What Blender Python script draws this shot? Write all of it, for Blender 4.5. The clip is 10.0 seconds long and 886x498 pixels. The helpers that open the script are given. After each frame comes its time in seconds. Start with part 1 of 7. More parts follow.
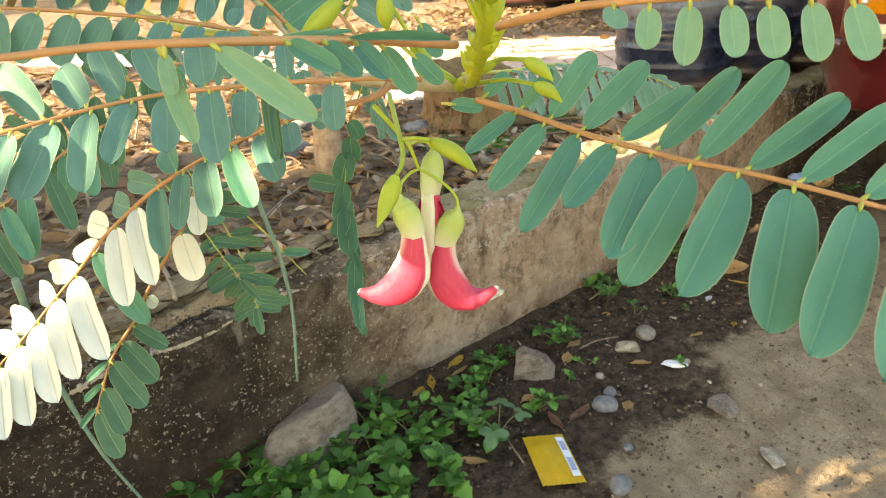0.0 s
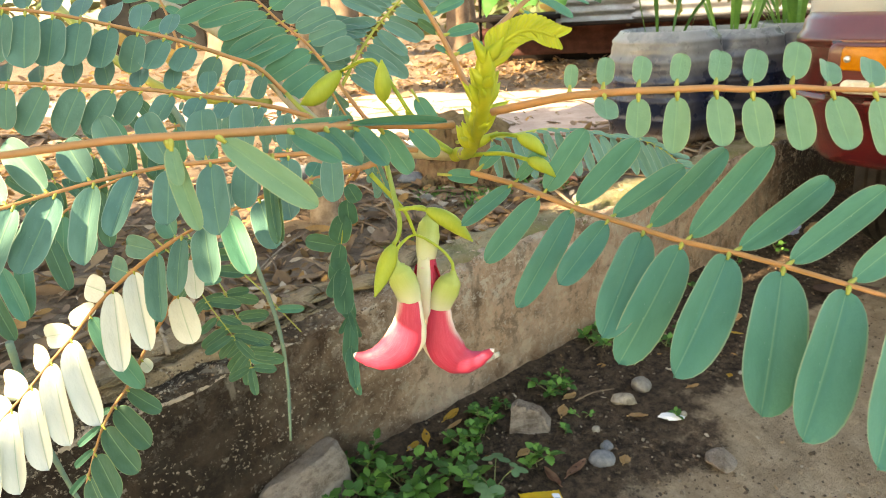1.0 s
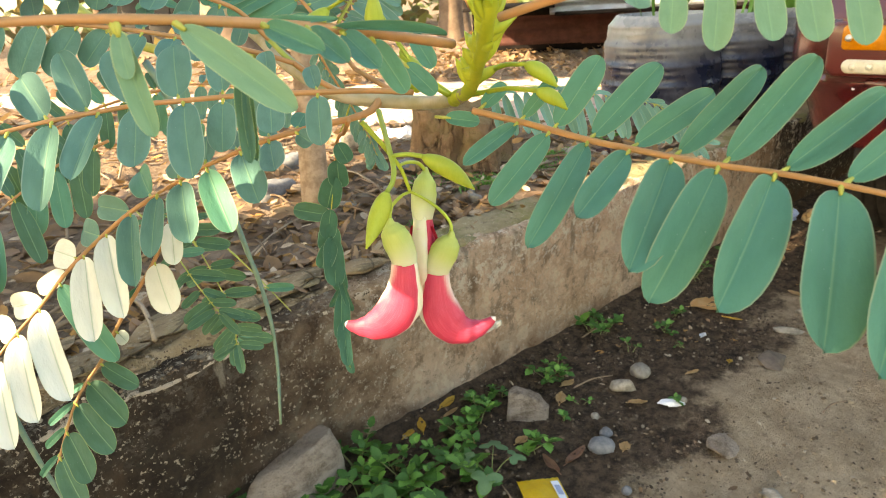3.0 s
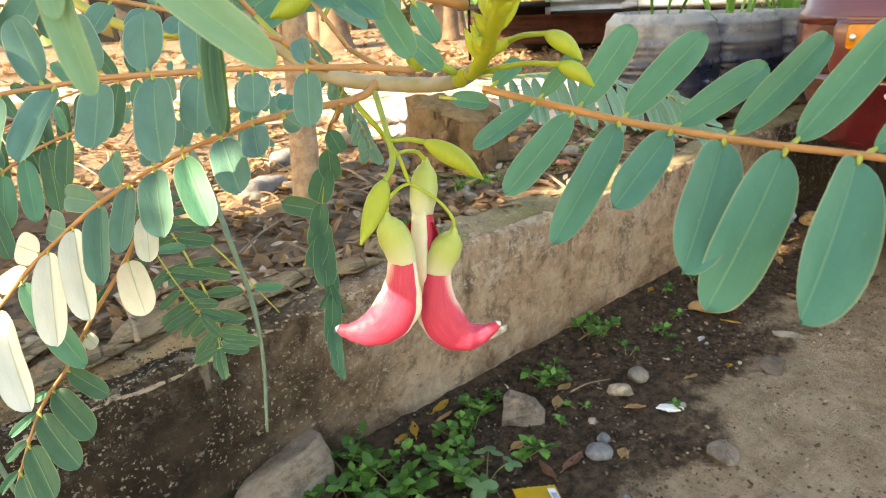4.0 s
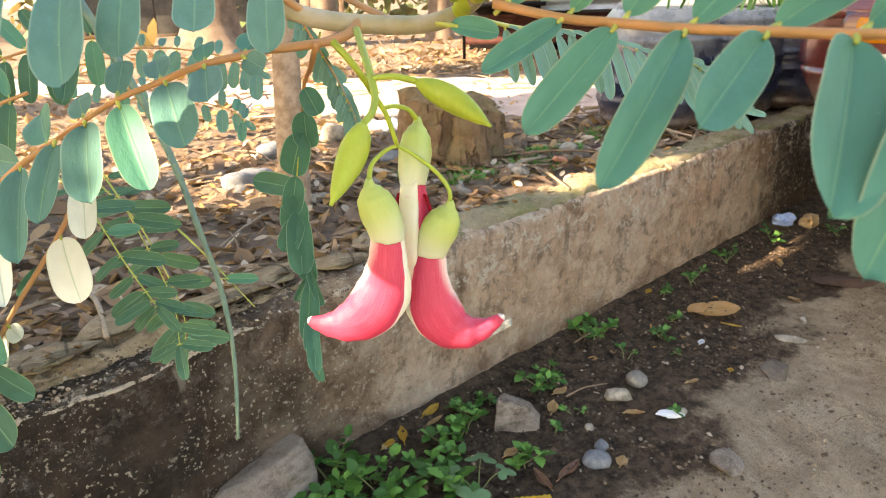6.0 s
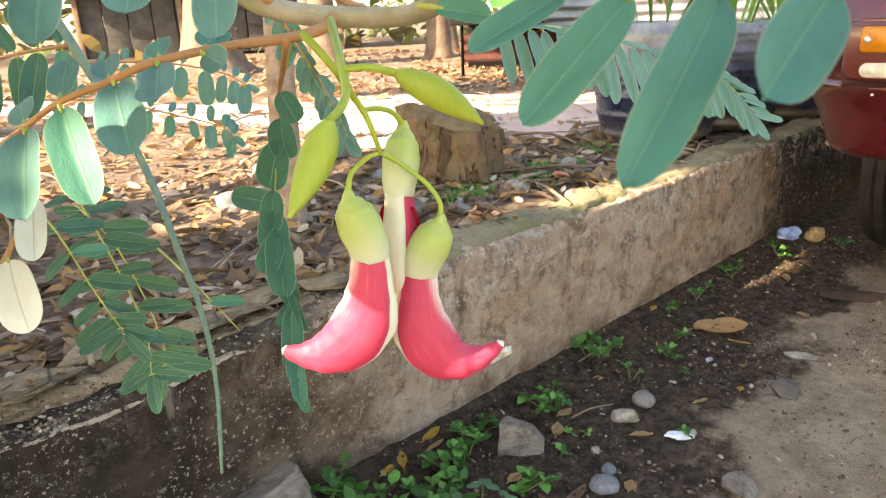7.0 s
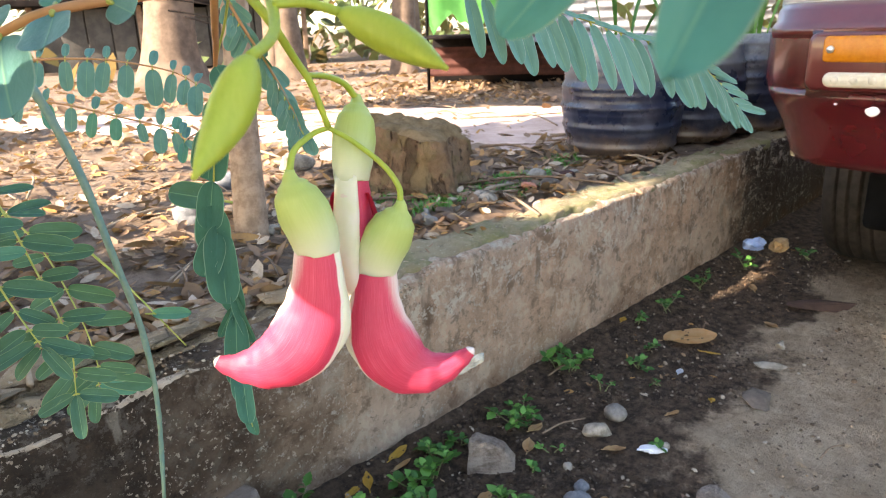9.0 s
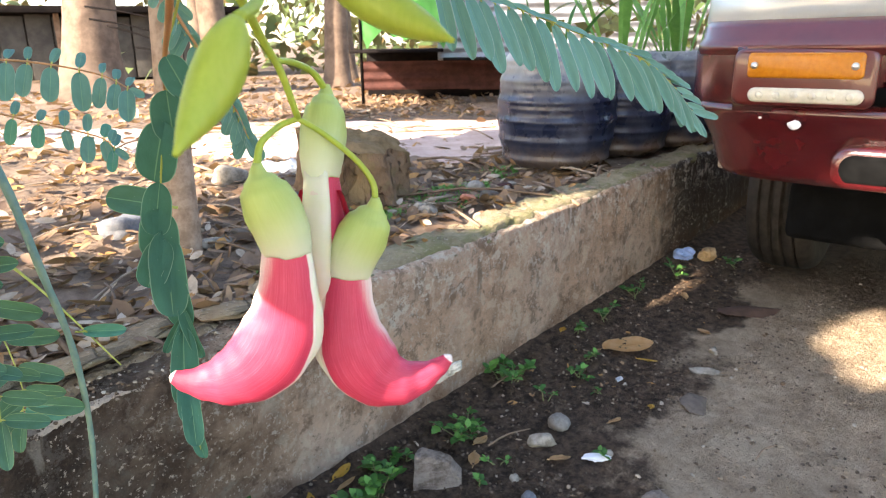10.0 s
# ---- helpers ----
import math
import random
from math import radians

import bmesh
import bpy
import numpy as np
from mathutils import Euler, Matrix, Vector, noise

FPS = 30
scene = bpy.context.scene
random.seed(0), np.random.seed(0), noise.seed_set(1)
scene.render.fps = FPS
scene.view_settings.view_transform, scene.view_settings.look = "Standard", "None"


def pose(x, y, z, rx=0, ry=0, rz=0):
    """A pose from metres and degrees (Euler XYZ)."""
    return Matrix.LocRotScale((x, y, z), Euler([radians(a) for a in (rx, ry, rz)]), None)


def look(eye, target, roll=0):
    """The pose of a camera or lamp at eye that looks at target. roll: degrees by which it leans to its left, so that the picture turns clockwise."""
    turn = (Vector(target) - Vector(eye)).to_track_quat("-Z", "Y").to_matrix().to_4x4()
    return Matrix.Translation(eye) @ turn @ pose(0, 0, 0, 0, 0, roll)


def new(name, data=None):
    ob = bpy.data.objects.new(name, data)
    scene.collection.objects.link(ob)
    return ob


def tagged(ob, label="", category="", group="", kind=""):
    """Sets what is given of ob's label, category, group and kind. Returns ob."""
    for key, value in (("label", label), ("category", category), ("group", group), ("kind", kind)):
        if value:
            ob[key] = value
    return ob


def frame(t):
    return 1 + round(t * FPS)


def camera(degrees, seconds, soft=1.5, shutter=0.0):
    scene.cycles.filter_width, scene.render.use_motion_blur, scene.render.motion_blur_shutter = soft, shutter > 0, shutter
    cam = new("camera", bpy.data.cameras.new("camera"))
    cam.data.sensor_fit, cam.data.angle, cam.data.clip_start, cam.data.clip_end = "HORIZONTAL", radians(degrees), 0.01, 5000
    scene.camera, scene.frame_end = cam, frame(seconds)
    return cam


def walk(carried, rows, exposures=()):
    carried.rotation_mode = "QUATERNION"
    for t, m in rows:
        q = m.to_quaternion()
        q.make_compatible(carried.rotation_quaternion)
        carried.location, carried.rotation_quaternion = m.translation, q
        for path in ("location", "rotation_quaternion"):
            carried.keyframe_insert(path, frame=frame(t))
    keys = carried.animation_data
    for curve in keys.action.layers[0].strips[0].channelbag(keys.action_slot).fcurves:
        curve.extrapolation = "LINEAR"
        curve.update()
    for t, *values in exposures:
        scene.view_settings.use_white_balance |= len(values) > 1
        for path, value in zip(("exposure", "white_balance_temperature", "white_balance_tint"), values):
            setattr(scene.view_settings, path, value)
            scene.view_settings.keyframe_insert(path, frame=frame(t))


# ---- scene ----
cam = camera(65.7, 10.0, soft=0.7)
cam.data.dof.use_dof, cam.data.dof.focus_distance, cam.data.dof.aperture_fstop = True, 0.42, 28.0
PATH = [
    (0, (0.154, 0.17, 0.958), (1.317, 1.576, 0.138), -3.5),
    (0.5, (0.155, 0.172, 0.963), (1.322, 1.587, 0.166), -3.2),
    (1, (0.154, 0.171, 0.972), (1.369, 1.599, 0.276), -3.3),
    (1.5, (0.147, 0.171, 0.976), (1.374, 1.607, 0.32), -3.7),
    (2, (0.151, 0.175, 0.967), (1.377, 1.611, 0.308), -3.3),
    (3.5, (0.178, 0.209, 0.926), (1.403, 1.615, 0.201), -3.5),
    (4, (0.189, 0.227, 0.92), (1.43, 1.624, 0.209), -2.7),
    (4.5, (0.201, 0.239, 0.906), (1.454, 1.644, 0.229), -2.4),
    (5, (0.21, 0.252, 0.898), (1.462, 1.652, 0.213), -2.2),
    (5.5, (0.218, 0.264, 0.889), (1.478, 1.643, 0.174), -1.6),
    (7, (0.259, 0.3, 0.868), (1.531, 1.697, 0.211), -2.4),
    (7.5, (0.272, 0.312, 0.858), (1.593, 1.677, 0.233), -1.8),
    (8, (0.277, 0.318, 0.852), (1.623, 1.664, 0.239), -1.6),
    (8.5, (0.279, 0.323, 0.847), (1.62, 1.672, 0.231), -1.9),
    (9, (0.287, 0.327, 0.844), (1.638, 1.667, 0.228), -1.9),
    (9.5, (0.29, 0.331, 0.84), (1.681, 1.64, 0.247), -1.3),
    (10, (0.286, 0.35, 0.834), (1.774, 1.554, 0.254), -0.9),
]
walk(cam, [(t, look(eye, target, roll)) for t, eye, target, roll in PATH], [(0.0, 2.45, 10400, 8), (2.0, 2.37, 10500, 9), (3.5, 2.45, 10200, 10), (5.5, 2.55, 9300, 14), (7.5, 2.45, 8300, 14), (10.0, 2.38, 7200, 15)])

# ---- light ----
SUN_TO = Vector((-0.83, 0.21, 0.52)).normalized()      # the way towards the sun
world = bpy.data.worlds.new("sky")
scene.world = world
world.use_nodes = True
wn = world.node_tree.nodes
sky = wn.new("ShaderNodeTexSky")
sky.sky_type, sky.sun_disc = "NISHITA", False
sky.sun_elevation = math.asin(SUN_TO.z)
sky.sun_rotation = math.atan2(SUN_TO.x, SUN_TO.y)
world.node_tree.links.new(sky.outputs[0], wn["Background"].inputs[0])
wn["Background"].inputs[1].default_value = 0.15
sun = new("sun", bpy.data.lights.new("sun", "SUN"))
sun.data.energy, sun.data.angle, sun.data.color = 5.0, radians(0.6), (1.0, 0.93, 0.82)
sun.matrix_world = look(SUN_TO * 20, (0, 0, 0))

# ---- materials ----
class Mat:
    """A small builder for node materials."""
    def __init__(self, name, rough=0.7, spec=0.4, metal=0.0):
        self.m = bpy.data.materials.new(name)
        self.m.use_nodes = True
        self.t = self.m.node_tree
        self.b = self.t.nodes["Principled BSDF"]
        self.out = self.t.nodes["Material Output"]
        self.b.inputs["Roughness"].default_value = rough
        self.b.inputs["Specular IOR Level"].default_value = spec
        self.b.inputs["Metallic"].default_value = metal
        self.tc = self.t.nodes.new("ShaderNodeTexCoord")

    def put(self, value, socket):
        if isinstance(value, bpy.types.NodeSocket):
            self.t.links.new(value, socket)
        elif value is not None:
            socket.default_value = (*value, 1.0) if isinstance(value, tuple) and len(value) == 3 and socket.type == "RGBA" else value

    def coord(self, kind="Object", scale=(1, 1, 1)):
        n = self.t.nodes.new("ShaderNodeMapping")
        n.inputs["Scale"].default_value = scale
        self.t.links.new(self.tc.outputs[kind], n.inputs[0])
        return n.outputs[0]

    def noise(self, scale, detail=4, rough=0.6, at=None, distort=0.0):
        n = self.t.nodes.new("ShaderNodeTexNoise")
        n.inputs["Scale"].default_value, n.inputs["Detail"].default_value = scale, detail
        n.inputs["Roughness"].default_value, n.inputs["Distortion"].default_value = rough, distort
        self.t.links.new(at or self.tc.outputs["Object"], n.inputs["Vector"])
        return n.outputs["Fac"]

    def cells(self, scale, at=None, feature="F1"):
        n = self.t.nodes.new("ShaderNodeTexVoronoi")
        n.inputs["Scale"].default_value, n.feature = scale, feature
        self.t.links.new(at or self.tc.outputs["Object"], n.inputs["Vector"])
        return n.outputs["Distance"]

    def ramp(self, fac, lo, hi, a=0.0, b=1.0):
        n = self.t.nodes.new("ShaderNodeMapRange")
        n.interpolation_type = "SMOOTHSTEP"
        self.put(fac, n.inputs[0])
        for k, q in enumerate((lo, hi, a, b)):
            self.put(q, n.inputs[k + 1])
        return n.outputs[0]

    def math(self, op, a, b=None):
        n = self.t.nodes.new("ShaderNodeMath")
        n.operation = op
        self.put(a, n.inputs[0])
        self.put(b, n.inputs[1])
        return n.outputs[0]

    def mix(self, fac, a, b, blend="MIX"):
        n = self.t.nodes.new("ShaderNodeMix")
        n.data_type, n.blend_type = "RGBA", blend
        self.put(fac, n.inputs[0])
        self.put(a, n.inputs[6])
        self.put(b, n.inputs[7])
        return n.outputs[2]

    def chance(self):
        return self.t.nodes.new("ShaderNodeObjectInfo").outputs["Random"]

    def island(self):
        return self.t.nodes.new("ShaderNodeNewGeometry").outputs["Random Per Island"]

    def axes(self, kind="Object"):
        n = self.t.nodes.new("ShaderNodeSeparateXYZ")
        self.t.links.new(self.tc.outputs[kind], n.inputs[0])
        return n.outputs

    def colour(self, value):
        self.put(value, self.b.inputs["Base Color"])
        return self

    def bump(self, height, strength=0.4, depth=0.01):
        n = self.t.nodes.new("ShaderNodeBump")
        n.inputs["Strength"].default_value, n.inputs["Distance"].default_value = strength, depth
        self.t.links.new(height, n.inputs["Height"])
        self.t.links.new(n.outputs[0], self.b.inputs["Normal"])
        return self

    def rough(self, value):
        self.put(value, self.b.inputs["Roughness"])
        return self

    def thin(self, colour, share):
        """Lets light through, as a leaf or a petal does."""
        tr = self.t.nodes.new("ShaderNodeBsdfTranslucent")
        self.put(colour, tr.inputs[0])
        mx = self.t.nodes.new("ShaderNodeMixShader")
        mx.inputs[0].default_value = share
        self.t.links.new(self.b.outputs[0], mx.inputs[1])
        self.t.links.new(tr.outputs[0], mx.inputs[2])
        self.t.links.new(mx.outputs[0], self.out.inputs[0])
        return self


def leaflet_material(name, base, dark, through_colour, rim):
    k = Mat(name, 0.55, 0.16)
    along, across, _ = k.axes("UV")
    side = k.math("ABSOLUTE", k.math("SUBTRACT", across, 0.5))
    tone = k.mix(k.ramp(k.noise(2.2, 3), 0.35, 0.7), base, dark)
    tone = k.mix(k.math("MULTIPLY", k.chance(), 0.2), tone, (base[0] * 1.45, base[1] * 1.15, base[2] * 0.8))
    speck = k.ramp(k.noise(26, 2, at=k.coord("UV", (1, 0.5, 1))), 0.72, 0.78)
    tone = k.mix(k.math("MULTIPLY", speck, 0.65), tone, (0.5, 0.6, 0.5))
    rib = k.ramp(side, 0.008, 0.028, 0.5, 0.0)
    tone = k.mix(rib, tone, (0.22, 0.40, 0.22))
    edge = k.ramp(side, 0.458, 0.486, 0.0, 0.6)
    tone = k.mix(edge, tone, rim)
    k.colour(tone)
    k.bump(k.math("ADD", k.ramp(side, 0.0, 0.06, 0.0, 1.0), k.math("MULTIPLY", k.noise(9, 3), 0.25)), 0.14, 0.02)
    return k.thin(through_colour, 0.13).m


M_LEAF = leaflet_material("leaflet_green", (0.068, 0.234, 0.176), (0.053, 0.200, 0.150), (0.26, 0.42, 0.08), (0.36, 0.37, 0.22))
M_LEAF_BLUE = leaflet_material("leaflet_blue_green", (0.118, 0.262, 0.232), (0.095, 0.225, 0.200), (0.2, 0.42, 0.2), (0.4, 0.5, 0.45))
M_LEAF_PALE = leaflet_material("leaflet_pale", (0.140, 0.295, 0.205), (0.112, 0.258, 0.178), (0.4, 0.55, 0.12), (0.4, 0.45, 0.25))
# dark copy for leaves in shadow; their shade is part of the colour
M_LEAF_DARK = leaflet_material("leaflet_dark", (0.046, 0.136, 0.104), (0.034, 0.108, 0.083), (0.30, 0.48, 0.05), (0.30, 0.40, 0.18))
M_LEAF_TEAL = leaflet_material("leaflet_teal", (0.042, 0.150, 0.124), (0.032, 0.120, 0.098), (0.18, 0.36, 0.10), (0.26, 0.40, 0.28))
# darker copy of the blue-green, with the shade put into its colour
M_LEAF_SHADE_BLUE = leaflet_material("leaflet_shade_blue", (0.098, 0.232, 0.200), (0.078, 0.195, 0.168), (0.2, 0.38, 0.14), (0.34, 0.44, 0.34))
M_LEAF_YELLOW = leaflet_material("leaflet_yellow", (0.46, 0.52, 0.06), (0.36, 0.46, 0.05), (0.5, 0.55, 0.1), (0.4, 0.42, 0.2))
# ordinary leaflets in full sun; the glare is put into the white base
M_LEAF_SUN_WHITE = leaflet_material("leaflet_sun_white", (0.70, 0.74, 0.70), (0.62, 0.67, 0.63), (0.5, 0.6, 0.3), (0.55, 0.58, 0.44))

k = Mat("rachis", 0.5)
k.colour(k.mix(k.ramp(k.noise(60, 3), 0.3, 0.7), (0.46, 0.225, 0.095), (0.37, 0.20, 0.08))).bump(k.noise(300, 2), 0.2, 0.001)
M_RACHIS = k.m
k = Mat("rachis_green", 0.5)
k.colour(k.mix(k.ramp(k.noise(50, 3), 0.3, 0.7), (0.42, 0.40, 0.09), (0.30, 0.36, 0.07)))
M_RACHIS_GREEN = k.m
k = Mat("branch_bark", 0.65)
k.colour(k.mix(k.ramp(k.noise(40, 4), 0.35, 0.65), (0.42, 0.37, 0.28), (0.32, 0.29, 0.17))).bump(k.noise(160, 3), 0.4, 0.002)
M_BRANCH = k.m
k = Mat("bud_green", 0.42, 0.45)
streak = k.noise(5, 4, at=k.coord("Object", (160, 160, 14)))
k.colour(k.mix(k.ramp(streak, 0.3, 0.75), (0.40, 0.49, 0.070), (0.34, 0.44, 0.052))).bump(streak, 0.15, 0.002)
k.thin((0.55, 0.62, 0.08), 0.25)
M_BUD = k.m
k = Mat("shoot_yellow_green", 0.5, 0.4)
k.colour(k.mix(k.ramp(k.noise(90, 4), 0.3, 0.7), (0.56, 0.60, 0.07), (0.40, 0.50, 0.05)))
k.thin((0.6, 0.65, 0.06), 0.3)
M_SHOOT = k.m
k = Mat("vine_grey_green", 0.55)
k.colour(k.mix(k.ramp(k.noise(80, 4), 0.35, 0.65), (0.10, 0.19, 0.16), (0.16, 0.24, 0.17))).bump(k.noise(400, 2), 0.3, 0.001)
M_VINE = k.m


def calyx_material():
    k = Mat("calyx_green", 0.42, 0.45)
    along, around, _ = k.axes("UV")
    streak = k.noise(4, 4, at=k.coord("UV", (1.5, 16, 1)))
    green = k.mix(k.ramp(streak, 0.3, 0.7), (0.44, 0.54, 0.165), (0.40, 0.50, 0.130))
    pale = (0.68, 0.70, 0.53)
    k.colour(k.mix(k.ramp(along, 0.48, 0.92, 0.0, 0.85), green, pale)).bump(streak, 0.08, 0.002)
    return k.thin((0.6, 0.66, 0.2), 0.25).m


def petal_material(name, deep, lit):
    """Crimson petal: fine streaks along it, white towards the calyx and along the back."""
    k = Mat(name, 0.46, 0.38)
    along, around, _ = k.axes("UV")
    streak = k.noise(3.0, 6, 0.75, at=k.coord("UV", (1.6, 62, 1)), distort=0.25)
    vein = k.noise(3.0, 3, 0.6, at=k.coord("UV", (1.2, 130, 1)))
    red = k.mix(k.ramp(streak, 0.25, 0.80), deep, lit)
    red = k.mix(k.ramp(vein, 0.50, 0.66, 0.0, 0.35), red, (lit[0] * 1.1, lit[1] * 2.4, lit[2] * 1.9))
    red = k.mix(k.ramp(k.noise(2.4, 3, at=k.coord("UV", (3, 5, 1))), 0.35, 0.65, 0.0, 0.4), red, (deep[0] * 0.92, deep[1], deep[2]))
    red = k.mix(k.ramp(vein, 0.36, 0.46, 0.4, 0.0), red, (deep[0] * 0.72, deep[1] * 0.5, deep[2] * 0.7))
    foot = k.math("ADD", along, k.math("MULTIPLY", k.math("SUBTRACT", streak, 0.5), 0.42))
    side = k.math("ABSOLUTE", k.math("SUBTRACT", around, 0.5))
    wedge = k.ramp(k.math("SUBTRACT", side, k.math("MULTIPLY", foot, 0.44)), 0.27, 0.41)
    red = k.mix(k.math("MULTIPLY", wedge, 0.92), red, (0.80, 0.70, 0.62))
    reach = k.ramp(along, 0.0, 0.95, 0.035, 0.0)
    white = k.ramp(k.math("SUBTRACT", side, reach), 0.045, 0.060, 1.0, 0.0)
    red = k.mix(k.math("MULTIPLY", white, k.ramp(along, 0.55, 0.75, 1.0, 0.0)), red, (0.82, 0.79, 0.66))
    red = k.mix(k.ramp(k.math("ADD", along, k.math("MULTIPLY", side, 0.03)), 0.915, 0.925), red, (0.74, 0.66, 0.60))
    k.colour(red).bump(k.math("ADD", streak, k.math("MULTIPLY", vein, 0.6)), 0.2, 0.0012)
    return k.thin((0.72, 0.08, 0.12), 0.15).m


M_CALYX = calyx_material()
M_PETAL = petal_material("petal_crimson", (0.54, 0.027, 0.076), (0.69, 0.090, 0.155))
k = Mat("petal_white", 0.45)
k.colour(k.mix(k.ramp(k.noise(120, 3), 0.3, 0.7), (0.82, 0.80, 0.66), (0.76, 0.78, 0.55))).thin((0.8, 0.75, 0.6), 0.3)
M_PETAL_WHITE = k.m
k = Mat("petal_red_inner", 0.4)
k.colour(k.mix(k.ramp(k.noise(90, 4), 0.3, 0.7), (0.55, 0.015, 0.04), (0.42, 0.01, 0.025))).thin((0.7, 0.03, 0.06), 0.3)
M_PETAL_INNER = k.m
k = Mat("shrivelled_tip", 0.7)
k.colour(k.mix(k.ramp(k.noise(300, 4), 0.3, 0.7), (0.50, 0.52, 0.49), (0.24, 0.26, 0.23))).bump(k.noise(500, 3), 0.6, 0.002)
M_WITHERED = k.m

# old cement wall: stained plaster, pitted and chipped, damp and dark towards one end
k = Mat("old_cement", 0.88, 0.25)
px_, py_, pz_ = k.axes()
big = k.noise(3.2, 5, 0.65)
mid = k.noise(11, 6, 0.7)
blot = k.noise(19, 6, 0.75, distort=0.4)
tone = k.mix(k.ramp(mid, 0.34, 0.66), (0.60, 0.385, 0.25), (0.87, 0.61, 0.42))
tone = k.mix(k.ramp(big, 0.40, 0.62, 0.0, 0.7), tone, (0.80, 0.61, 0.46))
tone = k.mix(k.ramp(blot, 0.54, 0.59, 0.0, 0.55), tone, (0.93, 0.79, 0.60))
tone = k.mix(k.ramp(blot, 0.39, 0.48, 0.62, 0.0), tone, (0.25, 0.15, 0.092))
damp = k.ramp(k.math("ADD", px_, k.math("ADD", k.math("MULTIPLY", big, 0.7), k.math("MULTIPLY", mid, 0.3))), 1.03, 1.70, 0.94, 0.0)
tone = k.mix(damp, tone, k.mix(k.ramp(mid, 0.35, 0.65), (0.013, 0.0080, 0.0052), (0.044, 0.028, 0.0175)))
# far end darkened: a dark stain with the shade there painted in
stain_shade = k.ramp(k.math("ADD", px_, k.math("MULTIPLY", mid, 0.8)), 3.0, 3.35, 0.0, 0.9)
tone = k.mix(stain_shade, tone, (0.030, 0.024, 0.017))
runs = k.noise(1.0, 4, 0.6, at=k.coord("Object", (18, 18, 4.0)))
tone = k.mix(k.math("MULTIPLY", k.ramp(runs, 0.64, 0.70, 0.0, 0.35), k.ramp(pz_, 0.10, 0.30)), tone, (0.70, 0.62, 0.50))
tone = k.mix(k.math("MULTIPLY", k.ramp(runs, 0.42, 0.30, 0.0, 0.55), k.ramp(pz_, 0.05, 0.25)), tone, (0.16, 0.10, 0.06))
flake = k.math("MULTIPLY", k.ramp(k.noise(42, 5, 0.75), 0.585, 0.63), k.ramp(k.noise(6, 3), 0.43, 0.55))
tone = k.mix(k.math("MULTIPLY", flake, k.ramp(damp, 0.0, 0.9, 0.8, 0.45)), tone, (0.86, 0.77, 0.64))
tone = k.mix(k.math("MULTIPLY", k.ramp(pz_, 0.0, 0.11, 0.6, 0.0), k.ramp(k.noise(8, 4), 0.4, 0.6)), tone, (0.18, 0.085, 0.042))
lime = k.math("MULTIPLY", k.ramp(k.noise(30, 6, 0.8), 0.53, 0.57), k.ramp(k.math("ADD", pz_, k.math("MULTIPLY", big, 0.3)), 0.32, 0.44))
tone = k.mix(k.math("MULTIPLY", lime, k.ramp(damp, 0.0, 0.9, 0.75, 0.08)), tone, (0.97, 0.88, 0.74))
fine = k.noise(60, 6, 0.8)
tone = k.mix(k.ramp(fine, 0.34, 0.44, 0.35, 0.0), tone, (0.19, 0.115, 0.07))
speck = k.math("MULTIPLY", k.ramp(k.noise(105, 3, 0.7), 0.60, 0.625), k.ramp(k.noise(7, 3), 0.42, 0.52))
tone = k.mix(k.math("MULTIPLY", speck, 0.7), tone, (0.80, 0.67, 0.52))
pits = k.ramp(k.noise(70, 4, 0.7), 0.66, 0.71)
tone = k.mix(k.math("MULTIPLY", pits, 0.65), tone, (0.06, 0.042, 0.03))
grit = k.noise(130, 4, 0.8)
k.colour(tone).bump(k.math("ADD", k.math("MULTIPLY", blot, 1.4), k.math("ADD", k.math("MULTIPLY", flake, 0.3), k.math("ADD", k.math("MULTIPLY", grit, 0.9), k.math("MULTIPLY", fine, 1.3)))), 1.0, 0.022)
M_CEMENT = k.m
k = Mat("cement_coping", 0.9, 0.2)
mid = k.noise(9, 6, 0.7)
tone = k.mix(k.ramp(mid, 0.3, 0.7), (0.25, 0.175, 0.105), (0.46, 0.34, 0.215))
tone = k.mix(k.ramp(k.noise(4, 4), 0.5, 0.68, 0.0, 0.6), tone, (0.16, 0.165, 0.085))
tone = k.mix(k.ramp(k.noise(60, 4, 0.8), 0.55, 0.7, 0.0, 0.5), tone, (0.12, 0.10, 0.075))
layers = k.noise(1.0, 5, 0.7, at=k.coord("Object", (5, 28, 28)))
tone = k.mix(k.ramp(layers, 0.50, 0.60, 0.0, 0.6), tone, (0.085, 0.064, 0.040))
crack = k.ramp(k.cells(7.0, at=k.coord("Object", (1.0, 1.7, 1.0)), feature="DISTANCE_TO_EDGE"), 0.0, 0.022, 1.0, 0.0)
tone = k.mix(k.math("MULTIPLY", crack, 0.45), tone, (0.05, 0.038, 0.026))
tone = k.mix(k.ramp(k.noise(150, 3, 0.8), 0.60, 0.68, 0.0, 0.5), tone, (0.50, 0.45, 0.37))
k.colour(tone).bump(k.math("SUBTRACT", k.math("ADD", mid, k.math("MULTIPLY", k.noise(110, 4, 0.8), 0.6)), k.math("ADD", k.math("MULTIPLY", crack, 0.8), k.math("MULTIPLY", layers, 0.5))), 1.0, 0.02)
M_COPING = k.m
k = Mat("mossy_cement", 0.92, 0.2)
mid = k.noise(10, 6, 0.7)
tone = k.mix(k.ramp(mid, 0.3, 0.7), (0.26, 0.205, 0.12), (0.43, 0.35, 0.22))
tone = k.mix(k.ramp(k.noise(6, 5, 0.7), 0.46, 0.60, 0.0, 0.7), tone, (0.19, 0.19, 0.07))
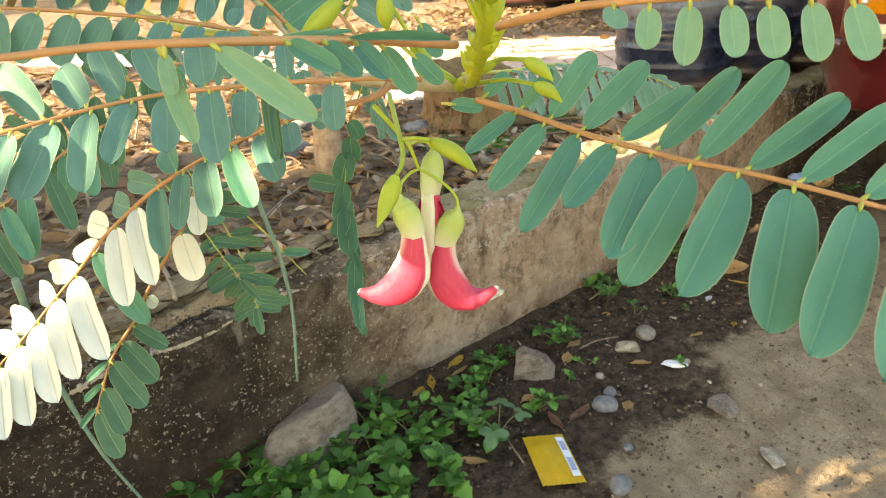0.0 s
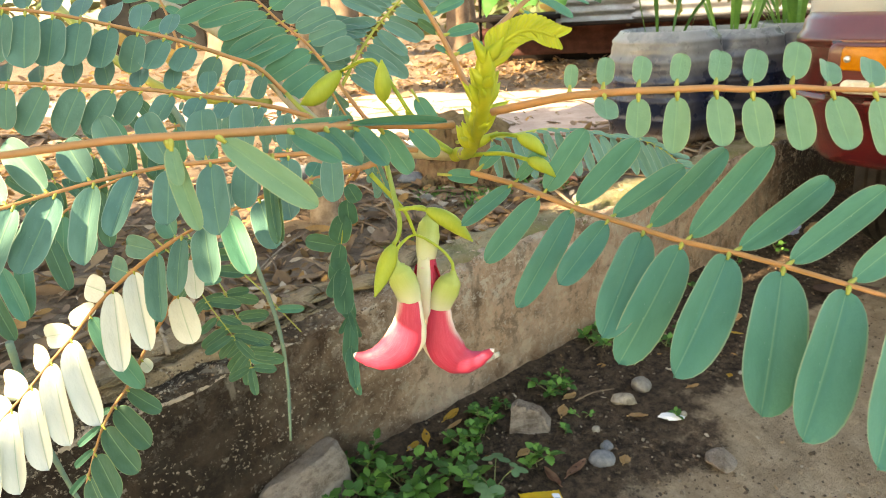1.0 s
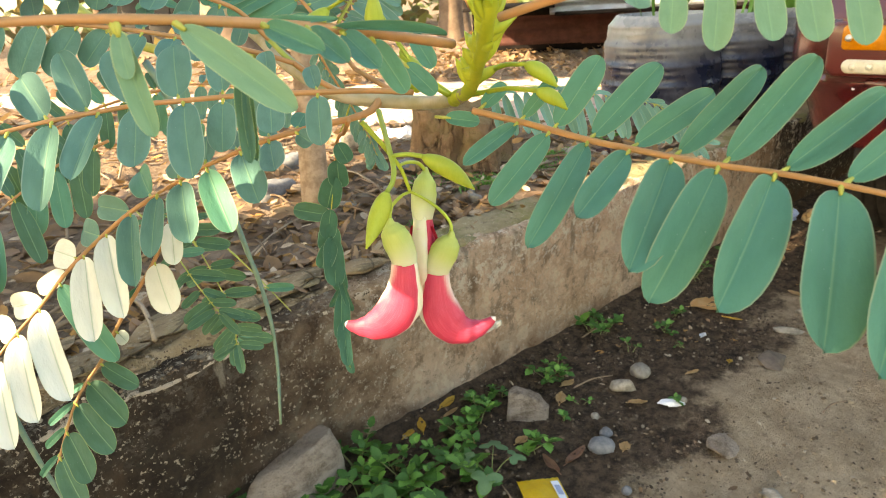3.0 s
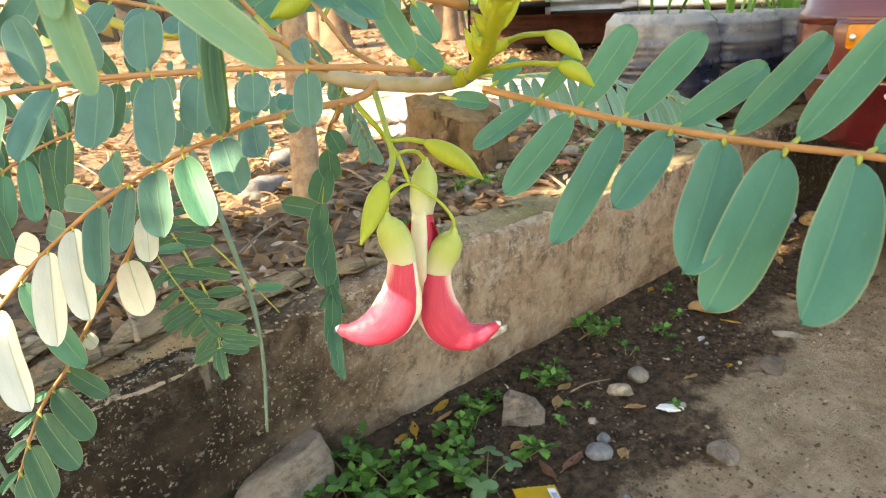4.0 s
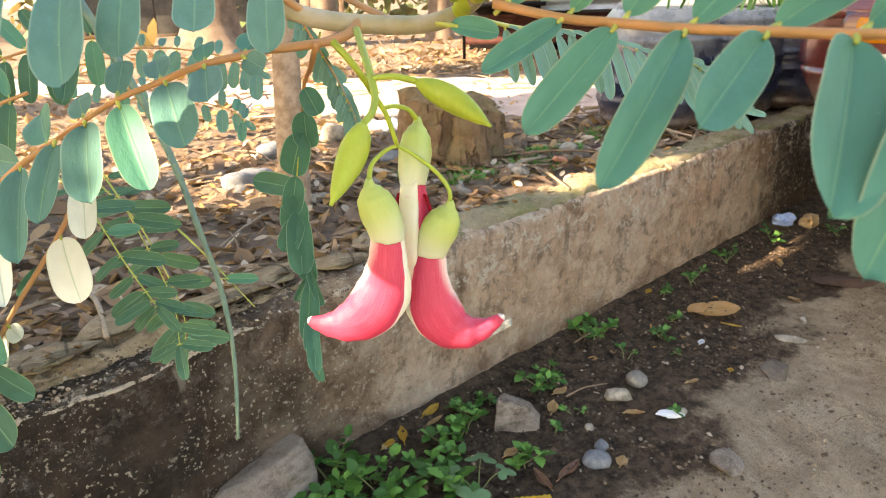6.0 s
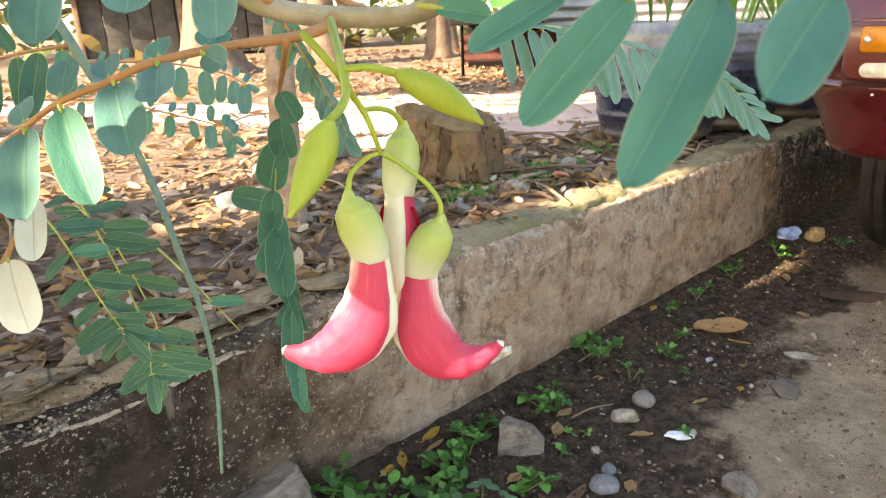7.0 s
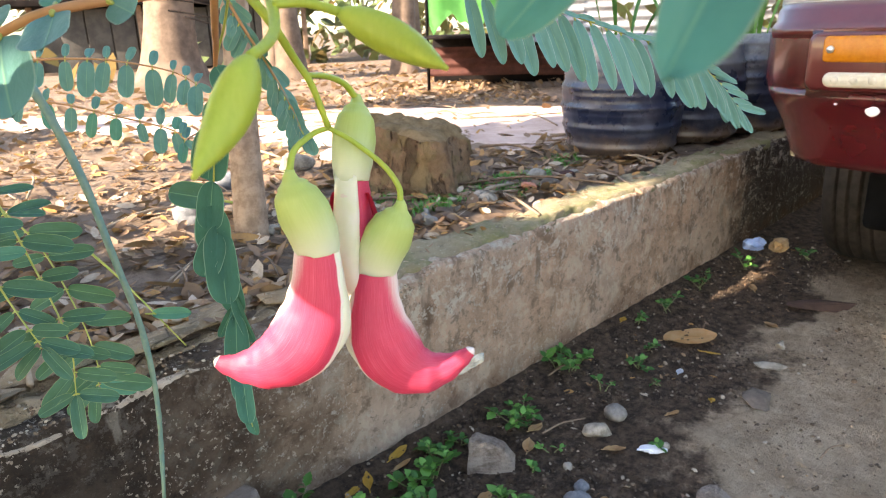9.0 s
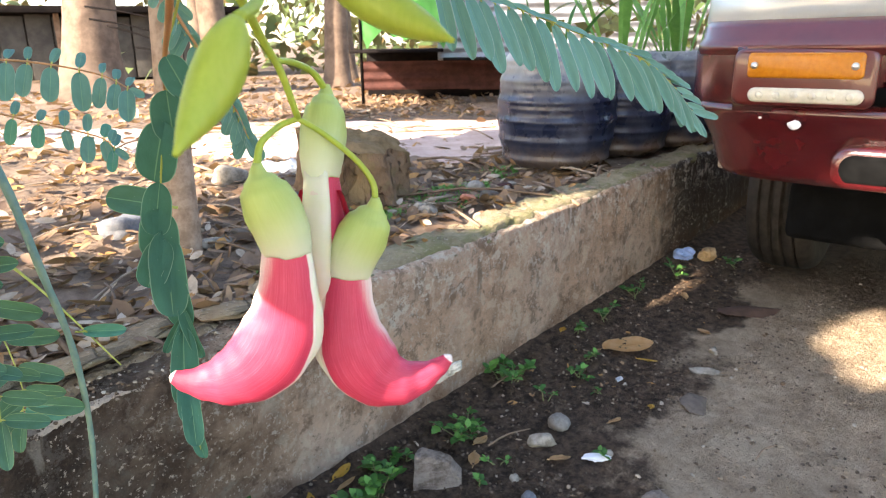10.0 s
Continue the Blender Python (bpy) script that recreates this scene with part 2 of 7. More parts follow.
tone = k.mix(k.ramp(k.noise(32, 5, 0.8), 0.55, 0.64, 0.0, 0.6), tone, (0.14, 0.11, 0.075))
tone = k.mix(k.ramp(k.noise(120, 3, 0.8), 0.60, 0.68, 0.0, 0.6), tone, (0.66, 0.57, 0.44))
k.colour(tone).bump(k.math("ADD", mid, k.math("MULTIPLY", k.noise(90, 4, 0.8), 0.7)), 1.0, 0.02)
M_MOSSY = k.m
k = Mat("broken_mortar", 0.9, 0.2)
k.colour(k.mix(k.ramp(k.noise(34, 6, 0.85), 0.50, 0.60), (0.62, 0.51, 0.40), (0.085, 0.060, 0.040))).bump(k.noise(150, 4, 0.8), 1.0, 0.012)
M_MORTAR = k.m

# soil: dark and moist along the wall, pale trodden earth away from it
k = Mat("soil", 0.92, 0.2)
px_, py_, pz_ = k.axes()
wob = k.math("MULTIPLY", k.math("SUBTRACT", k.noise(3.5, 5, 0.6), 0.5), 0.55)
ragged = k.math("MULTIPLY", k.math("SUBTRACT", k.noise(22, 6, 0.8), 0.5), 0.30)
line = k.math("ADD", k.math("SUBTRACT", k.math("ADD", py_, wob), k.math("MULTIPLY", px_, 0.11)), ragged)
# under the car the earth is darkened for shade and wet soil
trodden = k.math("MULTIPLY", k.ramp(line, 0.585, 0.70, 1.0, 0.0), k.ramp(k.math("ADD", px_, wob), 2.55, 2.85, 1.0, 0.25))
crumb = k.noise(34, 6, 0.75)
dark = k.mix(k.ramp(crumb, 0.32, 0.7), (0.030, 0.020, 0.0135), (0.150, 0.100, 0.066))
pale = k.mix(k.ramp(k.noise(12, 6, 0.7), 0.3, 0.7), (0.31, 0.224, 0.146), (0.51, 0.388, 0.268))
pale = k.mix(k.ramp(k.noise(5, 5, 0.7), 0.52, 0.66, 0.0, 0.6), pale, (0.56, 0.44, 0.31))
pale = k.mix(k.ramp(k.noise(26, 6, 0.8), 0.56, 0.64, 0.0, 0.5), pale, (0.16, 0.112, 0.074))
pale = k.mix(k.ramp(k.noise(90, 5, 0.85), 0.54, 0.66, 0.0, 0.45), pale, (0.12, 0.086, 0.058))
pale = k.mix(k.ramp(k.noise(60, 5, 0.8), 0.60, 0.68, 0.0, 0.6), pale, (0.50, 0.41, 0.31))
tone = k.mix(trodden, dark, pale)
tone = k.mix(k.ramp(k.noise(140, 2), 0.70, 0.76, 0.0, 0.6), tone, (0.30, 0.26, 0.2))
k.colour(tone).bump(k.math("ADD", crumb, k.math("MULTIPLY", k.noise(110, 5, 0.85), 0.8)), 1.0, 0.014)
M_SOIL = k.m
k = Mat("bed_earth", 0.92, 0.2)
px_, py_, pz_ = k.axes()
crumb = k.noise(20, 6, 0.75)
tone = k.mix(k.ramp(crumb, 0.3, 0.7), (0.085, 0.058, 0.040), (0.24, 0.170, 0.118))
tone = k.mix(k.ramp(k.noise(3.0, 4), 0.45, 0.65, 0.0, 0.5), tone, (0.26, 0.185, 0.135))
k.colour(tone).bump(crumb, 0.7, 0.02)
M_BED = k.m
k = Mat("trodden_path", 0.9, 0.2)
k.colour(k.mix(k.ramp(k.noise(7, 6, 0.7), 0.3, 0.7), (0.42, 0.30, 0.25), (0.58, 0.44, 0.38))).bump(k.noise(40, 5), 0.5, 0.01)
M_PATH = k.m


def stone_material(name, a, b, scale=30):
    k = Mat(name, 0.8, 0.3)
    k.colour(k.mix(k.ramp(k.noise(scale, 5, 0.7), 0.3, 0.7), a, b)).bump(k.noise(scale * 4, 4, 0.7), 0.4, 0.004)
    return k.m


M_STONE_GREY = stone_material("stone_grey", (0.115, 0.12, 0.13), (0.21, 0.21, 0.215), 60)
M_STONE_PALE = stone_material("stone_pale", (0.36, 0.31, 0.25), (0.20, 0.17, 0.13), 60)
M_STONE_BROWN = stone_material("stone_brown", (0.105, 0.08, 0.062), (0.175, 0.138, 0.108), 40)
k = Mat("boulder_rock", 0.85, 0.25)
grain = k.noise(38, 6, 0.8)
k.colour(k.mix(k.ramp(k.noise(1.0, 5, 0.7, at=k.coord("Object", (10, 10, 34))), 0.4, 0.6, 0.0, 0.6), k.mix(k.ramp(grain, 0.32, 0.68), (0.13, 0.096, 0.074), (0.36, 0.285, 0.23)), (0.44, 0.37, 0.31)))
k.bump(k.math("ADD", grain, k.noise(150, 4, 0.8)), 0.9, 0.012)
M_BOULDER = k.m
M_RUBBLE = stone_material("rubble", (0.42, 0.36, 0.29), (0.17, 0.14, 0.105), 45)


def island_material(name, colours, rough=0.75, share=0.15):
    """Pieces that each take a colour of their own."""
    k = Mat(name, rough, 0.3)
    pick = k.island()
    tone = colours[0]
    for n, c in enumerate(colours[1:], 1):
        tone = k.mix(k.math("GREATER_THAN", pick, n / len(colours)), tone, c)
    tone = k.mix(k.ramp(k.noise(45, 4, 0.7), 0.3, 0.75, 0.0, 0.45), tone, (0.10, 0.065, 0.04))
    k.colour(tone).bump(k.noise(80, 3), 0.3, 0.004)
    return k.thin((0.4, 0.25, 0.1), share).m


M_LITTER = island_material("dry_leaves", [(0.30, 0.17, 0.09), (0.43, 0.27, 0.15), (0.20, 0.12, 0.07), (0.60, 0.47, 0.34), (0.23, 0.135, 0.075), (0.35, 0.22, 0.13), (0.46, 0.24, 0.08), (0.12, 0.075, 0.048), (0.28, 0.18, 0.12), (0.22, 0.145, 0.10)])
M_GRAVEL = island_material("gravel", [(0.11, 0.078, 0.052), (0.16, 0.12, 0.085), (0.075, 0.052, 0.035), (0.30, 0.24, 0.175), (0.09, 0.063, 0.043), (0.13, 0.095, 0.065), (0.06, 0.042, 0.028), (0.10, 0.07, 0.048), (0.14, 0.10, 0.07), (0.08, 0.056, 0.038), (0.12, 0.085, 0.058)], 0.85, 0.0)
M_TWIG = island_material("twigs", [(0.26, 0.18, 0.12), (0.36, 0.28, 0.2), (0.18, 0.12, 0.08)], 0.85, 0.0)


def plain(name, a, b, scale=20, rough=0.6, spec=0.4, metal=0.0, bump=0.2, share=0.0):
    k = Mat(name, rough, spec, metal)
    k.colour(k.mix(k.ramp(k.noise(scale, 5, 0.65), 0.3, 0.7), a, b)).bump(k.noise(scale * 3, 4), bump, 0.003)
    if share:
        k.thin(b, share)
    return k.m


M_FALLEN_YELLOW = plain("fallen_yellow_leaf", (0.62, 0.36, 0.05), (0.70, 0.46, 0.10), 60, share=0.15)
M_FALLEN_TAN = plain("fallen_tan_leaf", (0.46, 0.27, 0.11), (0.62, 0.42, 0.22), 40, share=0.12)
M_FALLEN_BROWN = plain("fallen_brown_leaf", (0.22, 0.10, 0.06), (0.34, 0.19, 0.12), 40)
M_WEED = plain("weed_leaf", (0.024, 0.095, 0.016), (0.056, 0.17, 0.028), 30, 0.5, share=0.25)
M_WEED_LIGHT = plain("weed_leaf_light", (0.085, 0.24, 0.040), (0.15, 0.34, 0.070), 30, 0.5, share=0.25)
M_WEED_GREY = plain("weed_leaf_grey", (0.075, 0.165, 0.070), (0.12, 0.22, 0.10), 30, 0.55, share=0.2)
M_WEED_STEM = plain("weed_stem", (0.14, 0.2, 0.06), (0.2, 0.16, 0.08), 50)
M_BARK_FAR = plain("tree_bark_far", (0.085, 0.055, 0.037), (0.19, 0.13, 0.09), 7, 0.85, bump=0.6)
k = Mat("stump_wood", 0.88, 0.2)
grain = k.noise(1.0, 6, 0.7, at=k.coord("Object", (26, 26, 15)))
cleft = k.ramp(k.noise(1.0, 4, 0.6, at=k.coord("Object", (15, 15, 4)), distort=0.9), 0.58, 0.63)
tone = k.mix(k.ramp(grain, 0.32, 0.68), (0.125, 0.073, 0.042), (0.30, 0.186, 0.106))
tone = k.mix(k.ramp(k.noise(9, 5, 0.7), 0.42, 0.6, 0.0, 0.7), tone, (0.25, 0.165, 0.10))
tone = k.mix(k.ramp(k.noise(14, 3), 0.52, 0.58, 0.0, 0.5), tone, (0.20, 0.155, 0.075))
tone = k.mix(k.math("MULTIPLY", cleft, 0.6), tone, (0.055, 0.035, 0.022))
k.colour(tone).bump(k.math("SUBTRACT", grain, k.math("MULTIPLY", cleft, 0.9)), 1.0, 0.03)
M_STUMP = k.m
M_STUMP_TOP = plain("stump_cut", (0.13, 0.085, 0.040), (0.25, 0.165, 0.085), 26, 0.95, 0.1, bump=1.0)
M_PAINT_RED = plain("red_paint", (0.055, 0.0040, 0.0050), (0.070, 0.0060, 0.0072), 3, 0.26, 0.6, bump=0.03)
M_PAINT_DULL = plain("red_paint_faded", (0.080, 0.009, 0.009), (0.110, 0.016, 0.015), 8, 0.30, 0.5, bump=0.05)
for m in (M_PAINT_RED, M_PAINT_DULL):
    m.node_tree.nodes["Principled BSDF"].inputs["Coat Weight"].default_value = 0.6
    m.node_tree.nodes["Principled BSDF"].inputs["Coat Roughness"].default_value = 0.06
M_PAINT_SILVER = plain("silver_paint", (0.46, 0.49, 0.48), (0.54, 0.57, 0.56), 4, 0.22, 0.6, 0.25, bump=0.02)
M_BLACK = plain("black_plastic", (0.003, 0.003, 0.003), (0.006, 0.006, 0.006), 20, 0.85, 0.05)
M_RUBBER = plain("tyre_rubber", (0.016, 0.014, 0.012), (0.036, 0.030, 0.025), 25, 0.8, 0.25, bump=0.2)
M_STEEL = plain("wheel_steel", (0.2, 0.19, 0.17), (0.3, 0.27, 0.23), 20, 0.5, 0.5, 0.6)
M_AMBER = plain("amber_lens", (0.55, 0.17, 0.008), (0.66, 0.24, 0.015), 90, 0.12, 0.6, share=0.2)
M_LAMP_WHITE = plain("lamp_lens_white", (0.50, 0.46, 0.35), (0.60, 0.56, 0.45), 60, 0.25, 0.6)
M_SCREW = plain("screw_steel", (0.6, 0.6, 0.58), (0.7, 0.7, 0.68), 60, 0.3, 0.5, 0.8)
M_DROPPING = plain("white_splash", (0.72, 0.72, 0.68), (0.85, 0.85, 0.82), 60, 0.7)
M_YELLOW_FOIL = plain("yellow_wrapper", (0.78, 0.50, 0.02), (0.85, 0.60, 0.04), 40, 0.3, 0.5, bump=0.4)
M_WHITE_PRINT = plain("white_print", (0.78, 0.78, 0.80), (0.7, 0.72, 0.76), 40, 0.4)
M_BLUE_PRINT = plain("grey_blue_print", (0.25, 0.3, 0.42), (0.3, 0.35, 0.5), 40, 0.4)
M_PAPER = plain("scrap_white", (0.72, 0.74, 0.78), (0.8, 0.8, 0.82), 40, 0.5)
M_BLUE_PLASTIC = plain("blue_plastic", (0.30, 0.42, 0.70), (0.45, 0.55, 0.8), 30, 0.3, 0.5)
M_WOOD_OLD = plain("old_board", (0.15, 0.09, 0.055), (0.24, 0.155, 0.1), 14, 0.85, bump=0.5)
M_GREEN_CLOTH = plain("green_cloth", (0.12, 0.38, 0.10), (0.16, 0.46, 0.13), 4, 0.7, share=0.45)
M_FAR_LEAF = island_material("far_foliage", [(0.065, 0.135, 0.035), (0.045, 0.095, 0.028), (0.10, 0.18, 0.05), (0.032, 0.072, 0.022), (0.15, 0.23, 0.08)], 0.55, 0.28)
M_CROWN = plain("crown_leaf", (0.06, 0.14, 0.03), (0.10, 0.2, 0.05), 6, 0.5, share=0.2)
M_SHED = plain("shed_boards", (0.038, 0.035, 0.030), (0.072, 0.065, 0.055), 7, 0.85, bump=0.4)
M_SHED_DARK = plain("shed_roof", (0.03, 0.028, 0.025), (0.05, 0.045, 0.04), 7, 0.85)

k = Mat("zinc_sheet", 0.45, 0.5, 0.5)
k.colour(k.mix(k.ramp(k.noise(5, 5, 0.7, at=k.coord("Object", (1, 1, 3))), 0.35, 0.65), (0.36, 0.37, 0.39), (0.22, 0.215, 0.22)))
M_ZINC = k.m
k = Mat("rusty_sheet", 0.8, 0.2)
k.colour(k.mix(k.ramp(k.noise(6, 5, 0.7), 0.35, 0.65), (0.045, 0.016, 0.013), (0.085, 0.032, 0.025))).bump(k.noise(60, 4), 0.4, 0.004)
M_RUST = k.m

# clouded plastic drums, blue with dirt, paler towards the rim
k = Mat("drum_plastic", 0.28, 0.5)
px_, py_, pz_ = k.axes()
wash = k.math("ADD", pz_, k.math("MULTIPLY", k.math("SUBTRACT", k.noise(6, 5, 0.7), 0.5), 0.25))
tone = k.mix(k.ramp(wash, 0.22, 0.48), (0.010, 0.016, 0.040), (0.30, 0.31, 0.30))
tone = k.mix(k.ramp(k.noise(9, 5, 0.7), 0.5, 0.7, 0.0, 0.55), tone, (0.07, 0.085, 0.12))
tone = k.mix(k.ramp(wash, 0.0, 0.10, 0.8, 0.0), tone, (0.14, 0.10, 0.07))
k.colour(tone).rough(k.ramp(k.noise(12, 4), 0.3, 0.7, 0.18, 0.5))
M_DRUM = k.m

M_BARK_BROWN = plain("brown_bark", (0.22, 0.145, 0.095), (0.42, 0.30, 0.21), 30, 0.85, 0.2, bump=0.8)
M_FALLEN_ORANGE = plain("dead_leaf_orange", (0.74, 0.42, 0.16), (0.84, 0.58, 0.30), 25, 0.6, bump=0.3, share=0.2)
M_BOARD_DARK = plain("dark_board", (0.060, 0.032, 0.022), (0.11, 0.062, 0.042), 18, 0.85, bump=0.5)
M_STONE_WARM = stone_material("stone_warm_grey", (0.17, 0.15, 0.125), (0.27, 0.24, 0.205), 60)
M_RUBBLE_BITS = island_material("rubble_bits", [(0.34, 0.26, 0.18), (0.20, 0.14, 0.09), (0.50, 0.42, 0.32), (0.11, 0.075, 0.047), (0.25, 0.18, 0.12), (0.15, 0.10, 0.065)], 0.9, 0.0)
# near-black; paints in the shade at the fence, also on dark roof and ribs
M_VOID = plain("void_black", (0.006, 0.005, 0.005), (0.014, 0.011, 0.010), 12, 0.9, 0.05)

# ---- mesh helpers ----
rng = np.random.default_rng(7)


def finish(bm, smooth=True):
    if smooth:
        for f in bm.faces:
            f.smooth = True
    return bm


def mesh_of(name, bm, material, smooth=True):
    me = bpy.data.meshes.new(name)
    finish(bm, smooth).to_mesh(me)
    bm.free()
    me.materials.append(material)
    return me


def part(name, bm, material, parent=None, label="", smooth=True):
    """Links a bmesh as one mesh object, under a thing or a part."""
    ob = new(name, mesh_of(name, bm, material, smooth))
    if parent is not None:
        ob.parent = parent
    return tagged(ob, label)


def shared(name, me, parent, m, label=""):
    ob = new(name, me)
    ob.parent = parent
    ob.matrix_local = m
    return tagged(ob, label)


def from_arrays(name, verts, faces, material, smooth=True):
    me = bpy.data.meshes.new(name)
    me.from_pydata([tuple(v) for v in verts], [], [tuple(f) for f in faces])
    me.materials.append(material)
    if smooth:
        me.polygons.foreach_set("use_smooth", [True] * len(me.polygons))
    me.update()
    return me


def spline(points, n):
    """n points along a smooth curve through the given ones."""
    p = [Vector(q) for q in points]
    p = [2 * p[0] - p[1], *p, 2 * p[-1] - p[-2]]
    out = []
    for i in range(n):
        s = i / (n - 1) * (len(p) - 3)
        j = min(int(s), len(p) - 4)
        u = s - j
        a, b, c, d = p[j:j + 4]
        out.append(0.5 * ((2 * b) + (c - a) * u + (2 * a - 5 * b + 4 * c - d) * u * u + (3 * b - a - 3 * c + d) * u ** 3))
    return out


def tube(bm, points, radii, sides=8, caps=True):
    """A round stem along points, with one radius for each."""
    rings, side = [], None
    for i, p in enumerate(points):
        d = (points[min(i + 1, len(points) - 1)] - points[max(i - 1, 0)]).normalized()
        side = (side - d * side.dot(d)).normalized() if side else d.orthogonal().normalized()
        up = d.cross(side)
        rings.append([bm.verts.new(p + (side * math.cos(q) + up * math.sin(q)) * radii[i]) for q in (2 * math.pi * k / sides for k in range(sides))])
    for a, b in zip(rings, rings[1:]):
        for k in range(sides):
            bm.faces.new((a[k], a[(k + 1) % sides], b[(k + 1) % sides], b[k]))
    if caps:
        bm.faces.new(rings[0][::-1])
        bm.faces.new(rings[-1])
    return bm


def stem(points, r0, r1, n=16, sides=8, bm=None, knots=0.0):
    pts = spline(points, n)
    radii = [r0 + (r1 - r0) * i / (n - 1) + knots * random.uniform(-1, 1) for i in range(n)]
    return tube(bm or bmesh.new(), pts, radii, sides)


def box(bm, lo, hi, bevel=0.0):
    m = Matrix.LocRotScale((Vector(lo) + Vector(hi)) / 2, None, Vector(hi) - Vector(lo))
    made = bmesh.ops.create_cube(bm, size=1, matrix=m)["verts"]
    if bevel:
        edges = list({e for v in made for e in v.link_edges})
        bmesh.ops.bevel(bm, geom=edges, offset=bevel, segments=2, affect="EDGES", profile=0.5)
    return bm


def rock(size, seed, rough=0.18, cuts=3):
    bm = bmesh.new()
    bmesh.ops.create_icosphere(bm, subdivisions=cuts, radius=1)
    for v in bm.verts:
        n1 = noise.noise(v.co * 1.1 + Vector((seed * 7.3, seed, 0)))
        n2 = noise.noise(v.co * 2.9 + Vector((seed, seed * 3.1, 4)))
        v.co *= 1 + rough * (1.6 * n1 + 0.6 * n2)
        v.co = Vector((v.co.x * size[0], v.co.y * size[1], v.co.z * size[2]))
    return bm


def relief(x, y, scale, seed=0.0):
    return noise.fractal(Vector((x * scale, y * scale, seed)), 0.9, 2.1, 5)


def sheet(name, xs, ys, height, material):
    verts = [(x, y, height(x, y)) for y in ys for x in xs]
    w = len(xs)
    faces = [(j * w + i, j * w + i + 1, (j + 1) * w + i + 1, (j + 1) * w + i) for j in range(len(ys) - 1) for i in range(w - 1)]
    return new(name, from_arrays(name, verts, faces, material))


def spread(lo, hi, step, far_lo, far_hi):
    """Even steps from lo to hi, then ever longer ones out to the far ends."""
    mid = list(np.arange(lo, hi + step / 2, step))
    out, s = [], step
    q = mid[-1]
    while q < far_hi:
        s *= 1.35
        q += s
        out.append(min(q, far_hi))
    inn, s, q = [], step, mid[0]
    while q > far_lo:
        s *= 1.35
        q -= s
        inn.append(max(q, far_lo))
    return [float(v) for v in inn[::-1] + mid + out]


# ---- ground, wall, bed ----
WALL_Y, WALL_H, WALL_T = 1.285, 0.37, 0.095


def soil_height(x, y):
    far = max(0.0, min(1.0, 4 - math.hypot(x - 1.4, y - 0.8)))
    ramp_up = 0.02 * max(0.0, (y - 1.12) / 0.17) ** 2 if y < 1.4 else 0.02
    return far * (0.010 * relief(x, y, 3.0) + 0.005 * relief(x, y, 17.0, 3)) + ramp_up - 0.004


ground = tagged(sheet("ground", spread(0.2, 3.2, 0.02, -60, 80), spread(0.0, 1.30, 0.02, -70, 1.36), soil_height, M_SOIL),
                "dark moist soil and pale trodden earth beside a low wall", "ground", kind="structure")


def bed_height(x, y):
    near = max(0.0, min(1.0, (9 - math.hypot(x - 1.5, y - 1.5)) / 3))
    return 0.362 + near * (0.022 * relief(x, y, 1.6, 9) + 0.010 * relief(x, y, 9.0, 5)) + 0.012 * min(1.0, max(0.0, y - 1.37) * 2)


bed = tagged(sheet("planting_bed", spread(0.0, 5.0, 0.035, -60, 80), spread(1.37, 5.0, 0.035, 1.362, 90), bed_height, M_BED),
             "brown earth of a raised bed strewn with dry leaves", "ground", kind="structure")


def wall_face(x, z):
    """How far the face stands in or out: bulges and pits."""
    return 0.006 * relief(x, z, 4.0, 2) + 0.003 * relief(x, z, 22.0, 8)


def wall_top(x):
    worn = 0.028 * max(0.0, min(1.0, (1.0 - x) / 0.6))
    return WALL_H - worn + 0.006 * relief(x, 0.0, 6.0, 1) + 0.012 * worn / 0.028 * noise.noise(Vector((x * 16, 0, 3)))


def build_wall():
    xs = spread(-0.2, 3.4, 0.015, -14, 9)
    rows = 20
    verts, faces = [], []
    profile = []
    for i in range(rows + 1):
        profile.append(("face", i / rows))
    for q in (0.3, 1.0):
        profile.append(("lip", q))
    profile.append(("back", 0.0))
    profile.append(("back", 1.0))
    for x in xs:
        top = wall_top(x)
        for kind, q in profile:
            if kind == "face":
                z = -0.05 + (top - 0.009 + 0.05) * q
                verts.append((x, WALL_Y + wall_face(x, z), z))
            elif kind == "lip":
                chip = 0.010 * max(0.0, noise.noise(Vector((x * 24, q * 2, 5))))
                verts.append((x, WALL_Y + wall_face(x, top) * (1 - q) + 0.008 * q + chip, top - 0.009 * (1 - q) ** 1.5 - chip * 0.9))
            else:
                verts.append((x, WALL_Y + WALL_T, top if q == 0 else -0.05))
    w = len(profile)
    for i in range(len(xs) - 1):
        for j in range(w - 1):
            faces.append((i * w + j, (i + 1) * w + j, (i + 1) * w + j + 1, i * w + j + 1))
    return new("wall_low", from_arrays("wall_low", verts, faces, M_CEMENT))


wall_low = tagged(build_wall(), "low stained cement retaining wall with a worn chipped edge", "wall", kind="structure")


